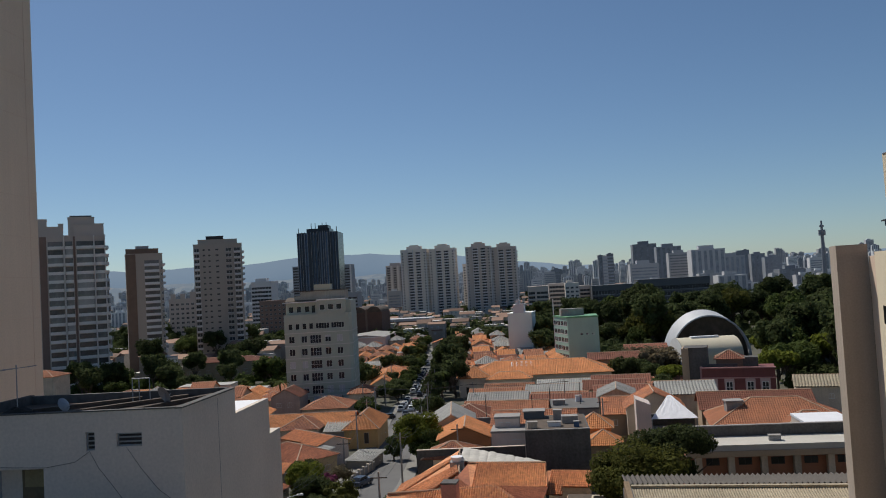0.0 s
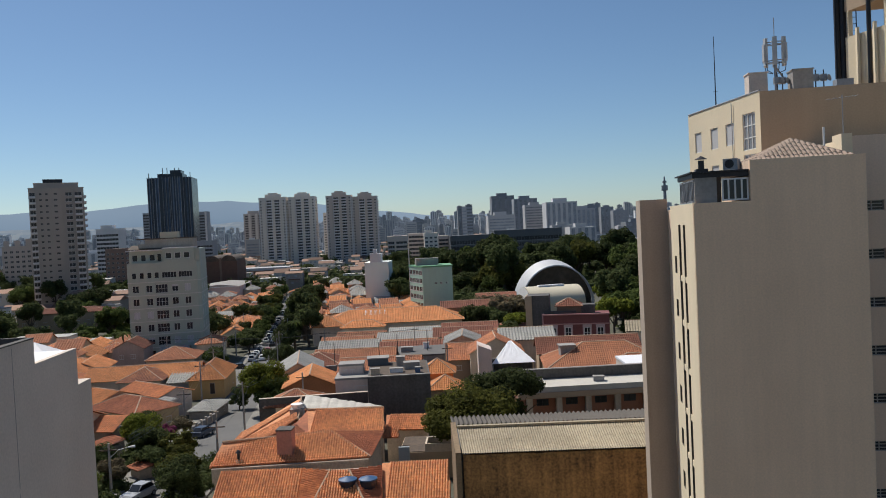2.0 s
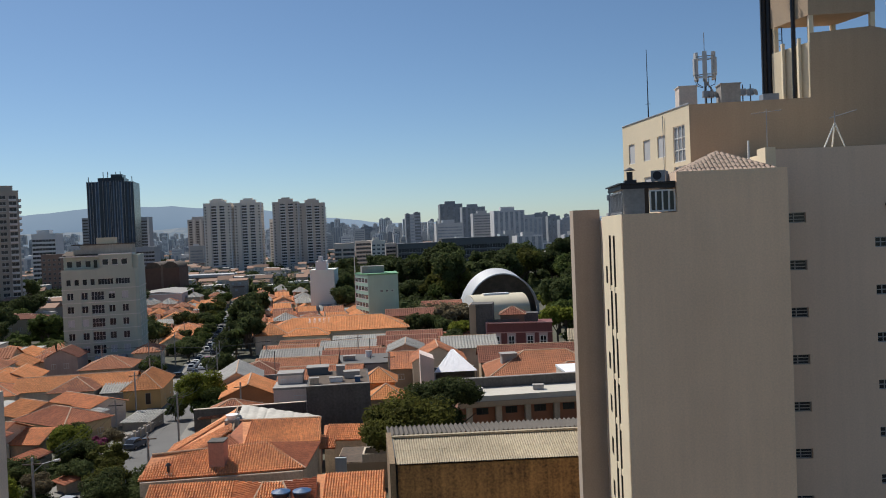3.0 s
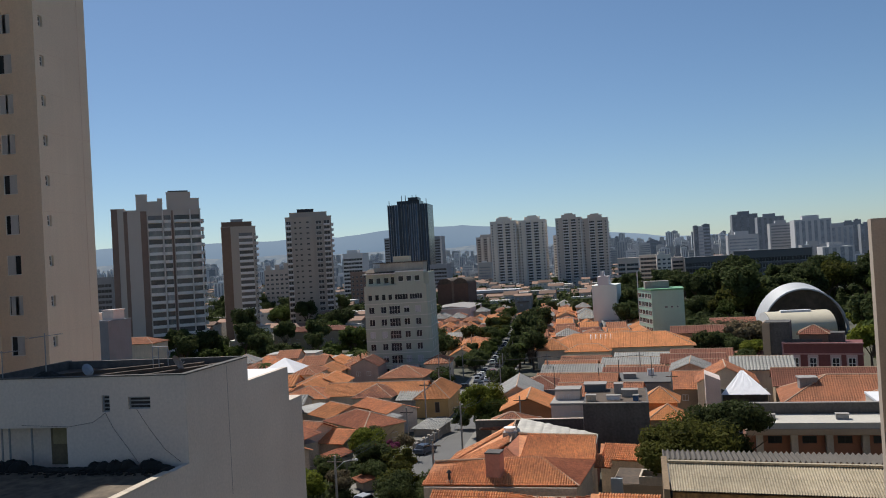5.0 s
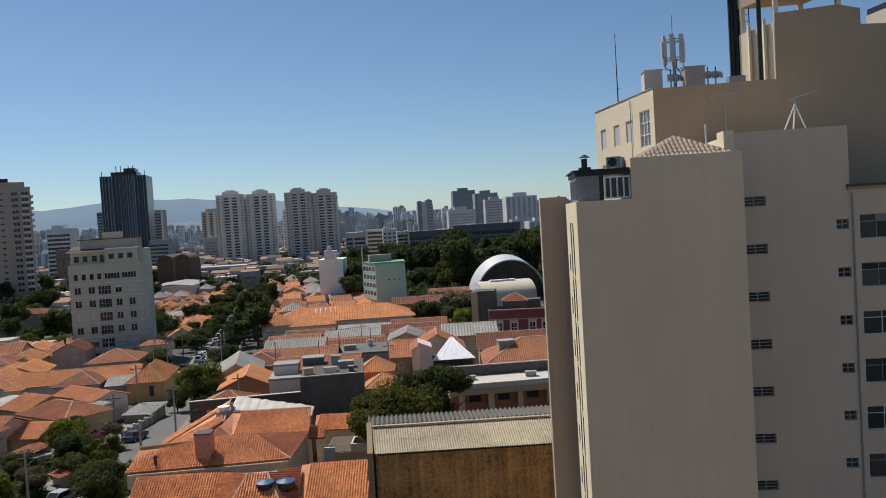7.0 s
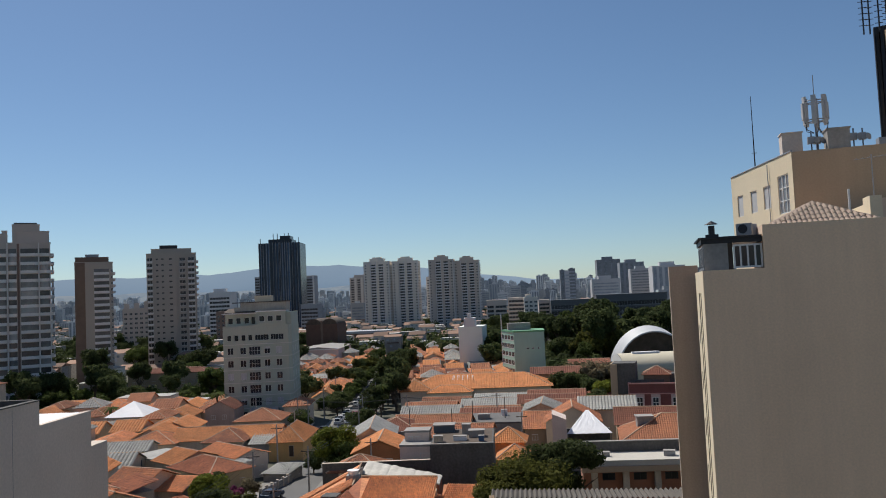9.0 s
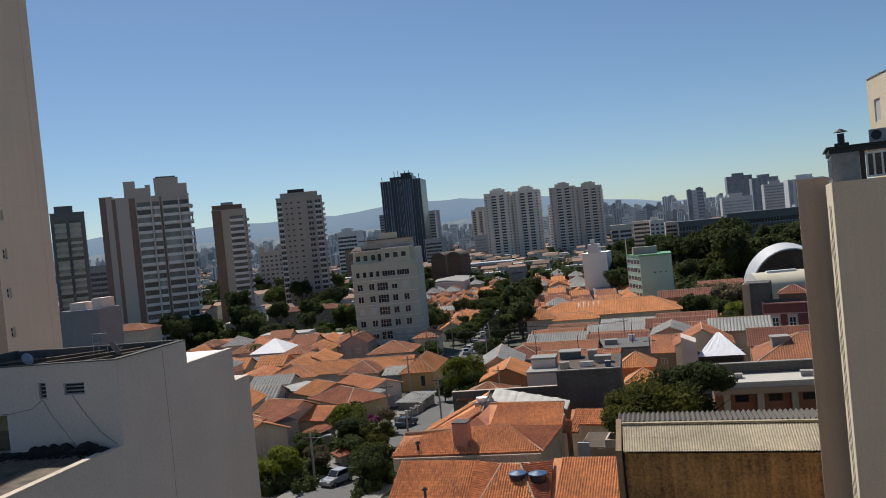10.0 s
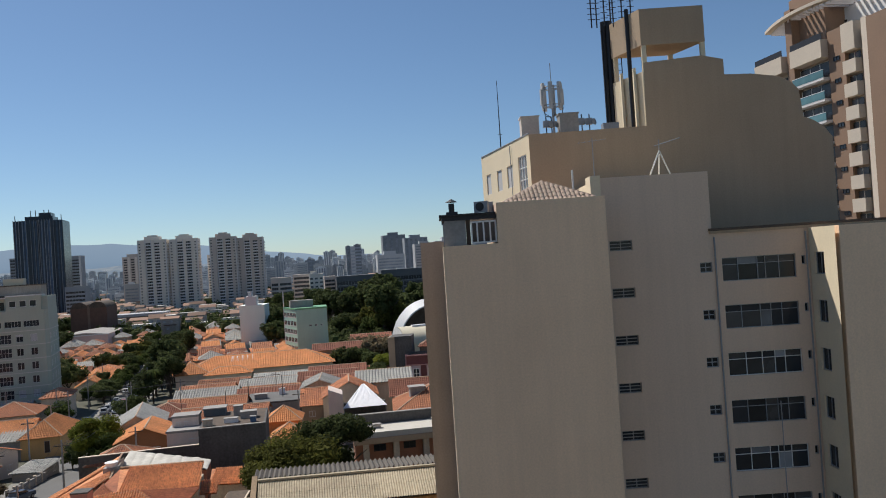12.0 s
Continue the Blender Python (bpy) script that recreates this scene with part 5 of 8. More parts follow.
b.box(-9.2, -0.6, 0.2, 8, 27.1, 30.9)
b.box(-0.62, 0.85, 1.0, 17, 27.1, 30.6)
part("penthouse_body", b, [W9_WALL], root)
b = Build()
b.prism([(-19.6, 0.6), (-9.2, 0.6), (-9.2, 4), (-19.6, 4)], 30.5, 30.75)
b.box(-9.4, -0.4, -0.3, 6, 30.9, 31.15)
part("eave_slab", b, [WHITE_TRIM], root)
b = Build()
b.box(-14.6, -1.0, 4, 13, 30.6, 33.6)
b.box(-16.5, -14.6, 4, 11, 30.6, 32.4)
part("machine_room", b, [surface("stained_tan_render", (0.40, 0.35, 0.29), 0.9, 0.3, 4, 0.4, 0.2, streak=0.6)], root, "stained tan machine room")
b = Build()
b.prism([(-19.3, 2.6), (-9.8, 2.6), (-9.8, 9), (-19.3, 9)], 30.8, [31.0, 31.0, 32.1, 32.1])
part("lean_to_roof", b, [ROOF_FELT], root, "dark lean-to roof beside the machine room")
b = Build()
b.prism([(-17.0, 3.6), (-0.8, 3.6), (-0.8, 13.4), (-17.0, 13.4)], 33.62, 33.9)
part("roof_slab", b, [ROOF_FELT], root, "dark overhanging roof slab")
b = Build()
b.box(-10.6, -5.6, 5.5, 10, 33.6, 35.6)
part("water_tank", b, [CREAM], root, "cream rooftop water tank")

# modern tower past the firewall, its sunlit front towards the street
root = thing("modern_tower", pose(79, 104.1, 0, 0, 0, -90), "modern tan and brown tower with glass balconies and roof pergola", "building")
BROWN_STONE = surface("brown_stone", (0.25, 0.155, 0.10), 0.7, 0.15, 4, 0.3, 0.1)
TOWER_CREAM = surface("cream_balcony_paint", (0.56, 0.48, 0.39), 0.8, 0.1, 5, 0.3, 0.1)
b = Build()
b.box(0, 30, 0.3, 22, 0, 54.0)
b.box(20.8, 21.8, -0.4, 0.3, 0, 55.5)
part("wall", b, [TOWER_TAN], root)
for x0, x1, out, top in ((6.9, 8.3, 0.9, 60.6), (14.8, 17.8, 0.5, 55.5), (21.8, 30, 0.5, 55.3)):
    b = Build()
    b.box(x0, x1, -out, 0.3, 0, top)
    part("pilaster", b, [BROWN_STONE], root, "brown stone pilaster")
b = Build()
b.box(6.4, 13.6, 0.3, 5, 54.0, 62.2)
part("stair_tower", b, [BROWN_STONE], root, "brown rooftop stair tower")
for k in range(8):
    z = 49.5 - 2.74 * k
    part("balcony", bay_mesh("glassbalc", 6.3, 2.74, TOWER_TAN, WHITE_TRIM), None, root, m=pose(8.4, -0.1, z + 0.2))
    if k < 2:
        part("balcony", bay_mesh("glassbalc", 6.0, 2.74, TOWER_TAN, WHITE_TRIM), None, root, m=pose(0.2, 0.2, z + 0.2))
    part("balcony", bay_mesh("box", 2.3, 2.8, TOWER_TAN, TOWER_CREAM), None, root, m=pose(17.8, 0.0, 49.4 - 2.83 * k))
    window(root, window_mesh(1.1, 0.55, 1, fr=DARK_METAL), pose(15.8, -0.58, 51.5 - 2.78 * k))
b = Build()
b.box(17.8, 20.1, -0.9, 0.3, 52.1, 55.5)
part("balcony_block", b, [TOWER_CREAM], root)
for x0, x1 in ((0, 6.38), (8.32, 14.78)):
    b = Build()
    b.box(x0, x1, -1.5, 0.3, 52.4, 54.65)
    part("parapet_band", b, [TOWER_CREAM], root, "broad cream parapet band")
    b = Build()
    b.box(x0, x1, -1.35, -1.3, 54.65, 55.5)
    part("railing", b, [DARK_METAL], root)
b = Build()
b.box(1.4, 22, 3.2, 14, 54.0, 59.0)
part("penthouse", b, [WHITE_TRIM], root, "white penthouse walls")
b = Build()
b.box(9.0, 14.0, 3.1, 3.22, 54.6, 57.4)
part("penthouse_window", b, [GLASS], root)
rim = [(0.9 + 20 * k / 16, -2.2 + 3.4 * (1 - math.sin(math.pi * (0.12 + 0.76 * k / 16)))) for k in range(17)]
b = Build()
for (xa, ya), (xb, yb) in zip(rim, rim[1:]):
    b.prism([(xa, ya), (xb, yb), (xb, yb + 0.9), (xa, ya + 0.9)], 59.2, 59.6)
part("roof_ring", b, [TOWER_CREAM], root, "curved roof canopy edge")
for k in range(22):
    x = 1.3 + 0.92 * k
    y = float(np.interp(x, [p[0] for p in rim], [p[1] for p in rim])) + 0.9
    b = Build()
    b.box(x, x + 0.22, y, 3.3, 58.95, 59.45)
    part("pergola_slat", b, [WHITE_TRIM], root)
b = Build()
b.box(-4.8, -0.05, 2, 20, 0, 53.4)
b.box(-4.8, -2.4, 1.8, 4, 53.4, 54.4)
part("side_wing", b, [TOWER_TAN], root)
b = Build()
b.box(-2.4, -0.1, 1.7, 4, 53.4, 55.0)
part("wing_parapet", b, [BROWN_STONE], root)

# ---- mid-distance blocks ----
tower("striped_office", "white and dark banded office block", (-231, 620), (-214, 620), 16, 40, 3.2, WHITE_TRIM, front=[(0.3, 16.4, "band")], crown=[(3, 12, 2, 9, 2.5, WHITE_TRIM)])
tower("brown_block", "dull red-brown mid-rise block with small windows", (-203, 560), (-183, 560), 16, 25, 3.1, BRICK_RED, front=evenly(1, 19, 6, 1.6, "win"), trim=FAR_WALL)
tower("office_block", "slim dark office slab", (-284, 900), (-273, 900), 16, 60, 3.2, FAR_DARK, front=[(0.5, 10, "band")], trim=FAR_DARK)
tower("office_block", "grey office slab with a pale edge", (-228, 900), (-214, 900), 16, 59, 3.2, FAR_DARK, front=[(3, 10, "band")], strips=[(0, 2, 0.2, WHITE_TRIM), (11.8, 13.8, 0.2, WHITE_TRIM)], trim=FAR_DARK)
tower("office_block", "dark low office block with ribbon windows", (-178, 700), (-162, 700), 16, 27, 3.2, FAR_DARK, front=[(0.5, 15, "band")], trim=FAR_WALL)
tower("grey_tower", "grey ribbed residential tower", (-193, 1000), (-169, 1000), 20, 57, 3.0, TOWER_MAUVE, front=evenly(1.5, 22, 3, 4.0, "balc"), crown=[(5, 18, 2, 10, 3, TOWER_MAUVE)], strips=[(6.3, 8.5, 0.5, TOWER_PALE), (14.5, 16.6, 0.5, TOWER_PALE)], trim=TOWER_MAUVE)
tower("blue_tower", "blue-grey glass tower edge", (-156, 905), (-140, 905), 14, 68, 3.0, FAR_DARK, front=[(0.5, 15, "band")], trim=FAR_WALL)
tower("rear_tower", "pale tower between the twin towers", (-88, 930), (-70, 930), 14, 52, 3.0, TOWER_PALE, front=evenly(1, 17, 4, 2.2, "win"), trim=FAR_WALL)
root = thing("vaulted_brick_hall", pose(-114, 470, -5.2), "dark brown brick hall with two vaulted roofs", "building")
b = Build()
b.box(0, 19, 0, 26, 0, 21)
part("wall", b, [surface("dark_brown_brick", (0.13, 0.075, 0.055), 0.9, 0.3, 4, 0.4, 0.2)], root)
for x in (0.3, 9.9):
    b = Build()
    b.upright([(x, 21)] + [(x + 4.4 - 4.4 * math.cos(math.pi * k / 10), 21 + 3.4 * math.sin(math.pi * k / 10)) for k in range(1, 10)][::-1][::-1] + [(x + 8.8, 21)], -0.3, 26)
    part("vault", b, [ROOF_FELT], root)
b = Build()
b.box(8.9, 10.1, -0.2, 0.1, 0, 23)
part("pilaster", b, [BROWN_BRICK], root)
root = thing("warehouse", pose(-106, 420, -5.2, 0, 0, 2), "long pale pink warehouse with a white roof edge", "building")
b = Build()
b.box(0, 22, 0, 40, 0, 9.2)
part("wall", b, [surface("pale_pink_wall", (0.62, 0.49, 0.47), 0.9, 0.15, 4, 0.2, 0.1)], root)
b = Build()
b.upright([(-0.4, 9.2), (22.4, 9.2), (11, 10.4)], -0.4, 40.5)
part("roof", b, [CONCRETE], root)
b = Build()
b.box(-0.3, 22.3, -0.5, 0.0, 8.9, 9.3)
part("roof_edge", b, [WHITE_SHEET], root, "white roof edge")
root = thing("long_hall", pose(-115, 560, -5.2), "long low hall with a flat grey roof band", "building")
b = Build()
b.box(0, 37, 0, 18, 0, 10.5)
part("wall", b, [BROWN_BRICK], root)
b = Build()
b.box(-0.5, 37.5, -0.6, 18.5, 10.5, 12.3)
part("roof", b, [FAR_WALL], root)
tower("office_block", "grey-brown office block with balcony bands", (-9, 600), (6, 600), 20, 24, 3.2, TOWER_MAUVE, front=[(0.4, 5, "balc"), (6.5, 8.4, "band")], trim=FAR_WALL)
tower("office_block", "brown-grey office block with ribbon windows", (7, 640), (20, 640), 18, 25, 3.2, TOWER_MAUVE, front=[(0.6, 12, "band")], trim=FAR_WALL)
tower("cream_block", "cream apartment block with rows of windows", (19.5, 620), (30, 620), 16, 25, 3.1, TOWER_PALE, front=evenly(0.6, 10, 3, 2.2, "win"), crown=[(1, 6, 2, 8, 2, TOWER_PALE)])
tower("office_block", "grey-brown office block with pale bands", (32, 660), (41, 660), 16, 22, 3.1, TOWER_MAUVE, front=[(0.6, 8, "band")], trim=FAR_WALL)
tower("long_office", "long low dark office building with pale bands", (41, 640), (78, 640), 24, 21.5, 4.6, OFFICE_DARK, front=[(0.4, 36, "band")], trim=FAR_WALL)
tower("long_office", "long low dark office building with pale bands", (79, 660), (136, 660), 24, 24, 4.8, OFFICE_DARK, front=[(0.4, 56, "band")], trim=FAR_WALL)


def far_tower(x0, x1, y, top, dark, label, fins=0):
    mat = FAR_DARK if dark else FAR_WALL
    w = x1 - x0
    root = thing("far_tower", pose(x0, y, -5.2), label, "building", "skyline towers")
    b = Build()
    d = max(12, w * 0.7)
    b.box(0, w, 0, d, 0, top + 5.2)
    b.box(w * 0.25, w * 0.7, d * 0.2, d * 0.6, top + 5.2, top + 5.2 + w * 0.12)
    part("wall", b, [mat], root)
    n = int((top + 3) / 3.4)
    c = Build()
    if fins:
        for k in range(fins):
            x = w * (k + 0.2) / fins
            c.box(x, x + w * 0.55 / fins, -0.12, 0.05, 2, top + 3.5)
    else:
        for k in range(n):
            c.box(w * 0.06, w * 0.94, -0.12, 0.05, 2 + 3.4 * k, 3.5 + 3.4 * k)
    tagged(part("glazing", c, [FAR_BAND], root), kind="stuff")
    return root


for row in ((146, 182, 1250, 74, 1, 4), (167, 201, 1150, 65, 1, 5), (159, 186, 1000, 52, 0, 0), (177, 215, 950, 53, 0, 6), (101, 132, 900, 40, 0, 0), (260, 278, 1100, 50, 1, 3)):
    far_tower(*row[:4], row[4], "grey-blue office tower on the skyline", row[5])
for row in ((269, 286, 1050, 46, 1, 3), (272, 292, 1000, 40, 1, 0), (63, 68, 850, 51, 1, 1), (72, 79, 850, 52, 1, 0), (195, 200, 700, 23, 0, 1), (182, 191, 600, 14, 0, 0), (215, 244, 980, 44, 0, 5)):
    far_tower(*row[:4], row[4], "grey-blue tower on the skyline", row[5])
far_tower(67.5, 72.5, 849, 50, 0, "white stripe tower on the skyline", 0)


def distant(name, label, category, build, mats):
    root = tagged(new(name, build.mesh(name, mats)), label, category, kind="stuff")
    return root


def slab(b, x, y, w, d, base, top, mat, glaze, cols):
    """A plain distant block with its window bands or columns."""
    b.box(x, x + w, y, y + d, base, top, mat)
    b.box(x + w * 0.25, x + w * 0.65, y + d * 0.2, y + d * 0.6, top, top + w * 0.14, mat)
    if cols:
        for k in range(cols):
            q = x + w * (k + 0.25) / cols
            b.box(q, q + w * 0.5 / cols, y - 0.25, y + 0.05, base + 3, top - 1.2, glaze)
    else:
        for k in range(int((top - base - 3) / 3.5)):
            b.box(x + w * 0.06, x + w * 0.94, y - 0.25, y + 0.05, base + 2.6 + 3.5 * k, base + 4.2 + 3.5 * k, glaze)


rng = random.Random(11)
b = Build()
for count, az, dist, low, high, wide in ((300, (-7, 36), (1300, 3200), 14, 50, (10, 24)), (620, (-8, 36), (2400, 4200), 18, 66, (12, 26)), (110, (-3, 32), (2300, 4200), 62, 92, (12, 22)), (520, (-48, -4), (1000, 4000), 2, 20, (10, 30)), (330, (-48, 0), (2400, 4200), 12, 52, (12, 26)), (26, (-40, -6), (900, 1900), 14, 30, (12, 22)), (70, (6, 36), (750, 1250), 8, 26, (12, 30))):
    for k in range(count):
        a, far = radians(rng.uniform(*az)), rng.uniform(*dist)
        w = rng.uniform(*wide)
        slab(b, far * math.tan(a), far, w, w * rng.uniform(0.5, 0.9), -5.4, rng.uniform(low, high), 1 if rng.random() < 0.14 else 0, 2, rng.choice((0, 0, 3, 4)))
for k in range(900):
    a, v = radians(rng.uniform(-48, 3)), rng.random() ** 1.6
    far = 4040 * (0.985 + 0.02 * v)
    w, foot = rng.uniform(8, 26), 5 + 70 * v
    slab(b, far * math.sin(a), far * math.cos(a), w, w * 0.7, foot - 20, foot + rng.uniform(6, 22), 0, 2, 0)
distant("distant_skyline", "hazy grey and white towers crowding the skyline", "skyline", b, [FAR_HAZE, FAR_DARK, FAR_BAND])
# low houses and sheds between the towers
b = Build()
built = ((-212, -166, 282, 330), (-206, -178, 366, 402), (-196, -160, 420, 460), (-245, -215, 488, 518), (-266, -244, 318, 350), (-236, -185, 755, 800), (-150, -42, 830, 870), (-118, -92, 465, 500), (-112, -78, 412, 466), (-118, -74, 556, 584), (-20, 0, 350, 375), (-235, -210, 615, 640), (-206, -180, 555, 580), (-155, -112, 312, 336))
for k in range(6200):
    far = 310 * (9.0 ** rng.random())
    a = radians(rng.uniform(-48, 38))
    x, y = far * math.tan(a), far
    w, d, h = rng.uniform(6, 13), rng.uniform(6, 12), rng.choice((3.5, 4.5, 6, 7, 9, 11))
    if y < 640 and -0.02 < x / y < 0.47 or abs(x + w / 2 - street_x(y)) < 17 and y < 490:
        continue
    if y < 480 and street_x(y) - 62 < x + w and x < street_x(y) + 66 or any(p < x + w and x < q and r < y + d and y < s for p, q, r, s in built):
        continue
    if y < 640 and -0.62 < x / y < -0.24 and rng.random() < 0.72:
        continue
    base = -5.4
    if rng.random() < 0.6:
        t = base + h + rng.uniform(1.2, 2.6)
        b.box(x, x + w, y, y + d, base, base + h, 0)
        b.prism([(x - 0.4, y - 0.4), (x + w + 0.4, y - 0.4), (x + w + 0.4, y + d / 2), (x - 0.4, y + d / 2)], base + h, [base + h + 0.1, base + h + 0.1, t, t], 1)
        b.prism([(x - 0.4, y + d / 2), (x + w + 0.4, y + d / 2), (x + w + 0.4, y + d + 0.4), (x - 0.4, y + d + 0.4)], base + h, [t, t, base + h + 0.1, base + h + 0.1], 1)
    else:
        b.box(x, x + w, y, y + d, base, base + h, 0)
        b.box(x - 0.2, x + w + 0.2, y - 0.2, y + d + 0.2, base + h, base + h + 0.4, 0)
    for q in range(int(w / 4)):
        b.box(x + 1.2 + 4 * q, x + 2.8 + 4 * q, y - 0.08, y + 0.05, base + h - 2.3, base + h - 1.0, 2)
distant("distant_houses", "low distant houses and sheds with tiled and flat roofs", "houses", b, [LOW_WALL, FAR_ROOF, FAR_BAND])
# lattice broadcasting tower
root = thing("broadcast_tower", pose(306, 900, -1.0), "slim dark broadcasting tower on the skyline", "tower")
b = Build()
b.tube([(0, 0, 0), (0, 0, 62), (0, 0, 76)], [3.0, 1.6, 0.8], 8)
b.tube([(0, 0, 60), (0, 0, 66)], 3.6, 10)
b.tube([(0, 0, 69), (0, 0, 71)], 2.4, 10)
part("mast", b, [FAR_DARK], root)


# ---- houses ----
def openings_on(root, o, u, w, rows, base):
    """Windows and doors as framed parts, set into a plain wall. rows: (x, z, width, height, kind)."""
    for x, z, ww, hh, kind in rows:
        if kind == "door":
            key = ("door", ww, hh)
            if key not in MESHES:
                b = Build()
                b.box(0, ww, -0.05, 0.04, 0, hh, 0)
                b.box(0.08, ww - 0.08, -0.07, 0.0, 0.05, hh - 0.08, 1)
                MESHES[key] = b.mesh("door", [PALE_WALL, WOOD_DARK])
            part("door", MESHES[key], None, root, m=place_on(o, u, w, x, z + base, 0))
        else:
            window(root, window_mesh(ww, hh, 1, 0, 0.08, fr=PALE_WALL if kind == "pale" else WHITE_FRAME), place_on(o, u, w, x, z + base, 0.02))


def house(x, y, w, d, h, rise, yaw=-5.5, roof="hip", wall_mat=None, roof_mat=None, label="small tiled house with pale walls", fine=0.45, over=0.45, fit=None, group="tiled houses", sides=True, z=None):
    """A house: front left corner at x, y; w wide, d deep, h to the eaves, rise to the ridge."""
    wall_mat, roof_mat = wall_mat or PALE_WALL, roof_mat or TILE
    base = ground_z(y) if z is None else z
    root = thing("house", pose(x, y, base, 0, 0, yaw), label, "house", group)
    b = Build()
    b.box(0, w, 0, d, -1.5, h)
    if roof == "gable_y":
        b.upright([(0, h), (w, h), (w / 2, h + rise)], 0.0, d)
    elif roof == "gable_x":
        b.prism([(0, 0), (w, 0), (w, d / 2), (0, d / 2)], h, [h, h, h + rise, h + rise])
        b.prism([(0, d / 2), (w, d / 2), (w, d), (0, d)], h, [h + rise, h + rise, h, h])
    part("wall", b, [wall_mat], root)
    e = h - over * rise / (min(w, d) / 2) * 0.5 + 0.06
    b = Build()
    x0, x1, y0, y1, t = -over, w + over, -over, d + over, h + rise + 0.08
    kw = dict(pitch=fine, row=fine * 1.7, rise=fine * 0.3, detail=3 if fine > 0.3 else 4)
    if roof == "hip":
        s = min(w, d) / 2 + over
        if w >= d:
            ra, rb = (x0 + s, d / 2, t), (x1 - s, d / 2, t)
        else:
            ra, rb = (w / 2, y0 + s, t), (w / 2, y1 - s, t)
        c = [(x0, y0, e), (x1, y0, e), (x1, y1, e), (x0, y1, e)]
        if w >= d:
            tiles(b, c[0], c[1], rb, ra, **kw)
            tiles(b, c[1], c[2], rb, rb, **kw)
            tiles(b, c[2], c[3], ra, rb, **kw)
            tiles(b, c[3], c[0], ra, ra, **kw)
            hips = [(c[0], ra), (c[3], ra), (c[1], rb), (c[2], rb), (ra, rb)]
        else:
            tiles(b, c[0], c[1], ra, ra, **kw)
            tiles(b, c[1], c[2], rb, ra, **kw)
            tiles(b, c[2], c[3], rb, rb, **kw)
            tiles(b, c[3], c[0], ra, rb, **kw)
            hips = [(c[0], ra), (c[1], ra), (c[2], rb), (c[3], rb), (ra, rb)]
    elif roof == "gable_x":
        ra, rb = (x0, d / 2, t), (x1, d / 2, t)
        tiles(b, (x0, y0, e), (x1, y0, e), rb, ra, **kw)
        tiles(b, (x1, y1, e), (x0, y1, e), ra, rb, **kw)
        hips = [(ra, rb)]
    elif roof == "gable_y":
        ra, rb = (w / 2, y0, t), (w / 2, y1, t)
        tiles(b, (x0, y1, e), (x0, y0, e), ra, rb, **kw)
        tiles(b, (x1, y0, e), (x1, y1, e), rb, ra, **kw)
        hips = [(ra, rb)]
    elif roof == "shed":
        tiles(b, (x0, y0, e), (x1, y0, e), (x1, y1, t), (x0, y1, t), **kw)
        hips = []
    else:
        b.box(-0.1, w + 0.1, -0.1, d + 0.1, h, h + 0.3)
        hips = []
    part("roof", b, [roof_mat], root)
    if hips:
        c = Build()
        for p, q in hips:
            c.tube([Vector(p) + Vector((0, 0, 0.06)), Vector(q) + Vector((0, 0, 0.06))], 0.13 if fine > 0.3 else 0.11, 6)
        part("ridge_cap", c, [RIDGE], root)
    if fit is None:
        fit = []
        n = max(1, int(w / 3.2))
        for k in range(n):
            fit.append((w * (k + 0.5) / n - 0.55, 1.0, 1.1, 1.1, "pale" if k % 2 else "white"))
            if h > 5.2:
                fit.append((w * (k + 0.5) / n - 0.55, 3.9, 1.1, 1.1, "white"))
        if n > 1:
            fit[0] = (w * 0.5 / n - 0.45, 0.02, 0.9, 2.1, "door")
    openings_on(root, (0, 0, 0), (1, 0, 0), (0, -1, 0), fit, 0)
    if sides and d > 5:
        openings_on(root, (w, 0, 0), (0, 1, 0), (1, 0, 0), [(d * 0.3, 1.0, 1.0, 1.0, "pale"), (d * 0.7, 1.0, 1.0, 1.0, "white")], 0)
    return root


def roof_planes(name, label, planes, mat, walls=(), caps=(), fine=0.25, wall_mat=None, category="house", old=()):
    """A house whose roof is given plane by plane (eave, eave, ridge, ridge), and whose walls are plan blocks. old:
    slopes that get the darker red tile.
    """
    root = thing(name, pose(0, 0, 0), label, category, "near houses")
    for k, pl in enumerate(planes):
        b = Build()
        tiles(b, *pl, pitch=fine, row=fine * 1.6, rise=fine * 0.62, lap=0.06, detail=5)
        part("roof_slope", b, [TILE_RED if k in old else mat], root)
    for plan, z0, z1 in walls:
        b = Build()
        b.prism(plan, z0, z1)
        part("wall", b, [wall_mat or PALE_WALL], root)
    for p, q in caps:
        b = Build()
        ridge_cap(b, p, q)
        part("ridge_cap", b, [RIDGE], root)
    return root


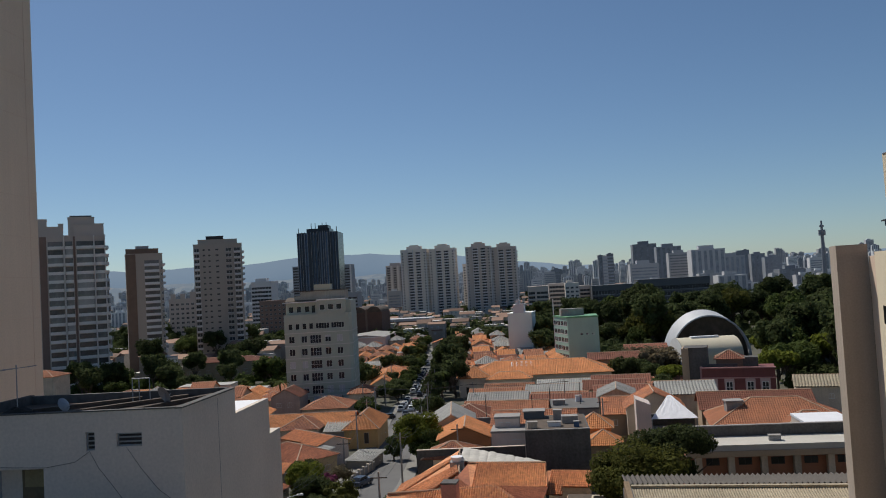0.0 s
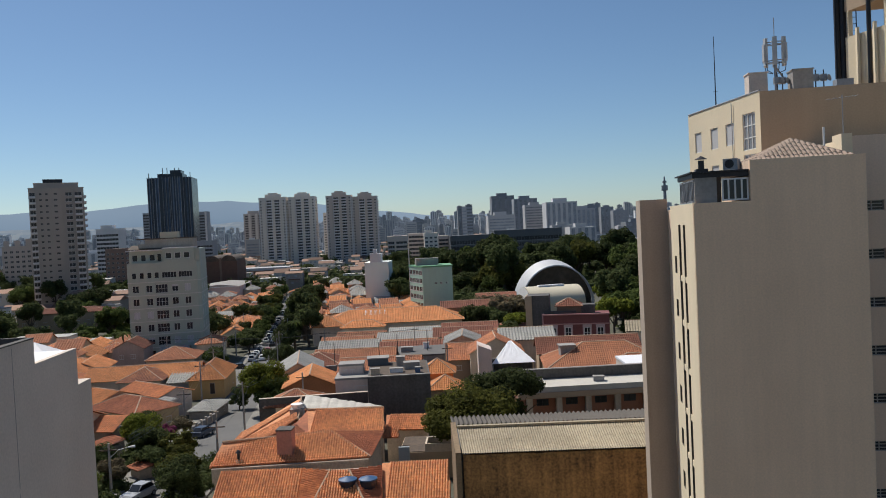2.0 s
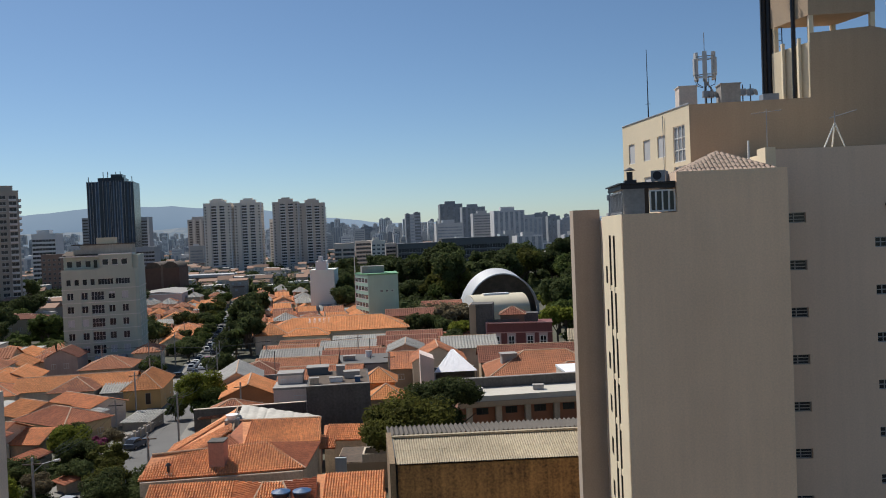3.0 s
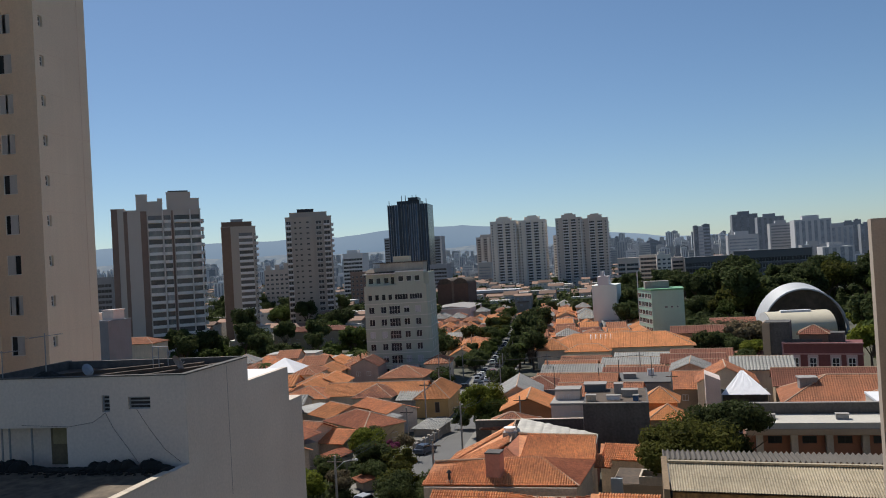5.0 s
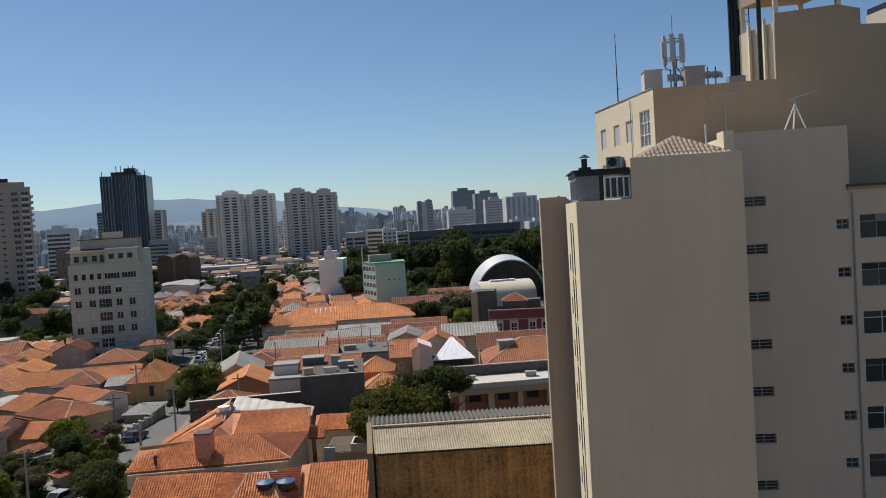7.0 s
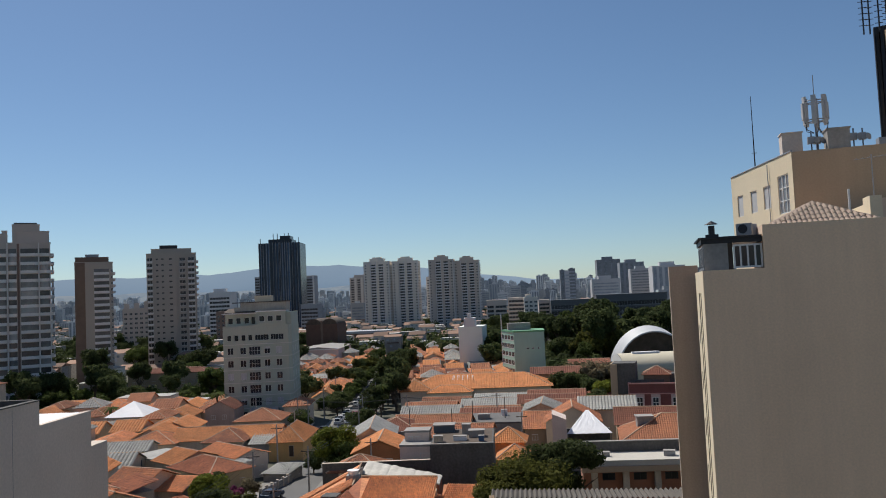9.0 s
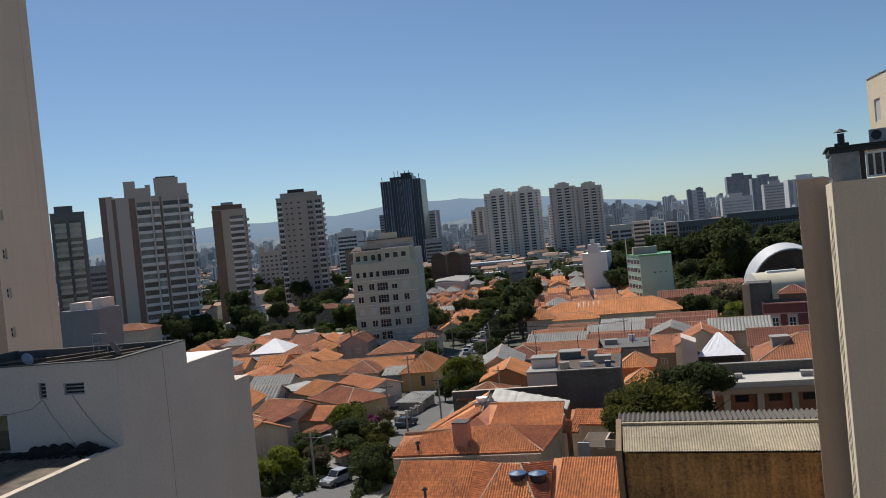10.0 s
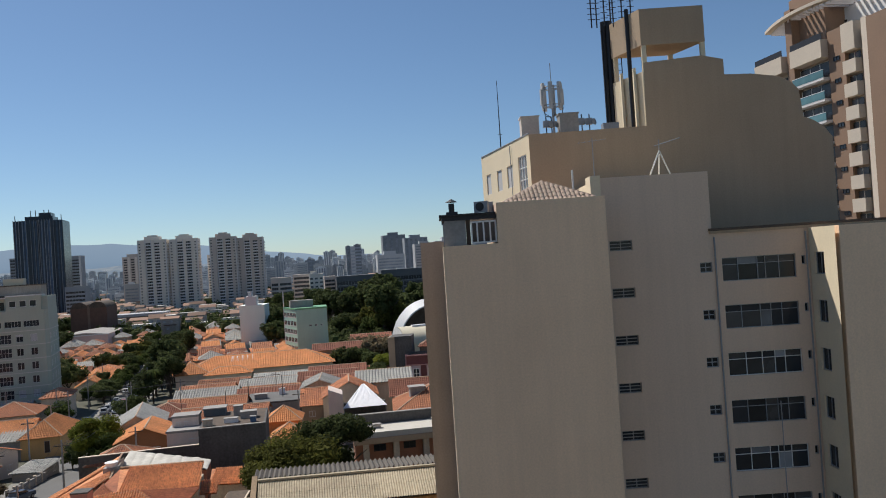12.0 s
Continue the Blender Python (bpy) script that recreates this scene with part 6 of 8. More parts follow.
# nearest tiled house, seen over its ridge
roof_planes("house", "tiled house with sunlit orange barrel tiles and a projecting hip",
            [((-16.8, 68.6, 3.6), (-8.6, 68.3, 3.6), (-8.4, 75.9, 7.25), (-16.5, 76.3, 7.25)),
             ((-8.6, 66.8, 3.5), (-0.9, 66.4, 3.5), (-4.0, 74.2, 7.3), (-5.8, 74.4, 7.3)),
             ((-8.5, 75.6, 7.25), (-8.6, 66.8, 3.5), (-5.8, 74.4, 7.3), (-5.8, 74.4, 7.3)),
             ((-0.9, 66.4, 3.5), (-0.9, 75.2, 7.2), (-4.0, 74.2, 7.3), (-4.0, 74.2, 7.3)),
             ((-0.9, 68.0, 3.7), (5.3, 67.4, 3.7), (5.5, 75.4, 7.3), (-0.9, 75.9, 7.3))],
            TILE_NEAR, [([(-16.3, 69.2), (5.0, 67.9), (5.4, 75.5), (-16.2, 76.0)], 2.5, [3.7, 3.7, 7.0, 7.0])],
            [((-5.8, 74.4, 7.35), (-8.6, 66.8, 3.6)), ((-4.0, 74.2, 7.35), (-0.9, 66.4, 3.6))], old=(3,))
b = Build()
b.prism([(-17.4, 76.35), (-2.2, 76.25), (-2.2, 76.6), (-17.4, 76.7)], 6.2, [7.55, 7.65, 7.65, 7.55])
tagged(new("trim_parapet", b.mesh("trim_parapet", [PALE_WALL])), "pale plastered parapet between two tiled roofs", "parapet", kind="structure")
house_r1 = roof_planes("house", "tiled house with a tall pinkish chimney and a long hip",
                       [((-17.7, 76.7, 7.6), (-2.0, 76.6, 7.7), (-6.3, 82.0, 9.1), (-17.1, 80.2, 9.1)),
                        ((-2.0, 76.6, 7.7), (-0.9, 85.8, 7.8), (-6.3, 82.0, 9.1), (-6.3, 82.0, 9.1))],
                       TILE_NEAR, [([(-17.4, 77.2), (-2.4, 77.1), (-1.3, 85.3), (-17.2, 84.0)], 2.0, 7.6)],
                       [((-17.1, 80.2, 9.15), (-6.3, 82.0, 9.15)), ((-6.3, 82.0, 9.15), (-2.0, 76.6, 7.75))], old=(1,))
root = thing("chimney", pose(-10.45, 78.55, 7.75, 0, 0, -6), "square pinkish brick chimney with a dark slab cap", "chimney")
b = Build()
b.box(-0.75, 0.75, -0.75, 0.75, 0.2, 2.75)
part("shaft", b, [surface("pinkish_brick", (0.50, 0.24, 0.185), 0.9, 0.25, 6, 0.8, 0.3)], root)
b = Build()
b.box(-0.8, 0.8, -0.8, 0.8, 2.75, 2.88)
part("cap", b, [DARK_WALL], root)


def flue_pipe(x, y, z):
    root = thing("roof_vent", pose(x, y, z), "small dark metal roof vent with a cowl", "vent", "roof vents")
    b = Build()
    b.tube([(0, 0, -0.3), (0, 0, 0.75)], 0.14, 8)
    part("pipe", b, [DARK_METAL], root)
    b = Build()
    b.tube([(0, 0, 0.8), (0, 0, 1.05)], [0.32, 0.1], 8)
    part("cowl", b, [DARK_METAL], root)
    b = Build()
    b.box(-0.3, 0.3, -0.25, 0.25, -0.35, 0.05)
    part("flashing", b, [WHITE_FRAME], root)


flue_pipe(-15.0, 77.6, 7.9)
flue_pipe(-12.9, 71.5, 5.1)
for x, y in ((-4.2, 72.7), (-2.3, 72.5)):
    root = thing("water_tank", pose(x + 0.15, y, 5.75), "blue plastic water tank with a ribbed lid", "water tank", "blue tanks")
    b = Build()
    b.tube([(0, 0, -1.6), (0, 0, 0), (0, 0, 1.1)], [0.62, 0.68, 0.82], 20)
    part("body", b, [surface("dark_blue_plastic", (0.012, 0.02, 0.04), 0.4, 0.2, 5, 1, 0.05)] if x < -3 else [bpy.data.materials["dark_blue_plastic"]], root, smooth=True)
    b = Build()
    b.tube([(0, 0, 1.1), (0, 0, 1.2), (0, 0, 1.4)], [0.88, 0.86, 0.15], 20)
    part("lid", b, [TANK_BLUE], root)
roof_planes("house", "tiled house with a broad sunlit slope and old brown hip",
            [((-9.2, 86.3, 7.9), (-0.9, 85.9, 7.9), (-1.0, 91.0, 9.3), (-9.9, 92.0, 9.3)),
             ((-12.6, 84.2, 7.3), (-9.2, 86.3, 7.9), (-9.9, 92.0, 9.3), (-9.9, 92.0, 9.3))],
            TILE_NEAR, [([(-12.0, 85.5), (-1.2, 86.4), (-1.2, 92.2), (-11.6, 93.0)], 1.8, 7.7)], [((-9.9, 92.0, 9.35), (-1.0, 91.0, 9.35))], old=(1,))
roof_planes("house", "tiled street house with a long side slope and gable band",
            [((-18.9, 90.4, 5.8), (-16.0, 85.0, 6.4), (-11.0, 91.6, 8.3), (-12.0, 97.2, 8.6)),
             ((-18.9, 98.4, 5.5), (-18.9, 90.9, 5.7), (-12.0, 97.4, 8.6), (-12.0, 103.0, 8.6))],
            TILE_NEAR, [([(-18.4, 91.2), (-15.8, 86.0), (-10.8, 91.9), (-11.8, 103), (-18.4, 99)], 1.6, [5.4, 5.9, 7.9, 8.2, 5.2])], [((-11.0, 91.6, 8.35), (-12.0, 103.0, 8.65))])
b = Build()
b.quads([[(-16.0, 84.97, 5.1), (-11.0, 91.55, 7.0)], [(-16.0, 84.97, 6.3), (-11.0, 91.55, 8.2)]])
b.quads([[(-16.25, 85.15, 6.3), (-11.25, 91.75, 8.2)], [(-16.25, 85.15, 5.1), (-11.25, 91.75, 7.0)]])
tagged(new("trim_gable_band", b.mesh("trim_gable_band", [STUCCO_DIM])), "tan plastered gable band under the tiled street roof", "gable band", kind="structure")
root = thing("roof_tank", pose(-11.6, 95.6, 8.2), "white fibre water tank on a small masonry base", "water tank")
b = Build()
b.box(-0.8, 0.8, -0.7, 0.7, -1.5, 0.6)
part("base", b, [CONCRETE], root)
b = Build()
b.tube([(0, 0, 0.6), (0, 0, 1.15)], [0.55, 0.75], 16)
part("tank", b, [WHITE_SHEET], root)
roof_planes("house", "low annex with small tiled lean-to roofs",
            [((-1.0, 94.6, 5.7), (4.1, 93.6, 5.7), (4.3, 96.6, 6.9), (-0.9, 97.6, 6.9)),
             ((-5.0, 88.5, 6.6), (0.6, 87.3, 6.6), (0.7, 89.8, 7.4), (-1.0, 90.3, 7.4))],
            TILE_NEAR, [([(-0.9, 95.0), (4.0, 94.0), (4.2, 97.6), (-0.9, 98.4)], 1.6, 5.7)])
root = thing("courtyard_block", pose(0.6, 86.0, 1.9, 0, 0, -6), "grey-tan courtyard annex with a sunken flat roof and white edge", "building")
b = Build()
b.box(0, 6.0, 0, 6.5, 0, 3.4)
part("wall", b, [STUCCO_DIM], root)
b = Build()
b.box(0.1, 5.9, 0.1, 6.4, 3.4, 3.48)
part("roof", b, [ROOF_FELT], root, "dark sunken flat roof")
b = Build()
for q in ((2.9, 5.9, 0.0, 0.2), (2.9, 3.1, 0.2, 3.0), (5.7, 5.9, 0.2, 3.0), (3.1, 5.7, 2.8, 3.0)):
    b.box(*q, 3.4, 4.3)
part("parapet", b, [PALE_WALL], root, "pale raised parapet")
b = Build()
b.box(0.0, 1.2, -0.3, 0.0, 0.4, 4.1)
part("tank_panel", b, [surface("pale_blue_panel", (0.42, 0.46, 0.50), 0.6, 0.1, 5, 0.4, 0.1)], root, "pale blue-grey panel")

# ribbed white tarpaulin roof
root = thing("sheeted_roof", pose(0, 0, 0), "wrinkled white sheeting over a low roof in strips", "roof")
b = Build()
rows = []
for j in range(7):
    row = []
    for i in range(49):
        s, v = i / 48, j / 6
        x = -11.9 + 10.5 * s
        y = 101.6 - 4.6 * s + 5.2 * v - 0.6 * v * s
        z = 7.05 + 0.45 * (1 - s) + 0.6 * v - 0.55 * s * v + 0.10 * abs(math.sin(s * 9 * math.pi)) ** 0.5 + 0.10 * noise.noise((s * 9, v * 3, 2))
        row.append((x, y, z))
    rows.append(row)
b.quads(rows)
b.quads([[(x, y, z - 0.12) for x, y, z in r] for r in reversed(rows)])
part("sheet", b, [surface("creased_grey_sheeting", (0.52, 0.49, 0.43), 0.7, 0.3, 3, 0.6, 0.4)], root)
b = Build()
b.prism([(-11.8, 101.8), (-1.5, 97.3), (-1.5, 102), (-11.8, 106.5)], 1.5, 6.9)
part("wall", b, [TILE_OLD], root)

# dark mouldy party walls and the blocks behind
root = thing("dark_party_wall", pose(-3.6, 108.5, -0.6, 0, 0, 0.4), "blackened mouldy blank party wall", "building")
b = Build()
b.box(0, 8.65, 0, 12, 1.0, 10.25)
part("wall", b, [DARK_WALL], root)
b = Build()
b.box(-0.06, 8.7, -0.05, 0.35, 10.25, 10.36)
part("coping", b, [CONCRETE], root)
b = Build()
b.box(0.3, 8.4, 0.5, 11.8, 10.05, 10.26)
part("roof", b, [ROOF_FELT], root)
root = thing("dark_yard_wall", pose(-18.6, 108.7, 0, 0, 0, 3), "long low blackened yard wall with a white coping line", "wall")
b = Build()
b.box(0, 14.9, 0, 0.4, 0.4, 7.45)
part("wall", b, [DARK_WALL], root)
b = Build()
b.box(0, 14.9, -0.04, 0.44, 7.45, 7.53)
part("coping", b, [PALE_WALL], root)
house(-8.6, 114.6, 5.4, 5, 7.7, 0.3, -1, "flat", PINKISH, CONCRETE, "pinkish white rooftop house with a grid window", fit=[(2.9, 5.6, 2.0, 1.2, "white")], group="", sides=False)
house(-8.2, 117.4, 3.6, 3, 9.4, 0.3, -1, "flat", PINKISH, CONCRETE, "small white stair head with openings on the roof", fit=[(0.5, 7.9, 0.7, 1.0, "white"), (1.6, 7.9, 0.7, 1.0, "white")], group="", sides=False)
root = thing("water_tank", pose(-2.4, 119, 9.64), "dark blue-grey square water tank on a roof", "water tank")
b = Build()
b.prism([(-1.5, -1.2), (1.5, -1.2), (1.5, 1.2), (-1.5, 1.2)], 0, 1.0)
part("body", b, [surface("blue_grey_tank", (0.10, 0.12, 0.14), 0.8, 0.2, 4, 0.5, 0.2)], root)
b = Build()
b.box(-1.65, 1.65, -1.35, 1.35, 1.0, 1.15)
part("lid", b, [CONCRETE], root)
house(-17.6, 108.9, 7.0, 6.5, 5.3, 1.6, -4, "hip", PALE_WALL, TILE, "orange-tiled house behind the dark yard wall", 0.3, fit=[])
house(-17.8, 126.4, 8.2, 10, 5.4, 1.9, 4, "gable_y", surface("brown_orange_render", (0.30, 0.13, 0.06), 0.9, 0.3, 5, 0.4, 0.2), TILE_ORANGE, "brown gable house with bright orange tiles and white window bars", 0.35, fit=[(4.0, 3.4, 2.2, 1.0, "white"), (1.2, 0.6, 1.0, 2.0, "door")])
house(-9.6, 133.0, 13.5, 9, 6.6, 1.6, -4, "gable_x", surface("bare_brick", (0.22, 0.10, 0.065), 0.95, 0.35, 5, 0.5, 0.3), TILE, "bare brick terrace under streaky orange tiles", 0.35, fit=[])
house(-21.0, 137.2, 8.0, 14, 5.8, 2.3, 6, "gable_y", PALE_WALL, FIBRE_GREY, "pale grey gabled house with fibre-cement roof", 0.5, fit=[(1.0, 0.8, 1.2, 1.4, "white")])
house(-22.5, 160.5, 11.5, 12, 4.6, 2.2, -3, "hip", surface("grey_render", (0.30, 0.29, 0.28), 0.9, 0.2, 5, 0.4, 0.2, streak=0.5), TILE_OLD, "brown-tiled corner house over a grey yard wall", 0.4, fit=[])
b = Build()
b.prism([(-27.0, 152.0), (-10.5, 150.5), (-10.5, 150.9), (-27.0, 152.4)], -2, [3.9, 4.6, 4.6, 3.9])
tagged(new("wall_yard", b.mesh("wall_yard", [CONCRETE])), "grey concrete yard wall along the corner", "wall", kind="structure")
house(-10.6, 148.6, 10.0, 11.5, 6.2, 2.0, -2, "gable_x", PALE_WALL, TILE_DULL, "terrace house with patchy orange tiles", 0.35)
house(-1.0, 155.6, 10.4, 12, 6.4, 0.3, -3, "flat", CONCRETE, surface("grey_roofing", (0.14, 0.135, 0.13), 0.95, 0.25, 3, 0.3, 0.3), "dark grey building with a broad flat felt roof", fit=[])
house(9.8, 148.2, 11.0, 11, 6.0, 2.3, -4, "gable_x", surface("tan_render", (0.36, 0.26, 0.18), 0.9, 0.25, 5, 0.4, 0.2), TILE, "orange-tiled house with tan walls and upper windows", 0.35)
house(4.2, 128.8, 5.2, 5.2, 6.2, 1.9, -4, "hip", TILE_ORANGE, TILE_ORANGE, "small bright orange hipped house", 0.3, fit=[(1.6, 3.6, 1.4, 1.3, "white")])
house(5.2, 122.6, 5.0, 5.0, 4.4, 1.7, -4, "hip", STUCCO_DIM, TILE_ORANGE, "small bright orange hipped annex", 0.3, fit=[(1.6, 2.0, 1.4, 1.2, "white")])
house(-2.2, 129.6, 6.0, 7, 6.2, 1.0, -5, "shed", CONCRETE, FIBRE, "lean-to with a patched fibre-cement roof", 0.5, fit=[])
for x, y, z in ((1.2, 125.0, 6.6), (2.6, 124.2, 6.3), (-0.2, 126.4, 7.0)):
    root = thing("blue_barrel", pose(x, y, z), "blue plastic barrel on a low roof", "barrel", "blue barrels")
    b = Build()
    b.tube([(0, 0, -6.0), (0, 0, -0.6)], 0.2, 6)
    part("support", b, [CONCRETE], root)
    b = Build()
    b.tube([(0, 0, -0.6), (0, 0, 0.0), (0, 0, 0.6)], [0.5, 0.6, 0.52], 14)
    part("barrel", b, [TANK_BLUE], root, smooth=True)

# corrugated shed with the ochre wall
root = thing("corrugated_shed", pose(0.15, 0, -0.5), "tall ochre brick shed with a corrugated fibre-cement roof", "shed")


def corrugated(a, e, rb, ra, pitch, rise, mat, name, steps=6):
    a, e, rb, ra = Vector(a), Vector(e), Vector(rb), Vector(ra)
    n = int((e - a).length / pitch)
    up = Vector((0, -0.2, 1)).normalized()
    b = Build()
    rings = []
    for v in (0.0, 0.495, 0.505, 1.0):
        lift = 0.03 if v in (0.0, 0.505) else 0.0
        ring = []
        for i in range(n * steps + 1):
            s = i / (n * steps)
            p = a.lerp(e, s).lerp(ra.lerp(rb, s), v)
            ring.append(p + up * (rise * math.sin(2 * math.pi * i / steps) + lift))
        rings.append(ring)
    b.quads(rings)
    b.quads([[p - up * 0.03 for p in r] for r in reversed(rings)])
    part(name, b, [mat], root)


corrugated((6.05, 63.9, 11.65), (24.5, 62.3, 11.65), (24.9, 66.7, 12.7), (6.0, 68.3, 12.7), 0.2, 0.034, FIBRE, "front_roof")
corrugated((5.6, 72.6, 12.65), (24.9, 71.0, 12.65), (24.9, 67.4, 12.8), (5.6, 69.0, 12.8), 0.42, 0.12, surface("dark_fibre_cement", (0.13, 0.115, 0.10), 0.95, 0.4, 3, 0.4, 0.3), "rear_roof", 4)
b = Build()
b.prism([(6.1, 64.1), (24.5, 62.5), (24.5, 62.9), (6.1, 64.5)], 2.5, 11.45)
part("front_wall", b, [OCHRE], root, "stained ochre rendered brick wall")
b = Build()
b.prism([(5.45, 63.6), (5.9, 63.55), (5.9, 69.4), (5.45, 69.4)], 2.5, [11.85, 11.85, 12.95, 12.95])
part("end_wall", b, [surface("bare_ochre_edge", (0.27, 0.19, 0.115), 0.9, 0.4, 5, 0.4, 0.3)], root, "sunlit ochre end wall")
b = Build()
b.prism([(5.9, 64.6), (24.5, 63.0), (24.8, 74), (5.9, 75.6)], 2.5, 10.8)
part("body", b, [DARK_WALL], root)
b = Build()
b.prism([(5.95, 68.15), (24.9, 66.55), (24.9, 66.95), (5.95, 68.55)], 12.72, 12.88)
part("ridge", b, [FIBRE], root, "pale ridge flashing")

# long low hall with a white roof and orange walls
root = thing("arcade_hall", pose(16.2, 101.8, 0, 0, 0, -0.5), "low hall with a white roof slab, orange walls and grey piers", "building")
b = Build()
b.box(0, 22, 0, 5.4, 7.6, 8.3)
part("roof_slab", b, [surface("white_roof_slab", (0.52, 0.49, 0.43), 0.85, 0.15, 4, 0.3, 0.2)], root)
b = Build()
b.box(0.2, 22, 1.2, 5.2, 1.3, 7.6)
part("wall", b, [surface("orange_render", (0.36, 0.165, 0.10), 0.9, 0.2, 5, 0.5, 0.2)], root)
pier = Build()
pier.box(0, 0.75, 0.2, 1.0, 1.3, 7.6)
pier_mesh = pier.mesh("pier", [PALE_WALL])
for k in range(6):
    part("pier", pier_mesh, None, root, m=pose(1.2 + 3.9 * k, 0, 0))
for k in range(5):
    window(root, window_mesh(1.6, 0.9, 1, 0, 0.08, fr=DARK_METAL), pose(2.6 + 3.9 * k, 1.16, 5.6))
b = Build()
b.box(0, 22, -0.3, 0.1, 6.9, 7.6)
part("fascia", b, [STUCCO_DIM], root)
root = thing("dark_yard_wall", pose(17.0, 107.3, 0, 0, 0, -0.6), "long blackened yard wall behind the arcade hall", "wall")
b = Build()
b.box(0, 24, 0, 0.5, 1.2, 9.6)
part("wall", b, [DARK_WALL], root)
b = Build()
b.box(0, 24, -0.04, 0.54, 9.6, 9.7)
part("coping", b, [CONCRETE], root)
house(33.0, 108.5, 6, 8, 8.0, 0.3, -2, "flat", WHITE_WALL, WHITE_SHEET, "pale blue-white flat-roofed block", fit=[])

# house with the white tarpaulin gable
root = house(13.6, 144.6, 9.6, 9, 7.4, 2.6, -3, "gable_y", surface("cream_render", (0.62, 0.54, 0.42), 0.85, 0.2, 5, 0.4, 0.2, streak=0.5), TILE, "tall cream house with a gabled orange roof", 0.35, fit=[])
root = thing("tarpaulin_canopy", pose(16.75, 136.6, 5.6, 0, 0, -3), "bright white tarpaulin gable over a roof terrace", "canopy")
b = Build()
rows = []
for j in range(9):
    row = []
    for i in range(17):
        s, v = i / 16 * 2 - 1, j / 8
        wd = 3.8 * (1 - 0.93 * v)
        row.append((3.75 + s * wd, 6.8 * v + 0.06 * noise.noise((i * 0.7, j * 0.9, 1)), 2.9 * v + 0.05 * noise.noise((i * 0.8, j * 0.8, 5))))
    rows.append(row)
b.quads(rows)
b.quads([[(x, y + 0.05, z - 0.05) for x, y, z in r] for r in reversed(rows)])
part("sheet", b, [surface("white_tarpaulin", (0.82, 0.82, 0.84), 0.45, 0.12, 3, 0.6, 0.5)], root)
b = Build()
b.prism([(-2.4, 0), (0, 0), (0, 5), (-2.4, 5)], -6.5, [3.4, 2.4, 2.4, 3.4])
part("side_wall", b, [PINKISH], root)
b = Build()
b.box(0, 7.4, 0.4, 5, -6.5, -1.8)
part("wall", b, [CONCRETE], root)
# Dark panel stands in for the shade of the opening under the sheet.
b = Build()
b.box(0.1, 7.4, 3.8, 5, -1.8, 0.1)
part("shade_wall", b, [DARK_WALL], root)
for x in (0.05, 7.25):
    b = Build()
    b.box(x, x + 0.15, 0.1, 0.3, -1.8, 0.05)
    part("post", b, [GREY_METAL], root)
# large roofs beyond it
house(24.6, 126.0, 20.0, 13, 6.0, 3.2, -6, "hip", STUCCO_DIM, TILE_DULL, "large house with broad weathered hipped roofs", 0.35, fit=[])
house(33.5, 121.8, 9.0, 7, 5.4, 2.4, -6, "hip", STUCCO_DIM, TILE_DULL, "hipped wing of the large tiled house", 0.35, fit=[])
house(25.5, 139.5, 18, 9, 7.2, 2.2, -6, "gable_x", STUCCO_DIM, TILE_OLD, "old tiled house behind the hipped roofs", 0.35, fit=[])
house(20.5, 154, 10.5, 12, 8.6, 1.6, -5, "gable_x", PALE_WALL, FIBRE_GREY, "tan fibre-cement roofed workshop", 0.6, fit=[])
house(10, 163, 7, 10, 7.8, 1.5, -5, "gable_y", PALE_WALL, FIBRE_GREY, "grey gabled workshop with corrugated roof", 0.6, fit=[])
root = thing("roof_tank_box", pose(28.8, 131.0, 7.0), "concrete tank box on the tiled roof", "water tank")
b = Build()
b.box(-1.2, 1.2, -1, 1, -0.6, 2.0)
b.box(-1.4, 1.4, -1.2, 1.2, 2.0, 2.2)
part("body", b, [CONCRETE], root)

# pink building
PB = pose(33.8, 181.0, -0.2, 0, 0, -14) @ Matrix.Diagonal((1.07, 1, 1, 1))
root = thing("pink_building", PB, "faded pink building with a dark red front and white-framed windows", "building")
b = Build()
b.box(0, 14.0, 0, 0.4, -3, 8.7)
part("front_wall", b, [WINE], root, "dark red street front")
b = Build()
b.prism([(-2.0, 9.0), (-0.01, 0.0), (0.4, 0.4), (-1.5, 9.0)], -3, 8.7)
part("side_wall", b, [PINK], root, "sunlit pink side wall")
b = Build()
b.prism([(-1.5, 9.0), (0.4, 0.4), (14, 0.4), (14, 10)], -3, 8.2)
part("body", b, [WINE], root)
for z, out in ((8.7, 0.25), (6.5, 0.18), (2.0, 0.12)):
    b = Build()
    b.box(-0.2, 14.2, -out, 0.05, z - 0.25, z)
    part("cornice", b, [PINK], root)
for k, x in enumerate((1.4, 4.6, 8.6, 11.4)):
    b = Build()
    b.box(x - 0.3, x + 1.6, -0.14, 0.02, 2.9, 6.2)
    part("window_surround", b, [surface("pale_pink_trim", (0.55, 0.40, 0.38), 0.85, 0.1, 5, 0.5, 0.1)] if k == 0 else [bpy.data.materials["pale_pink_trim"]], root)
    window(root, window_mesh(1.3, 2.4, 1, 1, 0.1), pose(x, -0.19, 3.2))
b = Build()
b.box(-3.6, 1.2, 2.0, 8.0, -3, 12.9)
part("tank_room", b, [DARK_WALL], root, "dark stained rooftop tank room")
b = Build()
b.box(-3.9, -2.5, 1.6, 8.2, -3, 12.8)
part("stair_wall", b, [STUCCO_DIM], root)
b = Build()
b.box(7.6, 11.0, 3.5, 7.0, 8.2, 10.4)
b.box(1.2, 7.0, 2.0, 2.3, 8.2, 9.2)
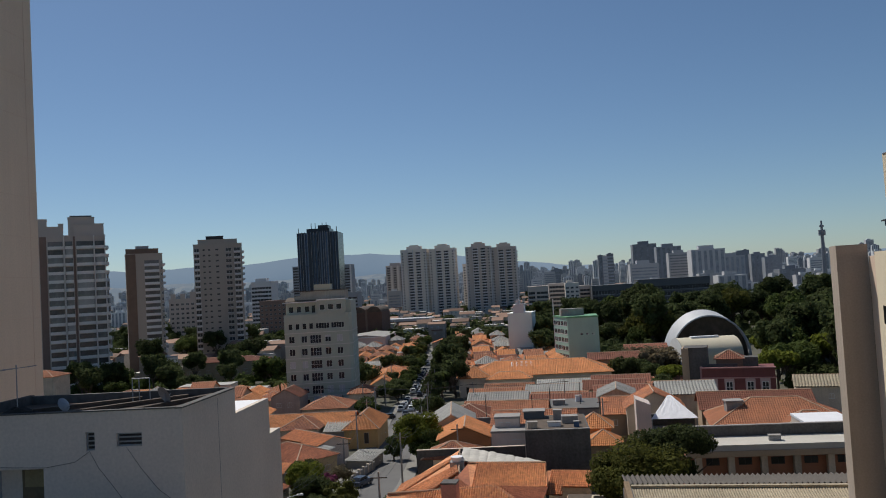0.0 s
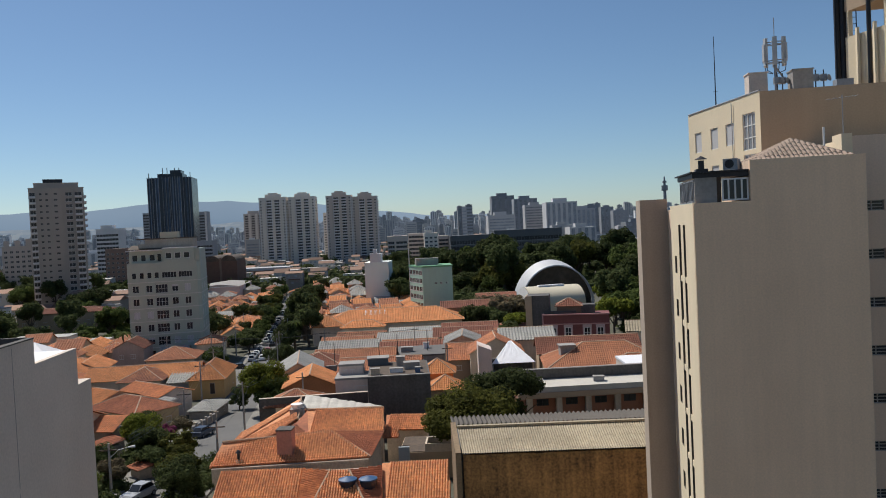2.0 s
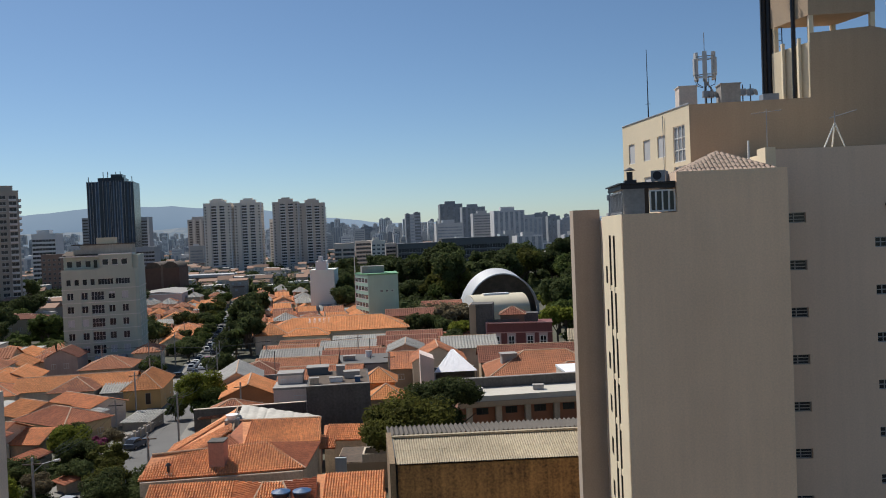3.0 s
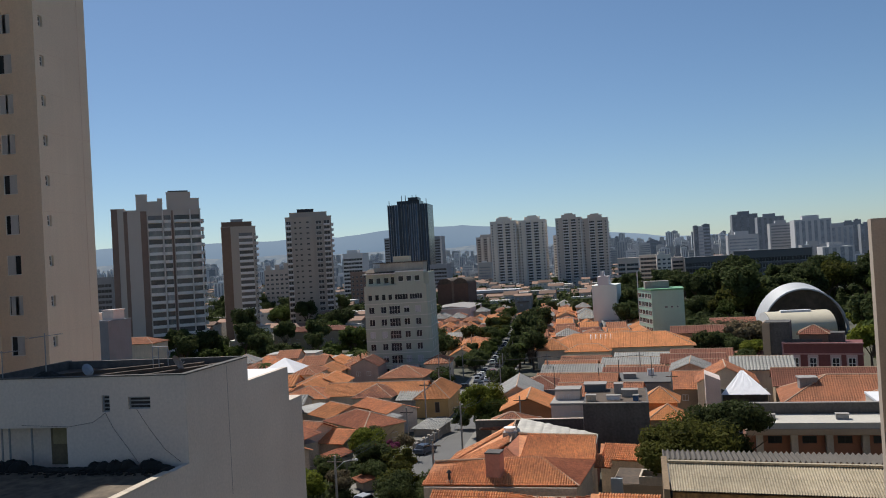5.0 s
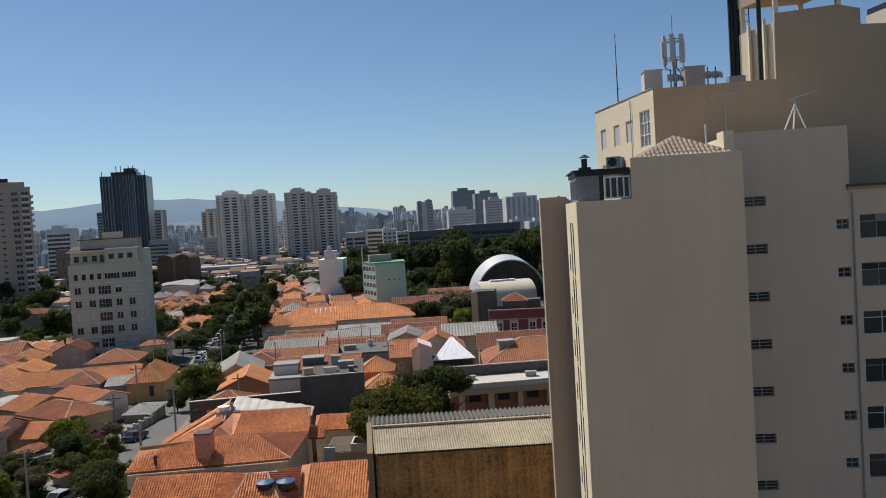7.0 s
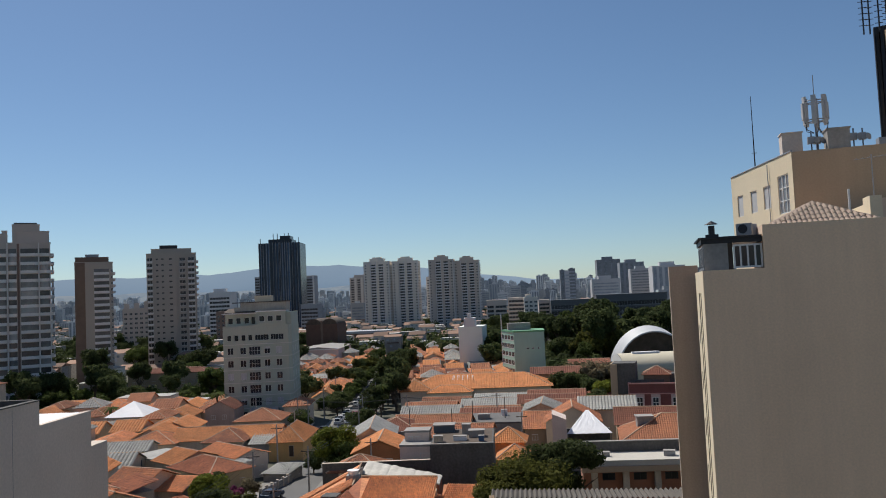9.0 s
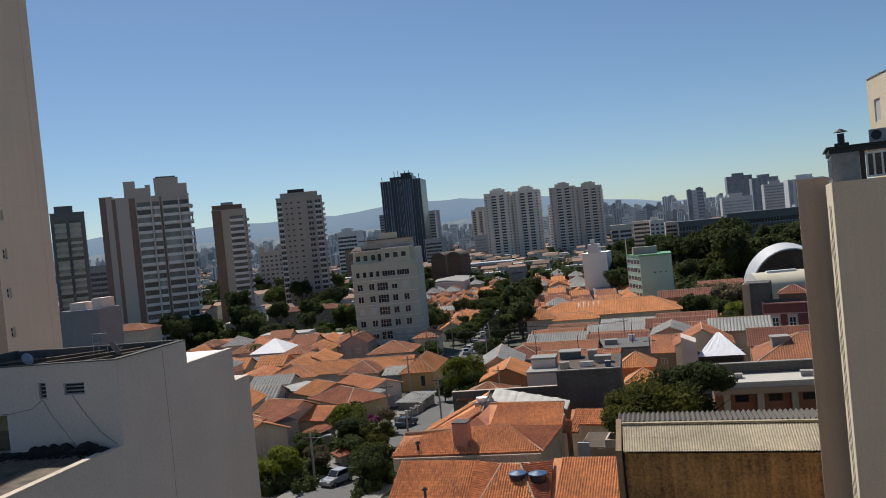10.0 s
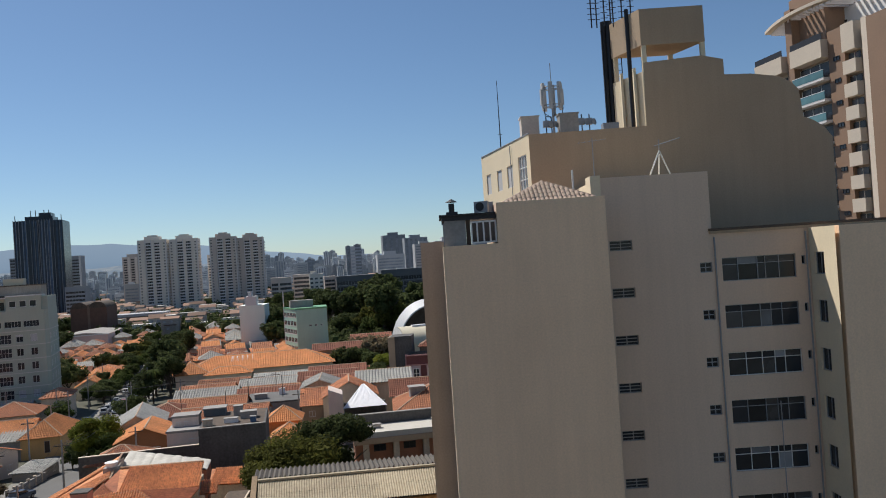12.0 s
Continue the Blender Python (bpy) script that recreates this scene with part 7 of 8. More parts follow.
part("roof_wall", b, [DARK_WALL], root, "dark stained rooftop walls")
house(37.4, 183.0, 5.6, 5, 1.8, 1.5, -14, "hip", BROWN_BRICK, TILE_OLD, "brown hipped rooftop room on the pink building", 0.4, z=8.25, fit=[], sides=False)
house(52.5, 178, 9, 9, 6.5, 1.8, -14, "gable_x", PALE_WALL, FIBRE, "fibre-cement roofed house beside the pink building", 0.6)

# vaulted cream hall
root = thing("vaulted_hall", pose(43.6, 262, -5.0, 0, 0, 6), "cream barrel-vaulted sports hall with a white curved gable", "building")
b = Build()
rings = []
for x in (0.4, 5, 10, 15, 19.5):
    rings.append([(x, 8.6 - 8.6 * math.cos(math.pi * k / 18), 7.2 + 5.6 * math.sin(math.pi * k / 18)) for k in range(19)])
b.quads(rings)
part("vault", b, [surface("cream_vault_sheet", (0.66, 0.59, 0.44), 0.6, 0.12, 3, 0.2, 0.1)], root, smooth=True)
b = Build()
b.quads([[(x, y, 7.2) for x, y, z in rings[0]], [(0.3, y, z) for x, y, z in rings[0]]])
b.box(0, 0.3, 0, 17.2, 0, 7.2)
part("gable_wall", b, [surface("white_gable", (0.76, 0.75, 0.72), 0.8, 0.1, 4, 0.3, 0.1)], root, "bright white curved gable wall")
b = Build()
b.box(0.3, 19.5, 0, 17.2, 0, 7.3)
b.box(-6, 0, 4, 14, 0, 2.2)
part("wall", b, [CREAM], root)
b = Build()
b.box(5, 14, 6.5, 8.4, 12.5, 13.2)
part("ridge_vent", b, [WHITE_SHEET], root)

# great white arch
root = thing("arched_pavilion", pose(64.7, 322, -5.0), "large white metal arch pavilion with a glazed truss end", "building")


def arch(v, inset, k):
    """A point of the flaring shell: v from the open end to the back, k round the half circle."""
    a, h, cx, cy = 15.3 + 0.7 * v - inset, 17.0 + 2.0 * v - inset, -1.6 * v, 7.0 * v
    return (cx - a * math.cos(math.pi * k / 40), cy, h * math.sin(math.pi * k / 40))


b = Build()
b.quads([[arch(v, 0.0, k) for k in range(41)] for v in (0, 0.35, 0.7, 1)])
b.quads([[arch(v, 0.5, k) for k in range(41)] for v in (1, 0.7, 0.35, 0)])
b.quads([[arch(0, 0.5, k) for k in range(41)], [arch(0, 0, k) for k in range(41)]])
b.quads([[arch(1, 0, k) for k in range(41)], [arch(1, 0.5, k) for k in range(41)]])
part("shell", b, [ARCH_METAL], root, smooth=True)
b = Build()
b.quads([[(arch(0.25, 0.7, k)[0], 4.0, 0) for k in range(41)], [arch(0.25, 0.7, k) for k in range(41)]])
part("end_glazing", b, [pane("brown_glazing", (0.12, 0.095, 0.075), 0.5)], root)
for k in range(-5, 6):
    b = Build()
    x = 2.7 * k
    top = 16.6 * math.sqrt(max(0.0, 1 - (x / 15.2) ** 2))
    b.box(x - 1.1 - 0.13, x - 1.1 + 0.13, 3.5, 3.8, 0, top)
    part("mullion", b, [BROWN_BRICK], root)
for k in range(5):
    z = 3.1 * (k + 1)
    half = 15.0 * math.sqrt(max(0.0, 1 - (z / 16.6) ** 2))
    b = Build()
    b.box(-1.1 - half, -1.1 + half, 3.4, 3.7, z - 0.12, z + 0.12)
    part("transom", b, [BROWN_BRICK], root)
house(14, 262, 22, 10, 7.8, 1.8, -3, "gable_x", surface("brick_tan", (0.30, 0.21, 0.15), 0.9, 0.2, 4, 0.3, 0.2), TILE_OLD, "long old tiled building beside the park", 0.7, fit=[])
house(28, 283, 14, 8, 8.6, 1.4, -3, "gable_x", surface("tan_wall", (0.34, 0.26, 0.19), 0.9, 0.2, 4, 0.3, 0.2), TILE_OLD, "tan walled house with an old tile roof", 0.7, fit=[])

# school with the long orange roof
root = house(-23.3, 243.0, 42.6, 15.0, 4.9, 3.5, -0.6, "hip", surface("school_wall", (0.62, 0.53, 0.38), 0.85, 0.2, 4, 0.3, 0.2), TILE_ORANGE, "long school building with a bright orange tiled roof", 0.5, over=0.8, z=ground_z(243) + 1.0, fit=[(1.4 + 1.9 * k, 2.2, 1.5, 1.7, "white") for k in range(20)], group="")
house(-26.0, 240.4, 9.0, 12, 4.9, 2.8, 8, "hip", PALE_WALL, TILE_ORANGE, "orange-roofed street wing of the school", 0.5, over=0.8, group="", z=ground_z(240) + 0.9)
house(-17.5, 238.2, 13.0, 7, 4.4, 1.7, -2, "hip", CREAM, TILE_ORANGE, "low orange-roofed entrance wing of the school", 0.5, group="", z=ground_z(238) + 0.8)
for k in range(5):
    root = thing("roof_skylight", pose(-10.6 + 1.5 * k, 246.9, 3.25), "white roof skylight strip on the school roof", "skylight", "school skylights")
    b = Build()
    b.prism([(0, 0), (0.6, 0), (0.6, 2.6), (0, 2.6)], -1.2, [0.25, 0.25, 1.48, 1.48])
    part("glazing", b, [WHITE_SHEET], root)
root = thing("low_shed", pose(0.5, 222, ground_z(222)), "low grey-roofed shed before the school", "shed")
b = Build()
b.box(0, 11, 0, 6, -1, 4.9)
part("wall", b, [CONCRETE], root)
b = Build()
b.box(-0.2, 11.2, -0.2, 6.2, 4.9, 5.2)
part("roof", b, [FIBRE_GREY], root)

# across the street: yellow house and its neighbours
house(-41.1, 156.9, 6.8, 14.5, 3.95, 2.5, 3, "hip", YELLOW, TILE_ORANGE, "yellow ochre corner house with orange hipped roof and dark door", 0.3, fit=[(4.0, 1.0, 1.0, 2.2, "door")])
house(-62.5, 160.2, 22.0, 9.0, 4.3, 2.0, 3, "gable_x", PALE_WALL, TILE_ORANGE, "long low house under a broad orange roof", 0.3)
house(-54.6, 156.6, 8.2, 9.0, 4.3, 2.0, 3, "hip", PALE_WALL, TILE, "projecting hipped wing of the long low house", 0.3, fit=[])
house(-71.5, 156.8, 10.5, 10.0, 4.1, 1.9, 5, "hip", PALE_WALL, TILE, "hipped house with weathered orange tiles", 0.3)
house(-45.2, 157.6, 4.2, 5.0, 3.6, 1.2, 3, "shed", CONCRETE, FIBRE_GREY, "low back kitchen with a grey slatted roof", 0.5, fit=[])
house(-49.4, 143.4, 12.0, 6.4, 3.9, 1.1, -41, "gable_x", WHITE_WALL, TILE, "white house with a dark window under an orange roof", 0.28, fit=[(9.6, 1.6, 1.0, 1.8, "white")], z=-0.6)
house(-47.0, 137.2, 9.6, 3.6, 3.2, 0.5, -41, "shed", CONCRETE, FIBRE_GREY, "grey lean-to between two tiled houses", 0.5, fit=[], z=-0.5)
house(-50.2, 131.0, 12.4, 8.0, 3.4, 1.7, -38, "hip", surface("buff_render", (0.52, 0.40, 0.24), 0.9, 0.2, 5, 0.4, 0.2), TILE_RED, "buff house under a large red tiled roof", 0.28, fit=[], z=-0.3)
house(-55.5, 136.5, 7.0, 9.0, 3.6, 1.5, -38, "gable_x", PALE_WALL, TILE_ORANGE, "low house with light orange tiles and pale ridges", 0.28, fit=[], z=-0.4)
house(-62.5, 141.5, 8.5, 8.0, 3.8, 0.4, -30, "flat", PALE_WALL, FIBRE_GREY, "low block with a pale flat roof", fit=[])
house(-69.5, 145.5, 8.0, 7.0, 4.2, 1.3, 7, "gable_x", PALE_WALL, FIBRE_GREY, "grey corrugated roofed house", 0.6)
house(-41.6, 107.7, 3.8, 2.8, 3.7, 1.2, -12, "shed", PALE_WALL, TILE, "small house with mottled orange tiles", 0.26, fit=[(2.0, 1.2, 0.9, 1.1, "white")], z=1.1)
house(-39.9, 104.6, 3.4, 2.6, 2.4, 0.6, -46, "shed", PALE_WALL, TILE_RED, "little red-tiled porch roof by the gate", 0.26, fit=[(0.6, 0.2, 0.9, 2.0, "door")], z=1.2)
house(-31.5, 94.8, 2.3, 2.5, 1.9, 0.4, -47, "shed", PALE_WALL, TILE_RED, "little red-tiled gate roof", 0.26, fit=[], z=1.3)
house(-48.8, 108.0, 6.6, 6.0, 5.0, 1.3, -20, "gable_x", PALE_WALL, TILE, "weathered tiled house behind the front gardens", 0.28)
house(-46.4, 99.5, 5.5, 5.5, 5.0, 1.2, -40, "shed", PALE_WALL, TILE_RED, "small lean-to with red tiles", 0.28)
house(-54.0, 97.0, 8.0, 8.0, 5.6, 1.6, -40, "hip", PALE_WALL, TILE, "weathered tiled house with a skylight", 0.28)
house(-45.5, 90.0, 6.0, 7.0, 5.2, 1.5, -35, "gable_x", PALE_WALL, TILE, "pale-walled house with a brown tiled lean-to", 0.28)
house(-34.9, 133.5, 4.2, 6.6, 2.1, 0.35, -9, "shed", CONCRETE, FIBRE_GREY, "carport with a pale slatted roof", 0.5, fit=[], z=-1.1)
root = thing("garden_wall", pose(-30.9, 119.5, 0, 0, 0, 86), "stained grey garden wall with piers along the pavement", "wall")
b = Build()
b.prism([(0, 0), (14.0, 0), (14.0, 0.22), (0, 0.22)], -1.5, [1.55, 0.85, 0.85, 1.55])
part("wall", b, [CONCRETE], root)
for k in range(6):
    b = Build()
    b.box(2.4 * k, 2.4 * k + 0.45, -0.08, 0.3, -1.5, 1.85 - 0.12 * k)
    part("pier", b, [PALE_WALL], root)
house(-59.2, 188.0, 11.2, 11, 4.6, 2.3, 3, "hip", PALE_WALL, TILE_DULL, "hipped tiled house before the nine-storey block", 0.35)
house(-72.0, 202.5, 7.6, 9, 6.2, 2.0, 3, "gable_y", surface("dusty_pink_render", (0.46, 0.34, 0.29), 0.9, 0.25, 5, 0.4, 0.2, streak=0.5), TILE_OLD, "old dusty pink house with a brown gable roof", 0.4, fit=[(1.5, 3.6, 1.2, 1.2, "white"), (4.4, 3.6, 1.2, 1.2, "white")])
house(-76, 176, 10, 9, 4.8, 2.0, 7, "hip", PALE_WALL, TILE_ORANGE, "low house with pale orange tiles", 0.4)
house(-118, 246, 17, 8, 6.2, 0.4, 4, "flat", PINKISH, FIBRE_GREY, "long pale flat-roofed building among the trees", fit=[(2 + 3 * k, 3.6, 1.4, 1.1, "white") for k in range(5)])
house(-98, 236, 12, 7, 5.4, 0.4, 4, "flat", PALE_WALL, FIBRE_GREY, "pale low building with a grey flat roof", fit=[])
root = thing("white_tent_roof", pose(-95, 194, ground_z(196) + 0.8) @ Matrix.Diagonal((1.2, 1.2, 1.0, 1.0)), "bright white pyramidal tent roof", "canopy")
b = Build()
for k in range(4):
    c = [(0, 0), (9, 0), (9, 9), (0, 9)]
    p, q = c[k], c[(k + 1) % 4]
    b.face([(p[0], p[1], 5.2), (q[0], q[1], 5.2), (4.5, 4.5, 8.6)])
part("tent", b, [WHITE_SHEET], root)
b = Build()
b.box(0.5, 8.5, 0.5, 8.5, -2, 5.2)
part("wall", b, [CONCRETE], root)
house(-170, 235, 15.5, 10, 12.2, 1.8, 3, "hip", PALE_WALL, TILE_DULL, "tan house with a low tiled roof below the high-rise", 0.5, fit=[])
house(-150, 318, 34, 12, 8.0, 1.6, 3, "hip", STUCCO_DIM, TILE_OLD, "long tan building with a low tiled roof", 0.8, fit=[(2 + 4 * k, 3.5, 1.6, 1.4, "white") for k in range(8)])

# streets of small houses, copied from a few kinds
rng = random.Random(23)
KINDS = []
for k in range(10):
    w, d = rng.uniform(6.0, 9.5), rng.uniform(8, 12)
    KINDS.append(house(-60 - 12 * k, 430, w, d, rng.choice((3.4, 3.8, 4.6, 6.0)), rng.uniform(1.4, 2.3), 0, rng.choice(("hip", "gable_x", "gable_y", "hip", "gable_x")), PALE_WALL,
                       (TILE, TILE_ORANGE, FIBRE_GREY, TILE_DULL, TILE_OLD, TILE_ORANGE, TILE, TILE_DULL, TILE_ORANGE, FIBRE_GREY)[k], "small tiled terrace house in a packed street", 0.7, sides=False))


def plant_house(x, y, yaw):
    if -116 < x < -78 and 404 < y < 466:
        return
    o = rng.choice(KINDS)
    copy_thing(o, pose(x, y, ground_z(y), 0, 0, yaw) @ Matrix.Identity(4))


y = 262.0
while y < 470:
    c = street_x(y)
    for k in range(5):
        if y > 262 and not (k > 2 and y > 360):
            plant_house(c + 8.5 + 9.6 * k + rng.uniform(-0.4, 0.4), y + rng.uniform(-1, 1), 6 + rng.uniform(-2, 2))
    for k in range(4):
        plant_house(c - 16.5 - 9.8 * k + rng.uniform(-0.4, 0.4), y + rng.uniform(-1, 1), 6 + rng.uniform(-2, 2))
    y += 10.6
for y in (206, 217.5, 229, 240.5, 251):
    for k in range(3):
        x = street_x(y) - 16 - 9.5 * k
        if not (-80 < x < -52 and 215 < y < 250) and x > -62:
            plant_house(x, y, 7)
WIDE = [house(-200 - 20 * k, 440, 13.0 + k, 9.5, 3.8 + 0.5 * k, 1.7, 0, "gable_x", mat, roof, "low wide tiled row house", 0.6, sides=False) for k, (mat, roof) in enumerate(((STUCCO_DIM, TILE_DULL), (CONCRETE, FIBRE_GREY), (PALE_WALL, TILE_OLD)))]
for y in (204, 216):
    for k in range(5):
        copy_thing(WIDE[(k + int(y)) % 3], pose(-20 + 14.5 * k + (3 if y > 210 else 0), y, ground_z(y), 0, 0, -4 + rng.uniform(-2, 2)))
for y in (162, 174, 186, 198):
    for k in range(6):
        if not (y > 180 and k < 1):
            plant_house(-73 - 10 * k + rng.uniform(-1, 1), y + rng.uniform(-2, 2), 7 + rng.uniform(-3, 3))
for y in (210, 222, 234):
    for k in range(6):
        plant_house(-80 - 9.6 * k + rng.uniform(-1, 1), y + rng.uniform(-1, 1), 7 + rng.uniform(-4, 4))
for y in (118, 130):
    for k in range(3):
        plant_house(-64 - 10 * k, y, 8 + rng.uniform(-2, 2))
for y in (177, 190):
    for k in range(3):
        copy_thing(WIDE[(2 * k + int(y)) % 3], pose(-19 + 15 * k, y, ground_z(y), 0, 0, -4 + rng.uniform(-2, 2)))


# small boxes, tanks and vents standing on the flat roofs
def roof_box(x, y, z, w, d, h, mat, label):
    root = thing("roof_box", pose(x, y, z, 0, 0, rng.uniform(-10, 10)), label, "roof box", "roof boxes")
    b = Build()
    b.box(-w / 2, w / 2, -d / 2, d / 2, -0.2, h)
    part("body", b, [mat], root)
    b = Build()
    b.box(-w / 2 - 0.06, w / 2 + 0.06, -d / 2 - 0.06, d / 2 + 0.06, h, h + 0.08)
    part("lid", b, [CONCRETE], root)


for x, y, z, w, d, h, mat, label in ((-2.6, 110.6, 9.66, 1.3, 0.9, 0.8, PALE_WALL, "pale plastered box on the dark flat roof"), (0.4, 111.5, 9.66, 1.8, 1.0, 0.55, WHITE_SHEET, "low white box on the dark flat roof"), (2.6, 114.0, 9.66, 2.2, 1.6, 0.9, CONCRETE, "grey concrete box on the dark flat roof"),
                                     (3.4, 110.4, 9.66, 0.7, 0.6, 0.7, TANK_BLUE, "small blue tank on the dark flat roof"), (1.0, 116.8, 9.66, 1.2, 1.2, 1.3, CONCRETE, "grey concrete tank on the dark flat roof"),
                                     (2.0, 160.0, 4.98, 2.4, 1.6, 0.9, CONCRETE, "grey concrete box on the felt roof"), (6.0, 163.5, 4.98, 1.2, 1.2, 1.1, WHITE_SHEET, "white tank on the felt roof"),
                                     (19.5, 104.5, 8.3, 1.0, 0.8, 0.5, CONCRETE, "small vent box on the pale roof slab"), (27.5, 104.0, 8.3, 1.4, 0.9, 0.6, GREY_METAL, "grey metal unit on the pale roof slab")):
    roof_box(x, y, z, w, d, h, mat, label)


# ---- trees ----
def crown_mesh(seed, rx, rz, leaf, count, mat, blobs=16, gap=0.0, name="crown"):
    """An uneven crown: clumps of small leaves, thick at the clumps' outsides, with dark gaps between them."""
    g = np.random.default_rng(seed)
    centres = g.normal(size=(blobs, 3))
    centres /= np.linalg.norm(centres, axis=1)[:, None]
    centres *= (g.uniform(0.25, 0.78, blobs) ** 0.7)[:, None]
    centres[:, 2] = centres[:, 2] * 0.8 + 0.05
    radii = g.uniform(0.26, 0.46, blobs)
    pick = g.choice(blobs, count, p=radii**2 / (radii**2).sum())
    ways = g.normal(size=(count, 3))
    ways /= np.linalg.norm(ways, axis=1)[:, None]
    ways[:, 2] += 0.25
    pts = centres[pick] + ways * (radii[pick] * g.uniform(0.72 - gap, 1.08, count))[:, None]
    pts = pts * np.array([rx, rx, rz])
    nrm = ways + g.normal(size=(count, 3)) * 0.55
    nrm /= np.linalg.norm(nrm, axis=1)[:, None]
    side = np.cross(nrm, g.normal(size=(count, 3)))
    side /= np.linalg.norm(side, axis=1)[:, None]
    up = np.cross(nrm, side)
    s = (leaf * g.uniform(0.6, 1.3, count))[:, None]
    quad = np.stack([pts - side * s, pts - up * s * 0.55, pts + side * s, pts + up * s * 0.55], 1).reshape(-1, 3)
    verts = quad.tolist()
    faces = np.arange(count * 4).reshape(-1, 4).tolist()
    # shaded cores of the clumps
    for c, r in zip(centres, radii):
        k = len(verts)
        ring = 6
        for j in range(1, 4):
            for i in range(ring):
                a, e = 2 * math.pi * i / ring, math.pi * j / 4
                q = r * 0.74
                verts.append([(c[0] + q * math.sin(e) * math.cos(a)) * rx, (c[1] + q * math.sin(e) * math.sin(a)) * rx, (c[2] + q * math.cos(e)) * rz])
        for j in range(2):
            for i in range(ring):
                n = (i + 1) % ring
                faces.append([k + j * ring + i, k + (j + 1) * ring + i, k + (j + 1) * ring + n, k + j * ring + n])
        faces.append([k + i for i in range(ring)])
        faces.append([k + 2 * ring + i for i in reversed(range(ring))])
    me = bpy.data.meshes.new(name)
    me.from_pydata(verts, [], faces)
    me.materials.append(mat)
    me.update()
    return me


def trunk_mesh(seed, high, radius, spread):
    r = random.Random(seed)
    b = Build()
    lean = (r.uniform(-0.05, 0.05) * high, r.uniform(-0.05, 0.05) * high)
    fork = high * r.uniform(0.4, 0.55)
    b.tube([(0, 0, -0.4), (lean[0] * 0.3, lean[1] * 0.3, fork * 0.5), (lean[0], lean[1], fork)], [radius * 1.25, radius, radius * 0.8], 8)
    for k in range(6):
        a = k * 1.05 + r.uniform(-0.3, 0.3)
        q = spread * r.uniform(0.5, 0.85)
        p0 = Vector((lean[0], lean[1], fork * r.uniform(0.75, 1.0)))
        p2 = Vector((lean[0] + q * math.cos(a), lean[1] + q * math.sin(a), high * r.uniform(0.75, 1.0)))
        p1 = p0.lerp(p2, 0.5) + Vector((0, 0, 0.08 * high))
        b.tube([p0, p1, p2], [radius * 0.5, radius * 0.3, radius * 0.1], 6)
        for s in range(2):
            e = p1 + Vector((r.uniform(-1, 1) * spread * 0.4, r.uniform(-1, 1) * spread * 0.4, high * 0.2))
            b.tube([p1, e], [radius * 0.22, radius * 0.06], 5)
    return b.mesh("trunk", [BARK])


def tree(x, y, high, rx, mat, label, seed, leaf=0.32, count=5200, squash=0.75, blobs=16, gap=0.0, group="", z=None):
    base = ground_z(y) if z is None else z
    root = thing("tree", pose(x, y, base), label, "tree", group)
    rz = min(rx * squash, high * 0.46)
    part("trunk", trunk_mesh(seed, high - rz, 0.045 * high * 0.6, rx), None, root)
    part("crown", crown_mesh(seed, rx, rz, leaf, count, mat, blobs, gap), None, root, m=pose(0, 0, high - rz))
    return root


tree(8.1, 84.5, 10.3, 5.0, LEAF_OLIVE, "dense olive-green rounded tree behind the shed", 1, 0.2, 16000, 0.8, 30)
tree(13.2, 91.5, 10.8, 4.6, LEAF_DARK, "dark green tree beside the arcade hall", 2, 0.22, 11000, 0.75, 20)
tree(-22.6, 134.0, 8.9, 4.0, LEAF_BRIGHT, "round bright green street tree at the corner", 3, 0.2, 9000, 0.9, 18)
tree(-20.2, 131.0, 6.4, 3.0, LEAF_GREEN, "green street tree at the corner", 4, 0.2, 5000, 0.9)
tree(-33.8, 106.6, 6.2, 2.9, LEAF_BRIGHT, "leafy yellow-green tree over the front gardens", 5, 0.16, 7000, 0.8, 18)
tree(-31.6, 102.4, 4.6, 2.6, LEAF_DARK, "dark garden tree by the street", 6, 0.16, 5000, 0.8)
tree(-31.4, 111.0, 3.7, 1.5, PETALS, "bougainvillea bush full of magenta flowers", 7, 0.13, 2200, 0.8, 8)
tree(-31.0, 113.8, 4.2, 2.2, LEAF_GREY, "dry brown-leaved shrub behind the bougainvillea", 18, 0.14, 1800, 0.8, 10, 0.2)
tree(-27.0, 100.2, 4.6, 2.6, LEAF_OLIVE, "straggly grey-olive street tree with thin branches", 8, 0.13, 1500, 0.8, 12, 0.4)
tree(-22.4, 83.2, 4.6, 3.0, LEAF_DARK, "dark glossy bush at the house corner", 19, 0.15, 6000, 0.8, 16)
tree(-24.8, 93.0, 4.2, 2.5, LEAF_OLIVE, "dusty olive bush at the house corner", 9, 0.14, 5200, 0.8, 14, 0.2)
tree(-24.4, 88.4, 4.0, 2.3, LEAF_OLIVE, "broad olive-green shrub on the pavement", 10, 0.14, 4200, 0.8, 12, 0.2)
tree(-35.2, 96.0, 4.4, 2.4, LEAF_DARK, "dark green garden tree by the gates", 11, 0.16, 4200, 0.8)
tree(-34.6, 84.0, 4.8, 3.0, LEAF_BRIGHT, "large bright yellow-green garden bush", 12, 0.15, 8000, 0.8, 20)
tree(-31.6, 89.5, 3.4, 1.8, LEAF_GREY, "thin grey-green shrub by the gates", 13, 0.16, 3800, 0.8)
tree(-29.2, 95.5, 3.4, 2.0, LEAF_DARK, "dark hedge bush beside the pavement", 14, 0.14, 3200, 0.8)
tree(-36.5, 113.5, 5.2, 2.6, LEAF_DARK, "dark garden tree between the houses", 15, 0.18, 4200, 0.8)
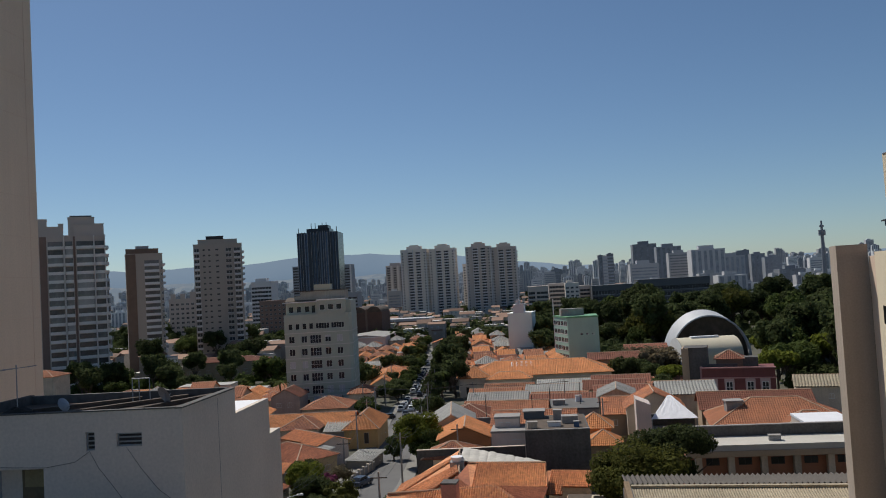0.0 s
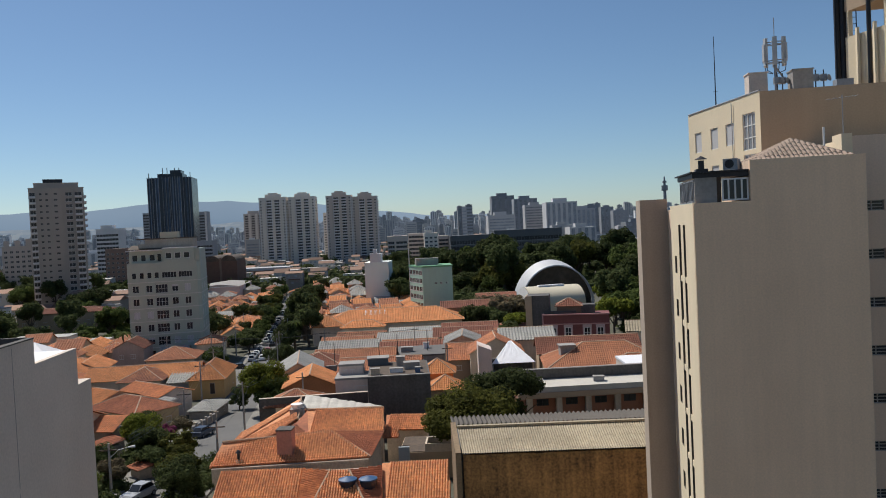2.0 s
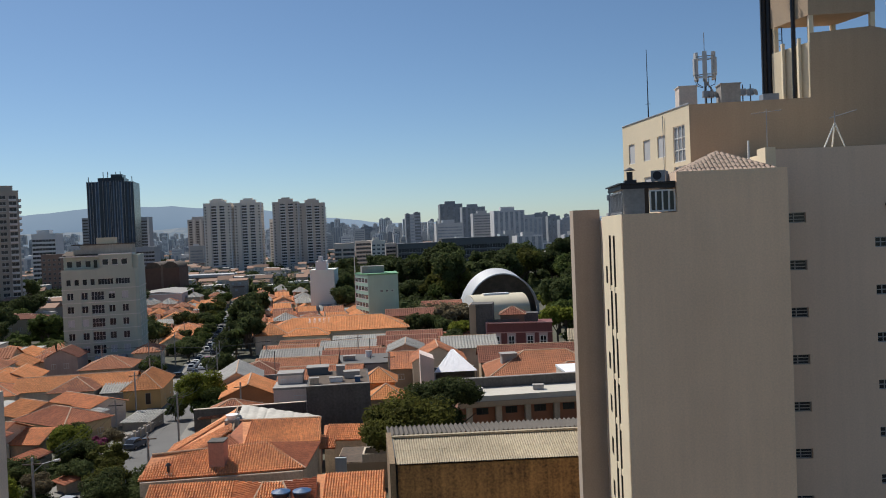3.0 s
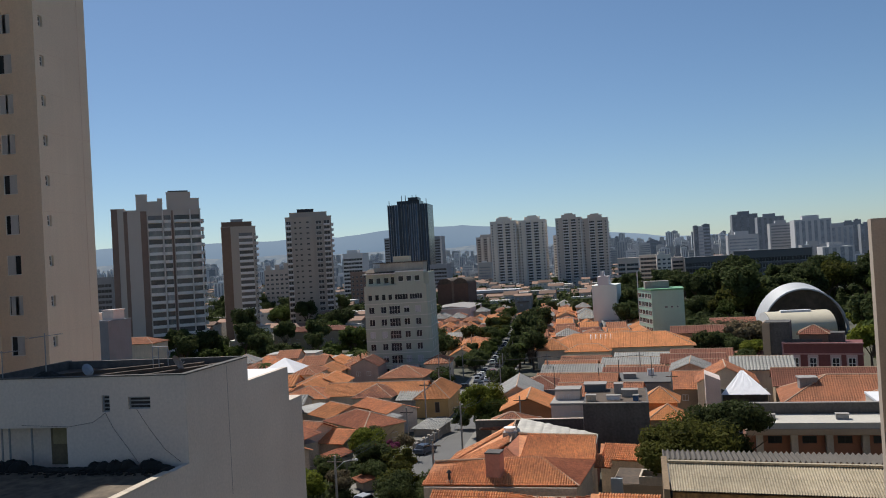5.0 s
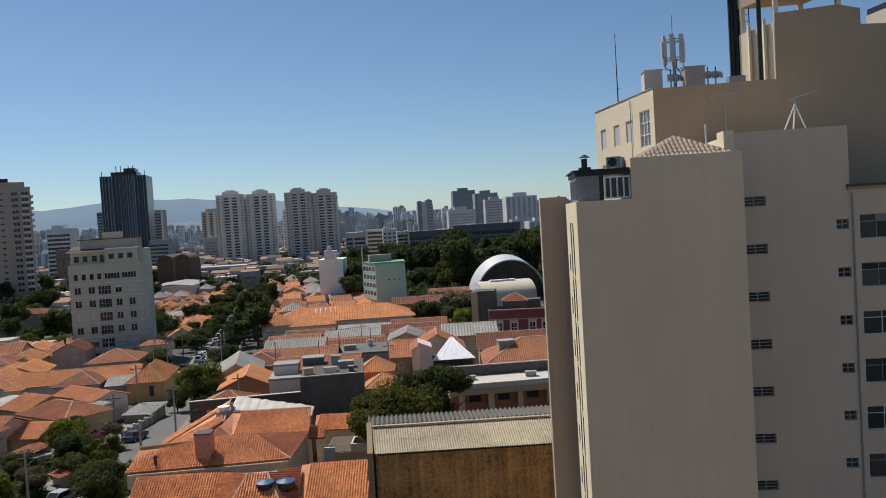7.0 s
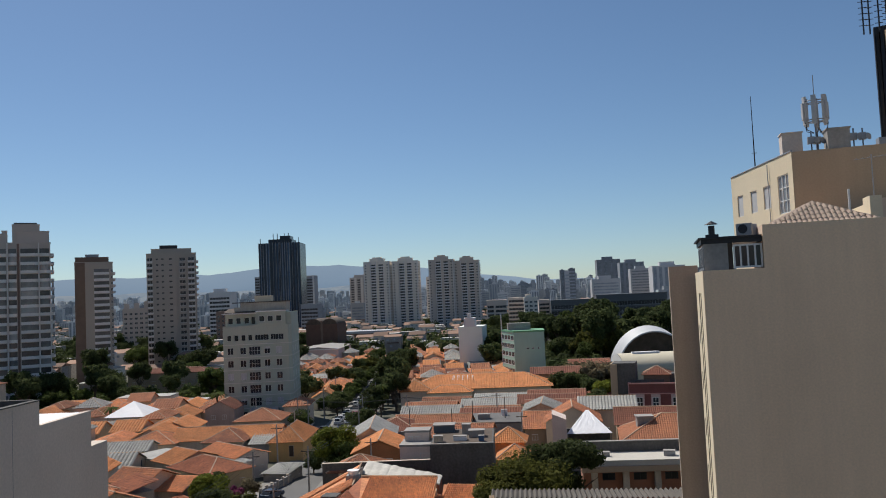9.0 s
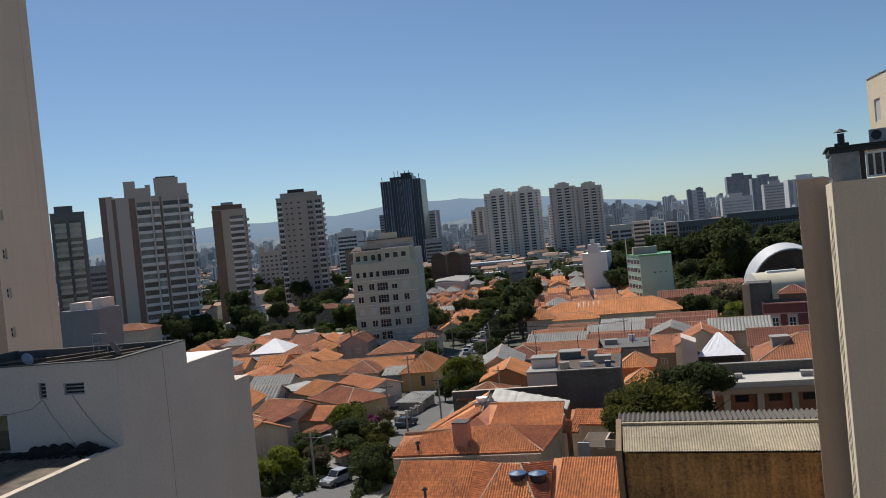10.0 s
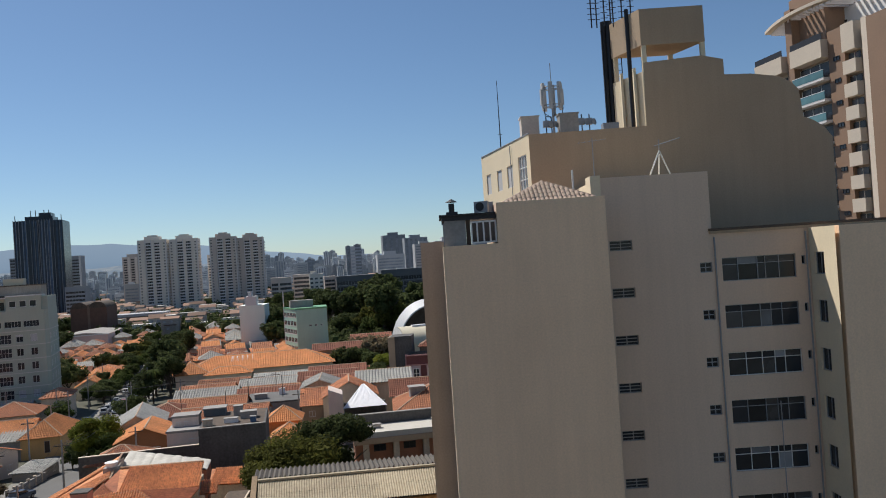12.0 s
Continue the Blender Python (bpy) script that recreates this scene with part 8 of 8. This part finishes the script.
tree(-28.2, 141.5, 4.4, 2.6, LEAF_DARK, "dark shrubs beside the carport", 16, 0.16, 3800, 0.8)

# kinds of trees to copy over streets, gardens and the park
SPECIES = []
for k, (mat, lab, high, rx, sq, n) in enumerate(((LEAF_DARK, "dark green tree with broad crown", 13, 6.5, 0.75, 2600), (LEAF_GREEN, "green tree with spreading crown", 12, 6.0, 0.7, 2600), (LEAF_DARK, "tall dark green park tree", 17, 6.0, 0.95, 2800),
                                                 (LEAF_OLIVE, "broad tree with olive-green leaves", 12, 6.2, 0.7, 2600), (LEAF_BRIGHT, "light yellow-green leafy garden tree", 11, 5.5, 0.7, 2400), (LEAF_GREY, "sparse grey-brown tree with few leaves", 11, 6.5, 0.7, 1100))):
    SPECIES.append(tree(-300 - 30 * k, 520, high, rx, mat, lab, 40 + k, 0.55, n, sq, 15, 0.2 if k == 5 else 0.0, "copied trees"))


def plant(kind, x, y, size, z=None):
    o = SPECIES[kind]
    c = copy_thing(o, pose(x, y, ground_z(y) if z is None else z, 0, 0, rng.uniform(0, 360)) @ Matrix.Scale(size, 4))
    c.scale = (size, size, size * rng.uniform(0.9, 1.1))
    return c


rng = random.Random(77)
# along the far street
for k in range(24):
    y = 232 + 9.0 * k + rng.uniform(-2.5, 2.5)
    c = street_x(y)
    if y > 262 or k % 2:
        plant(rng.choice((0, 2, 2, 0)), c + 7.2 + rng.uniform(-0.5, 2.5), y, rng.uniform(0.42, 0.72))
    if k % 4 != 2:
        plant(rng.choice((0, 2, 1, 3)), c - 7.6 + rng.uniform(-3.5, 0.0), y + 4, rng.uniform(0.4, 0.72))
for k in range(11):
    y = 226 + 11.5 * k
    plant(rng.choice((0, 2)), street_x(y) + 5.6, y, rng.uniform(0.42, 0.6))
    plant(rng.choice((0, 1)), street_x(y) - 5.8, y + 5, rng.uniform(0.38, 0.55))
for k in range(9):
    y = 240 + 10.5 * k
    plant(2, street_x(y) + 9.0 + rng.uniform(-0.8, 3.0), y, rng.uniform(0.72, 1.0))
for x, y, kind, size in ((-44.0, 192, 1, 0.5), (-46.5, 200, 0, 0.5), (-43.5, 182, 5, 0.45), (-29.0, 190.5, 0, 0.55), (-26.6, 186.5, 2, 0.4), (-60.5, 262, 0, 0.9), (-70, 285, 0, 0.95), (-58, 300, 0, 0.8), (-77, 258, 2, 0.7), (-31.5, 224, 0, 0.6)):
    plant(kind, x, y, size)
# gardens before the high-rises
for k in range(22):
    plant(rng.choice((0, 2, 2, 0, 1)), rng.uniform(-168, -100), rng.uniform(258, 312), rng.uniform(0.6, 0.98))
for k in range(40):
    y = rng.uniform(330, 600)
    plant(rng.choice((0, 2, 2, 0, 1)), y * rng.uniform(-0.58, -0.25), y, rng.uniform(0.8, 1.25))
# near the white slab, the school and the pink building
for x, y, kind, size in ((0.5, 345, 0, 1.1), (3.0, 356, 2, 1.1), (-1.5, 365, 0, 1.2), (23.5, 250, 0, 0.75), (27.5, 255, 0, 0.8), (31.0, 247, 0, 0.65), (33.5, 262, 5, 1.1), (39.0, 274, 5, 1.15), (44.0, 268, 5, 1.0), (31.5, 276, 5, 1.0), (33.5, 222, 4, 0.75), (37.2, 226, 4, 0.7),
                         (30.0, 215, 0, 0.6), (-20.5, 262, 0, 0.6), (-31.0, 268, 2, 0.5)):
    plant(kind, x, y, size)
for k in range(30):
    y = rng.uniform(385, 560)
    plant(rng.choice((0, 2, 2, 0, 1)), y * rng.uniform(-0.015, 0.10), y, rng.uniform(0.95, 1.4))
# the park
for k in range(66):
    y = rng.uniform(345, 560)
    a = rng.uniform(0.075, 0.42)
    x = y * a + 10
    if x < 42 and y < 360:
        continue
    plant(rng.choice((0, 0, 2, 1, 3, 0, 2)), x, y, rng.uniform(1.3, 1.95))
for k in range(14):
    y = rng.uniform(356, 420)
    plant(rng.choice((1, 3, 4)), y * rng.uniform(0.06, 0.15) + 12, y, rng.uniform(0.85, 1.15))
for k in range(46):
    y = rng.uniform(222, 335)
    x = y * rng.uniform(0.23, 0.43) + 9
    if not (x < 76 and 250 < y < 292 or x < 92 and 312 < y < 350):
        plant(rng.choice((0, 1, 2, 4, 3, 2)), x, y, rng.uniform(0.95, 1.4))


# undergrowth and far woods
def thicket(name, label, spots, mat, leaf, each):
    """Many clumps of leaves joined into one mass. spots: (x, y, z, wide, high)."""
    g = np.random.default_rng(9)
    verts, faces = [], []
    for x, y, z, wide, high in spots:
        ways = g.normal(size=(each, 3))
        ways /= np.linalg.norm(ways, axis=1)[:, None]
        pts = np.array([x, y, z + high * 0.45]) + ways * np.array([wide, wide, high * 0.6]) * g.uniform(0.7, 1.1, (each, 1))
        side = np.cross(ways + g.normal(size=(each, 3)) * 0.6, g.normal(size=(each, 3)))
        side /= np.linalg.norm(side, axis=1)[:, None]
        up = np.cross(ways, side)
        s = leaf * g.uniform(0.6, 1.4, (each, 1))
        k = len(verts)
        verts += np.stack([pts - side * s, pts - up * s * 0.6, pts + side * s, pts + up * s * 0.6], 1).reshape(-1, 3).tolist()
        faces += (np.arange(each * 4).reshape(-1, 4) + k).tolist()
        k = len(verts)
        for e, r in ((0.0, 0.8), (0.5, 0.85), (0.85, 0.5)):
            verts += [[x + wide * r * math.cos(a), y + wide * r * math.sin(a), z - 0.4 + high * e] for a in [1.047 * q for q in range(6)]]
        for j in range(2):
            faces += [[k + 6 * j + q, k + 6 * j + (q + 1) % 6, k + 6 * j + 6 + (q + 1) % 6, k + 6 * j + 6 + q] for q in range(6)]
        faces.append([k + 12 + q for q in range(6)])
    me = bpy.data.meshes.new(name)
    me.from_pydata(verts, [], faces)
    me.materials.append(mat)
    return tagged(new(name, me), label, "bushes", kind="stuff")


rng = random.Random(91)
spots = []
for k in range(420):
    y = rng.uniform(325, 600)
    x = y * rng.uniform(0.07, 0.45) + 8
    if not (40 < x < 92 and y < 352):
        spots.append((x, y, -5.0, rng.uniform(2.5, 5.0), rng.uniform(3.0, 7.0)))
for k in range(170):
    y = rng.uniform(200, 330)
    spots.append((y * rng.uniform(0.24, 0.46) + 12, y, ground_z(y), rng.uniform(2.0, 4.0), rng.uniform(2.5, 6.0)))
for k in range(70):
    spots.append((rng.uniform(23, 48), rng.uniform(312, 430), -5.0, rng.uniform(2.5, 4.5), rng.uniform(4.0, 8.0)))
thicket("park_undergrowth", "dense dark undergrowth beneath the park trees", spots, LEAF_DARK, 0.55, 90)
spots = []
for k in range(150):
    spots.append((rng.uniform(-215, -82), rng.uniform(248, 335), -5.0, rng.uniform(2.0, 4.5), rng.uniform(2.0, 5.5)))
beds = []
for k in range(120):
    x, y = rng.uniform(-40.0, -29.8), rng.uniform(80, 113)
    if not (x < -36.5 and y > 101 or -33 < x < -29 and 92 < y < 98):
        beds.append((x, y, ground_z(y), rng.uniform(0.6, 1.4), rng.uniform(0.8, 2.2)))
for k in range(46):
    y = rng.uniform(79, 104)
    beds.append((rng.uniform(-23.6, -20.4), y, ground_z(y), rng.uniform(0.5, 1.0), rng.uniform(0.7, 1.8)))
thicket("front_garden_plants", "dark green hedges and plants filling the front gardens", beds, LEAF_DARK, 0.16, 150)
thicket("garden_shrubs", "green garden shrubs before the high-rises", spots, LEAF_GREEN, 0.5, 70)
spots = []
for k in range(3200):
    far = 430 * (4.5 ** rng.random())
    x = far * math.tan(radians(rng.uniform(-48, 3) if far < 640 else rng.uniform(-48, 37)))
    if abs(x - street_x(far)) > 12 or far > 490:
        spots.append((x, far, -5.4, rng.uniform(3.5, 7), rng.uniform(6, 12)))
thicket("distant_trees", "distant dark green trees scattered among houses", spots, LEAF_DARK, 1.0, 46)


# palms
def palm(x, y, high):
    root = thing("palm_tree", pose(x, y, ground_z(y)), "slim palm with drooping fronds", "palm", "palms")
    b = Build()
    b.tube([(0, 0, -0.3), (0.1, 0, high * 0.5), (0.15, 0.05, high)], [0.24, 0.17, 0.14], 8)
    part("trunk", b, [BARK], root)
    f = Build()
    for k in range(9):
        s, w = k / 8, 0.32 * math.sin(math.pi * (0.12 + 0.88 * k / 8))
        f.v += [(2.6 * s, -w, 0.9 * s - 2.3 * s * s - 0.12), (2.6 * s, 0, 0.9 * s - 2.3 * s * s), (2.6 * s, w, 0.9 * s - 2.3 * s * s - 0.12)]
    for k in range(8):
        f.f += [(3 * k, 3 * k + 3, 3 * k + 4, 3 * k + 1), (3 * k + 1, 3 * k + 4, 3 * k + 5, 3 * k + 2)]
        f.m += [0, 0]
    me = f.mesh("frond", [LEAF_GREEN])
    for k in range(14):
        part("frond", me, None, root, m=pose(0.15, 0.05, high, 0, -18 + 9 * (k % 4), 360 * k / 14))


for x, y, h in ((-95, 198, 8), (-75, 219, 9), (-29.8, 226, 9), (30.4, 129.5, 7.5)):
    palm(x, y, h)


# ---- cars ----
def car_meshes(mat, tall=1.45, long=4.1):
    key = ("car", mat.name, tall)
    if key in MESHES:
        return MESHES[key]
    body = Build()
    side = [(-long / 2, 0.35), (-long / 2, 0.78), (-long / 2 + 0.15, 0.92), (-long * 0.2, 1.0), (long * 0.36, 1.02), (long / 2 - 0.08, 0.95), (long / 2, 0.7), (long / 2, 0.35)]
    rings = []
    for yy, inset in ((-0.86, 0.06), (-0.8, 0.0), (0.8, 0.0), (0.86, 0.06)):
        rings.append([(x * (1 - inset * 0.3), yy, 0.35 + (z - 0.35) * (1 - inset)) for x, z in side])
    body.quads(rings, 0, closed=True)
    body.face(list(reversed(rings[0])))
    body.face(rings[-1])
    cab = Build()
    roof_line = [(-long * 0.21, 0.98), (-long * 0.06, tall), (long * 0.28, tall - 0.02), (long * 0.42, 1.0)]
    cab.upright(roof_line, -0.66, 0.66)
    glass = Build()
    inner = [(-long * 0.205, 1.02), (-long * 0.055, tall - 0.1), (long * 0.275, tall - 0.12), (long * 0.41, 1.04)]
    glass.upright(inner, -0.675, 0.675)
    ws = Build()
    ws.box(-0.3, 0.3, -0.62, 0.62, 0, 0.03)
    lamp = Build()
    lamp.box(-0.05, 0.05, -0.18, 0.18, -0.08, 0.08)
    wheel, rim = Build(), Build()
    wheel.tube([(0, -0.1, 0), (0, 0.1, 0)], 0.31, 16)
    rim.tube([(0, -0.112, 0), (0, 0.112, 0)], 0.19, 12)
    MESHES[key] = (body.mesh("body", [mat]), cab.mesh("cabin", [mat]), glass.mesh("side_glass", [GLASS]), wheel.mesh("wheel", [RUBBER]), rim.mesh("rim", [GREY_METAL]), lamp.mesh("headlight", [WHITE_FRAME]))
    shield = Build()
    a0, a1, b0, b1 = Vector((-long * 0.207, 0, 1.0)), Vector((-long * 0.062, 0, tall - 0.03)), Vector((long * 0.415, 0, 1.02)), Vector((long * 0.283, 0, tall - 0.04))
    for lo, hi, off in ((a0, a1, Vector((-0.03, 0, 0.02))), (b0, b1, Vector((0.03, 0, 0.02)))):
        shield.face([lo + off + Vector((0, -0.6, 0)), lo + off + Vector((0, 0.6, 0)), hi + off + Vector((0, 0.55, 0)), hi + off + Vector((0, -0.55, 0))])
    MESHES[key] += (shield.mesh("windscreen", [GLASS]),)
    return MESHES[key]


def car(x, y, yaw, mat, colour, tall=1.45):
    body, cab, glass, wheel, rim, lamp, shield = car_meshes(mat, tall)
    root = thing("car", pose(x, y, ground_z(y) + 0.07, 0, 0, yaw), f"{colour} hatchback car standing in the street", "car", "street cars")
    part("body", body, None, root)
    part("cabin", cab, None, root)
    part("side_glass", glass, None, root)
    part("windscreen", shield, None, root)
    for wx in (-1.28, 1.28):
        for wy in (-0.8, 0.8):
            w = part("wheel", wheel, None, root, m=pose(wx, wy, 0.31))
            part("rim", rim, None, w)
    for wy in (-0.6, 0.6):
        part("headlight", lamp, None, root, m=pose(-2.04, wy, 0.72))


PAINTS = ((CAR_WHITE, "white"), (CAR_WHITE, "white"), (CAR_SILVER, "silver"), (CAR_SILVER, "silver"), (CAR_DARK, "dark grey"), (CAR_DARK, "dark grey"), (CAR_BLUE, "blue-grey"), (CAR_RED, "red"), (CAR_SILVER, "silver"))
rng = random.Random(3)
car(-27.2, 84.6, 68, CAR_SILVER, "silver white", 1.6)
car(-28.9, 118.6, 250, CAR_BLUE, "dark blue", 1.5)
for k in range(26):
    y = 214 + 5.6 * k
    for s in (-2.9, -0.2, 2.9):
        if rng.random() < (0.5 if s else 0.1):
            m, n = rng.choice(PAINTS)
            car(street_x(y) + s, y + rng.uniform(-0.6, 0.6), 96 if s > 0 else 276, m, n, rng.choice((1.42, 1.5, 1.65)))
for x, y, yaw in ((-36.6, 203.0, 100), (-33.5, 206.5, 100), (-40.5, 199.0, 10), (-47.0, 206.5, -8), (-54.0, 208.0, -8), (-28.0, 200.0, 170), (-33.8, 176.0, 98), (-31.5, 184.0, 98), (-29.4, 192.0, 98)):
    m, n = rng.choice(PAINTS)
    car(x, y, yaw, m, n)


# ---- poles, wires, street lamps ----
def pole(x, y, high=9.0, lamp=0, z=None):
    base = ground_z(y) if z is None else z
    root = thing("utility_pole", pose(x, y, base), "grey concrete utility pole with a crossarm", "pole", "utility poles")
    b = Build()
    b.tube([(0, 0, -0.3), (0, 0, high)], [0.17, 0.11], 8)
    part("post", b, [CONCRETE], root)
    b = Build()
    b.box(-1.0, 1.0, -0.06, 0.06, high - 0.8, high - 0.68)
    part("crossarm", b, [WOOD_DARK], root)
    if lamp:
        b = Build()
        b.tube([(0, 0, high - 1.6), (lamp * 1.1, -0.2, high - 0.7), (lamp * 2.3, -0.3, high - 0.4)], 0.045, 6)
        part("arm", b, [GREY_METAL], root)
        b = Build()
        b.tube([(lamp * 2.2, -0.3, high - 0.42), (lamp * 2.9, -0.35, high - 0.36)], [0.1, 0.15], 8)
        part("lamp_head", b, [LAMP_GREY], root)
    return Vector((x, y, base + high - 0.6))


def wires(name, points, label):
    root = thing(name, pose(0, 0, 0), label, "cable", "street wires")
    for off in (-0.9, 0.0, 0.9):
        b = Build()
        line = []
        for p, q in zip(points, points[1:]):
            for k in range(0 if p == points[0] else 1, 9):
                s = k / 8
                c = p.lerp(q, s)
                line.append((c.x + off, c.y, c.z - 1.1 * 4 * s * (1 - s) * min(1.0, (q - p).length / 35)))
        b.tube(line, 0.018, 4, caps=False)
        part("wire", b, [DARK_METAL], root)


left_line = [pole(-30.6, 86, 5.9, 1), pole(-30.5, 115.2, 7.6), pole(-34.6, 141, 9), pole(-38.2, 166, 9), pole(-41.5, 190, 9), pole(-46, 225, 9), pole(-52.5, 270, 9), pole(-57.5, 320, 9)]
right_line = [pole(-20.6, 92.5, 6.6), pole(-21.4, 112, 8.6), pole(-23.4, 146, 9.0), pole(-27.6, 182, 9.0), pole(-29.2, 195.5, 9.2), pole(-33.5, 240, 9), pole(-38, 290, 9)]
wires("street_wires", left_line, "sagging black wires strung between street poles")
wires("street_wires", right_line, "sagging black wires strung between street poles")
cross_line = [pole(-58, 201, 9), pole(-46.5, 199, 9), pole(-18, 194.5, 9), pole(4, 192, 9), pole(9.3, 143, 9.5), pole(3.9, 121.5, 8.5), pole(-14.6, 124.5, 8.0)]
wires("street_wires", cross_line[:4], "sagging black wires over the cross street")
for x, y, h in ((-47.5, 130.5, 3), (-57.0, 135, 3), (-3.0, 141.5, 9.5), (0.2, 152, 10), (6.2, 160, 10), (-12, 152.6, 9)):
    b = Build()
    root = thing("roof_pipe", pose(x, y, ground_z(y)), "thin dark pipe standing above a roof", "pipe", "roof pipes")
    b.tube([(0, 0, 0), (0, 0, h + 1.2)], 0.07, 6)
    part("pipe", b, [DARK_METAL], root)
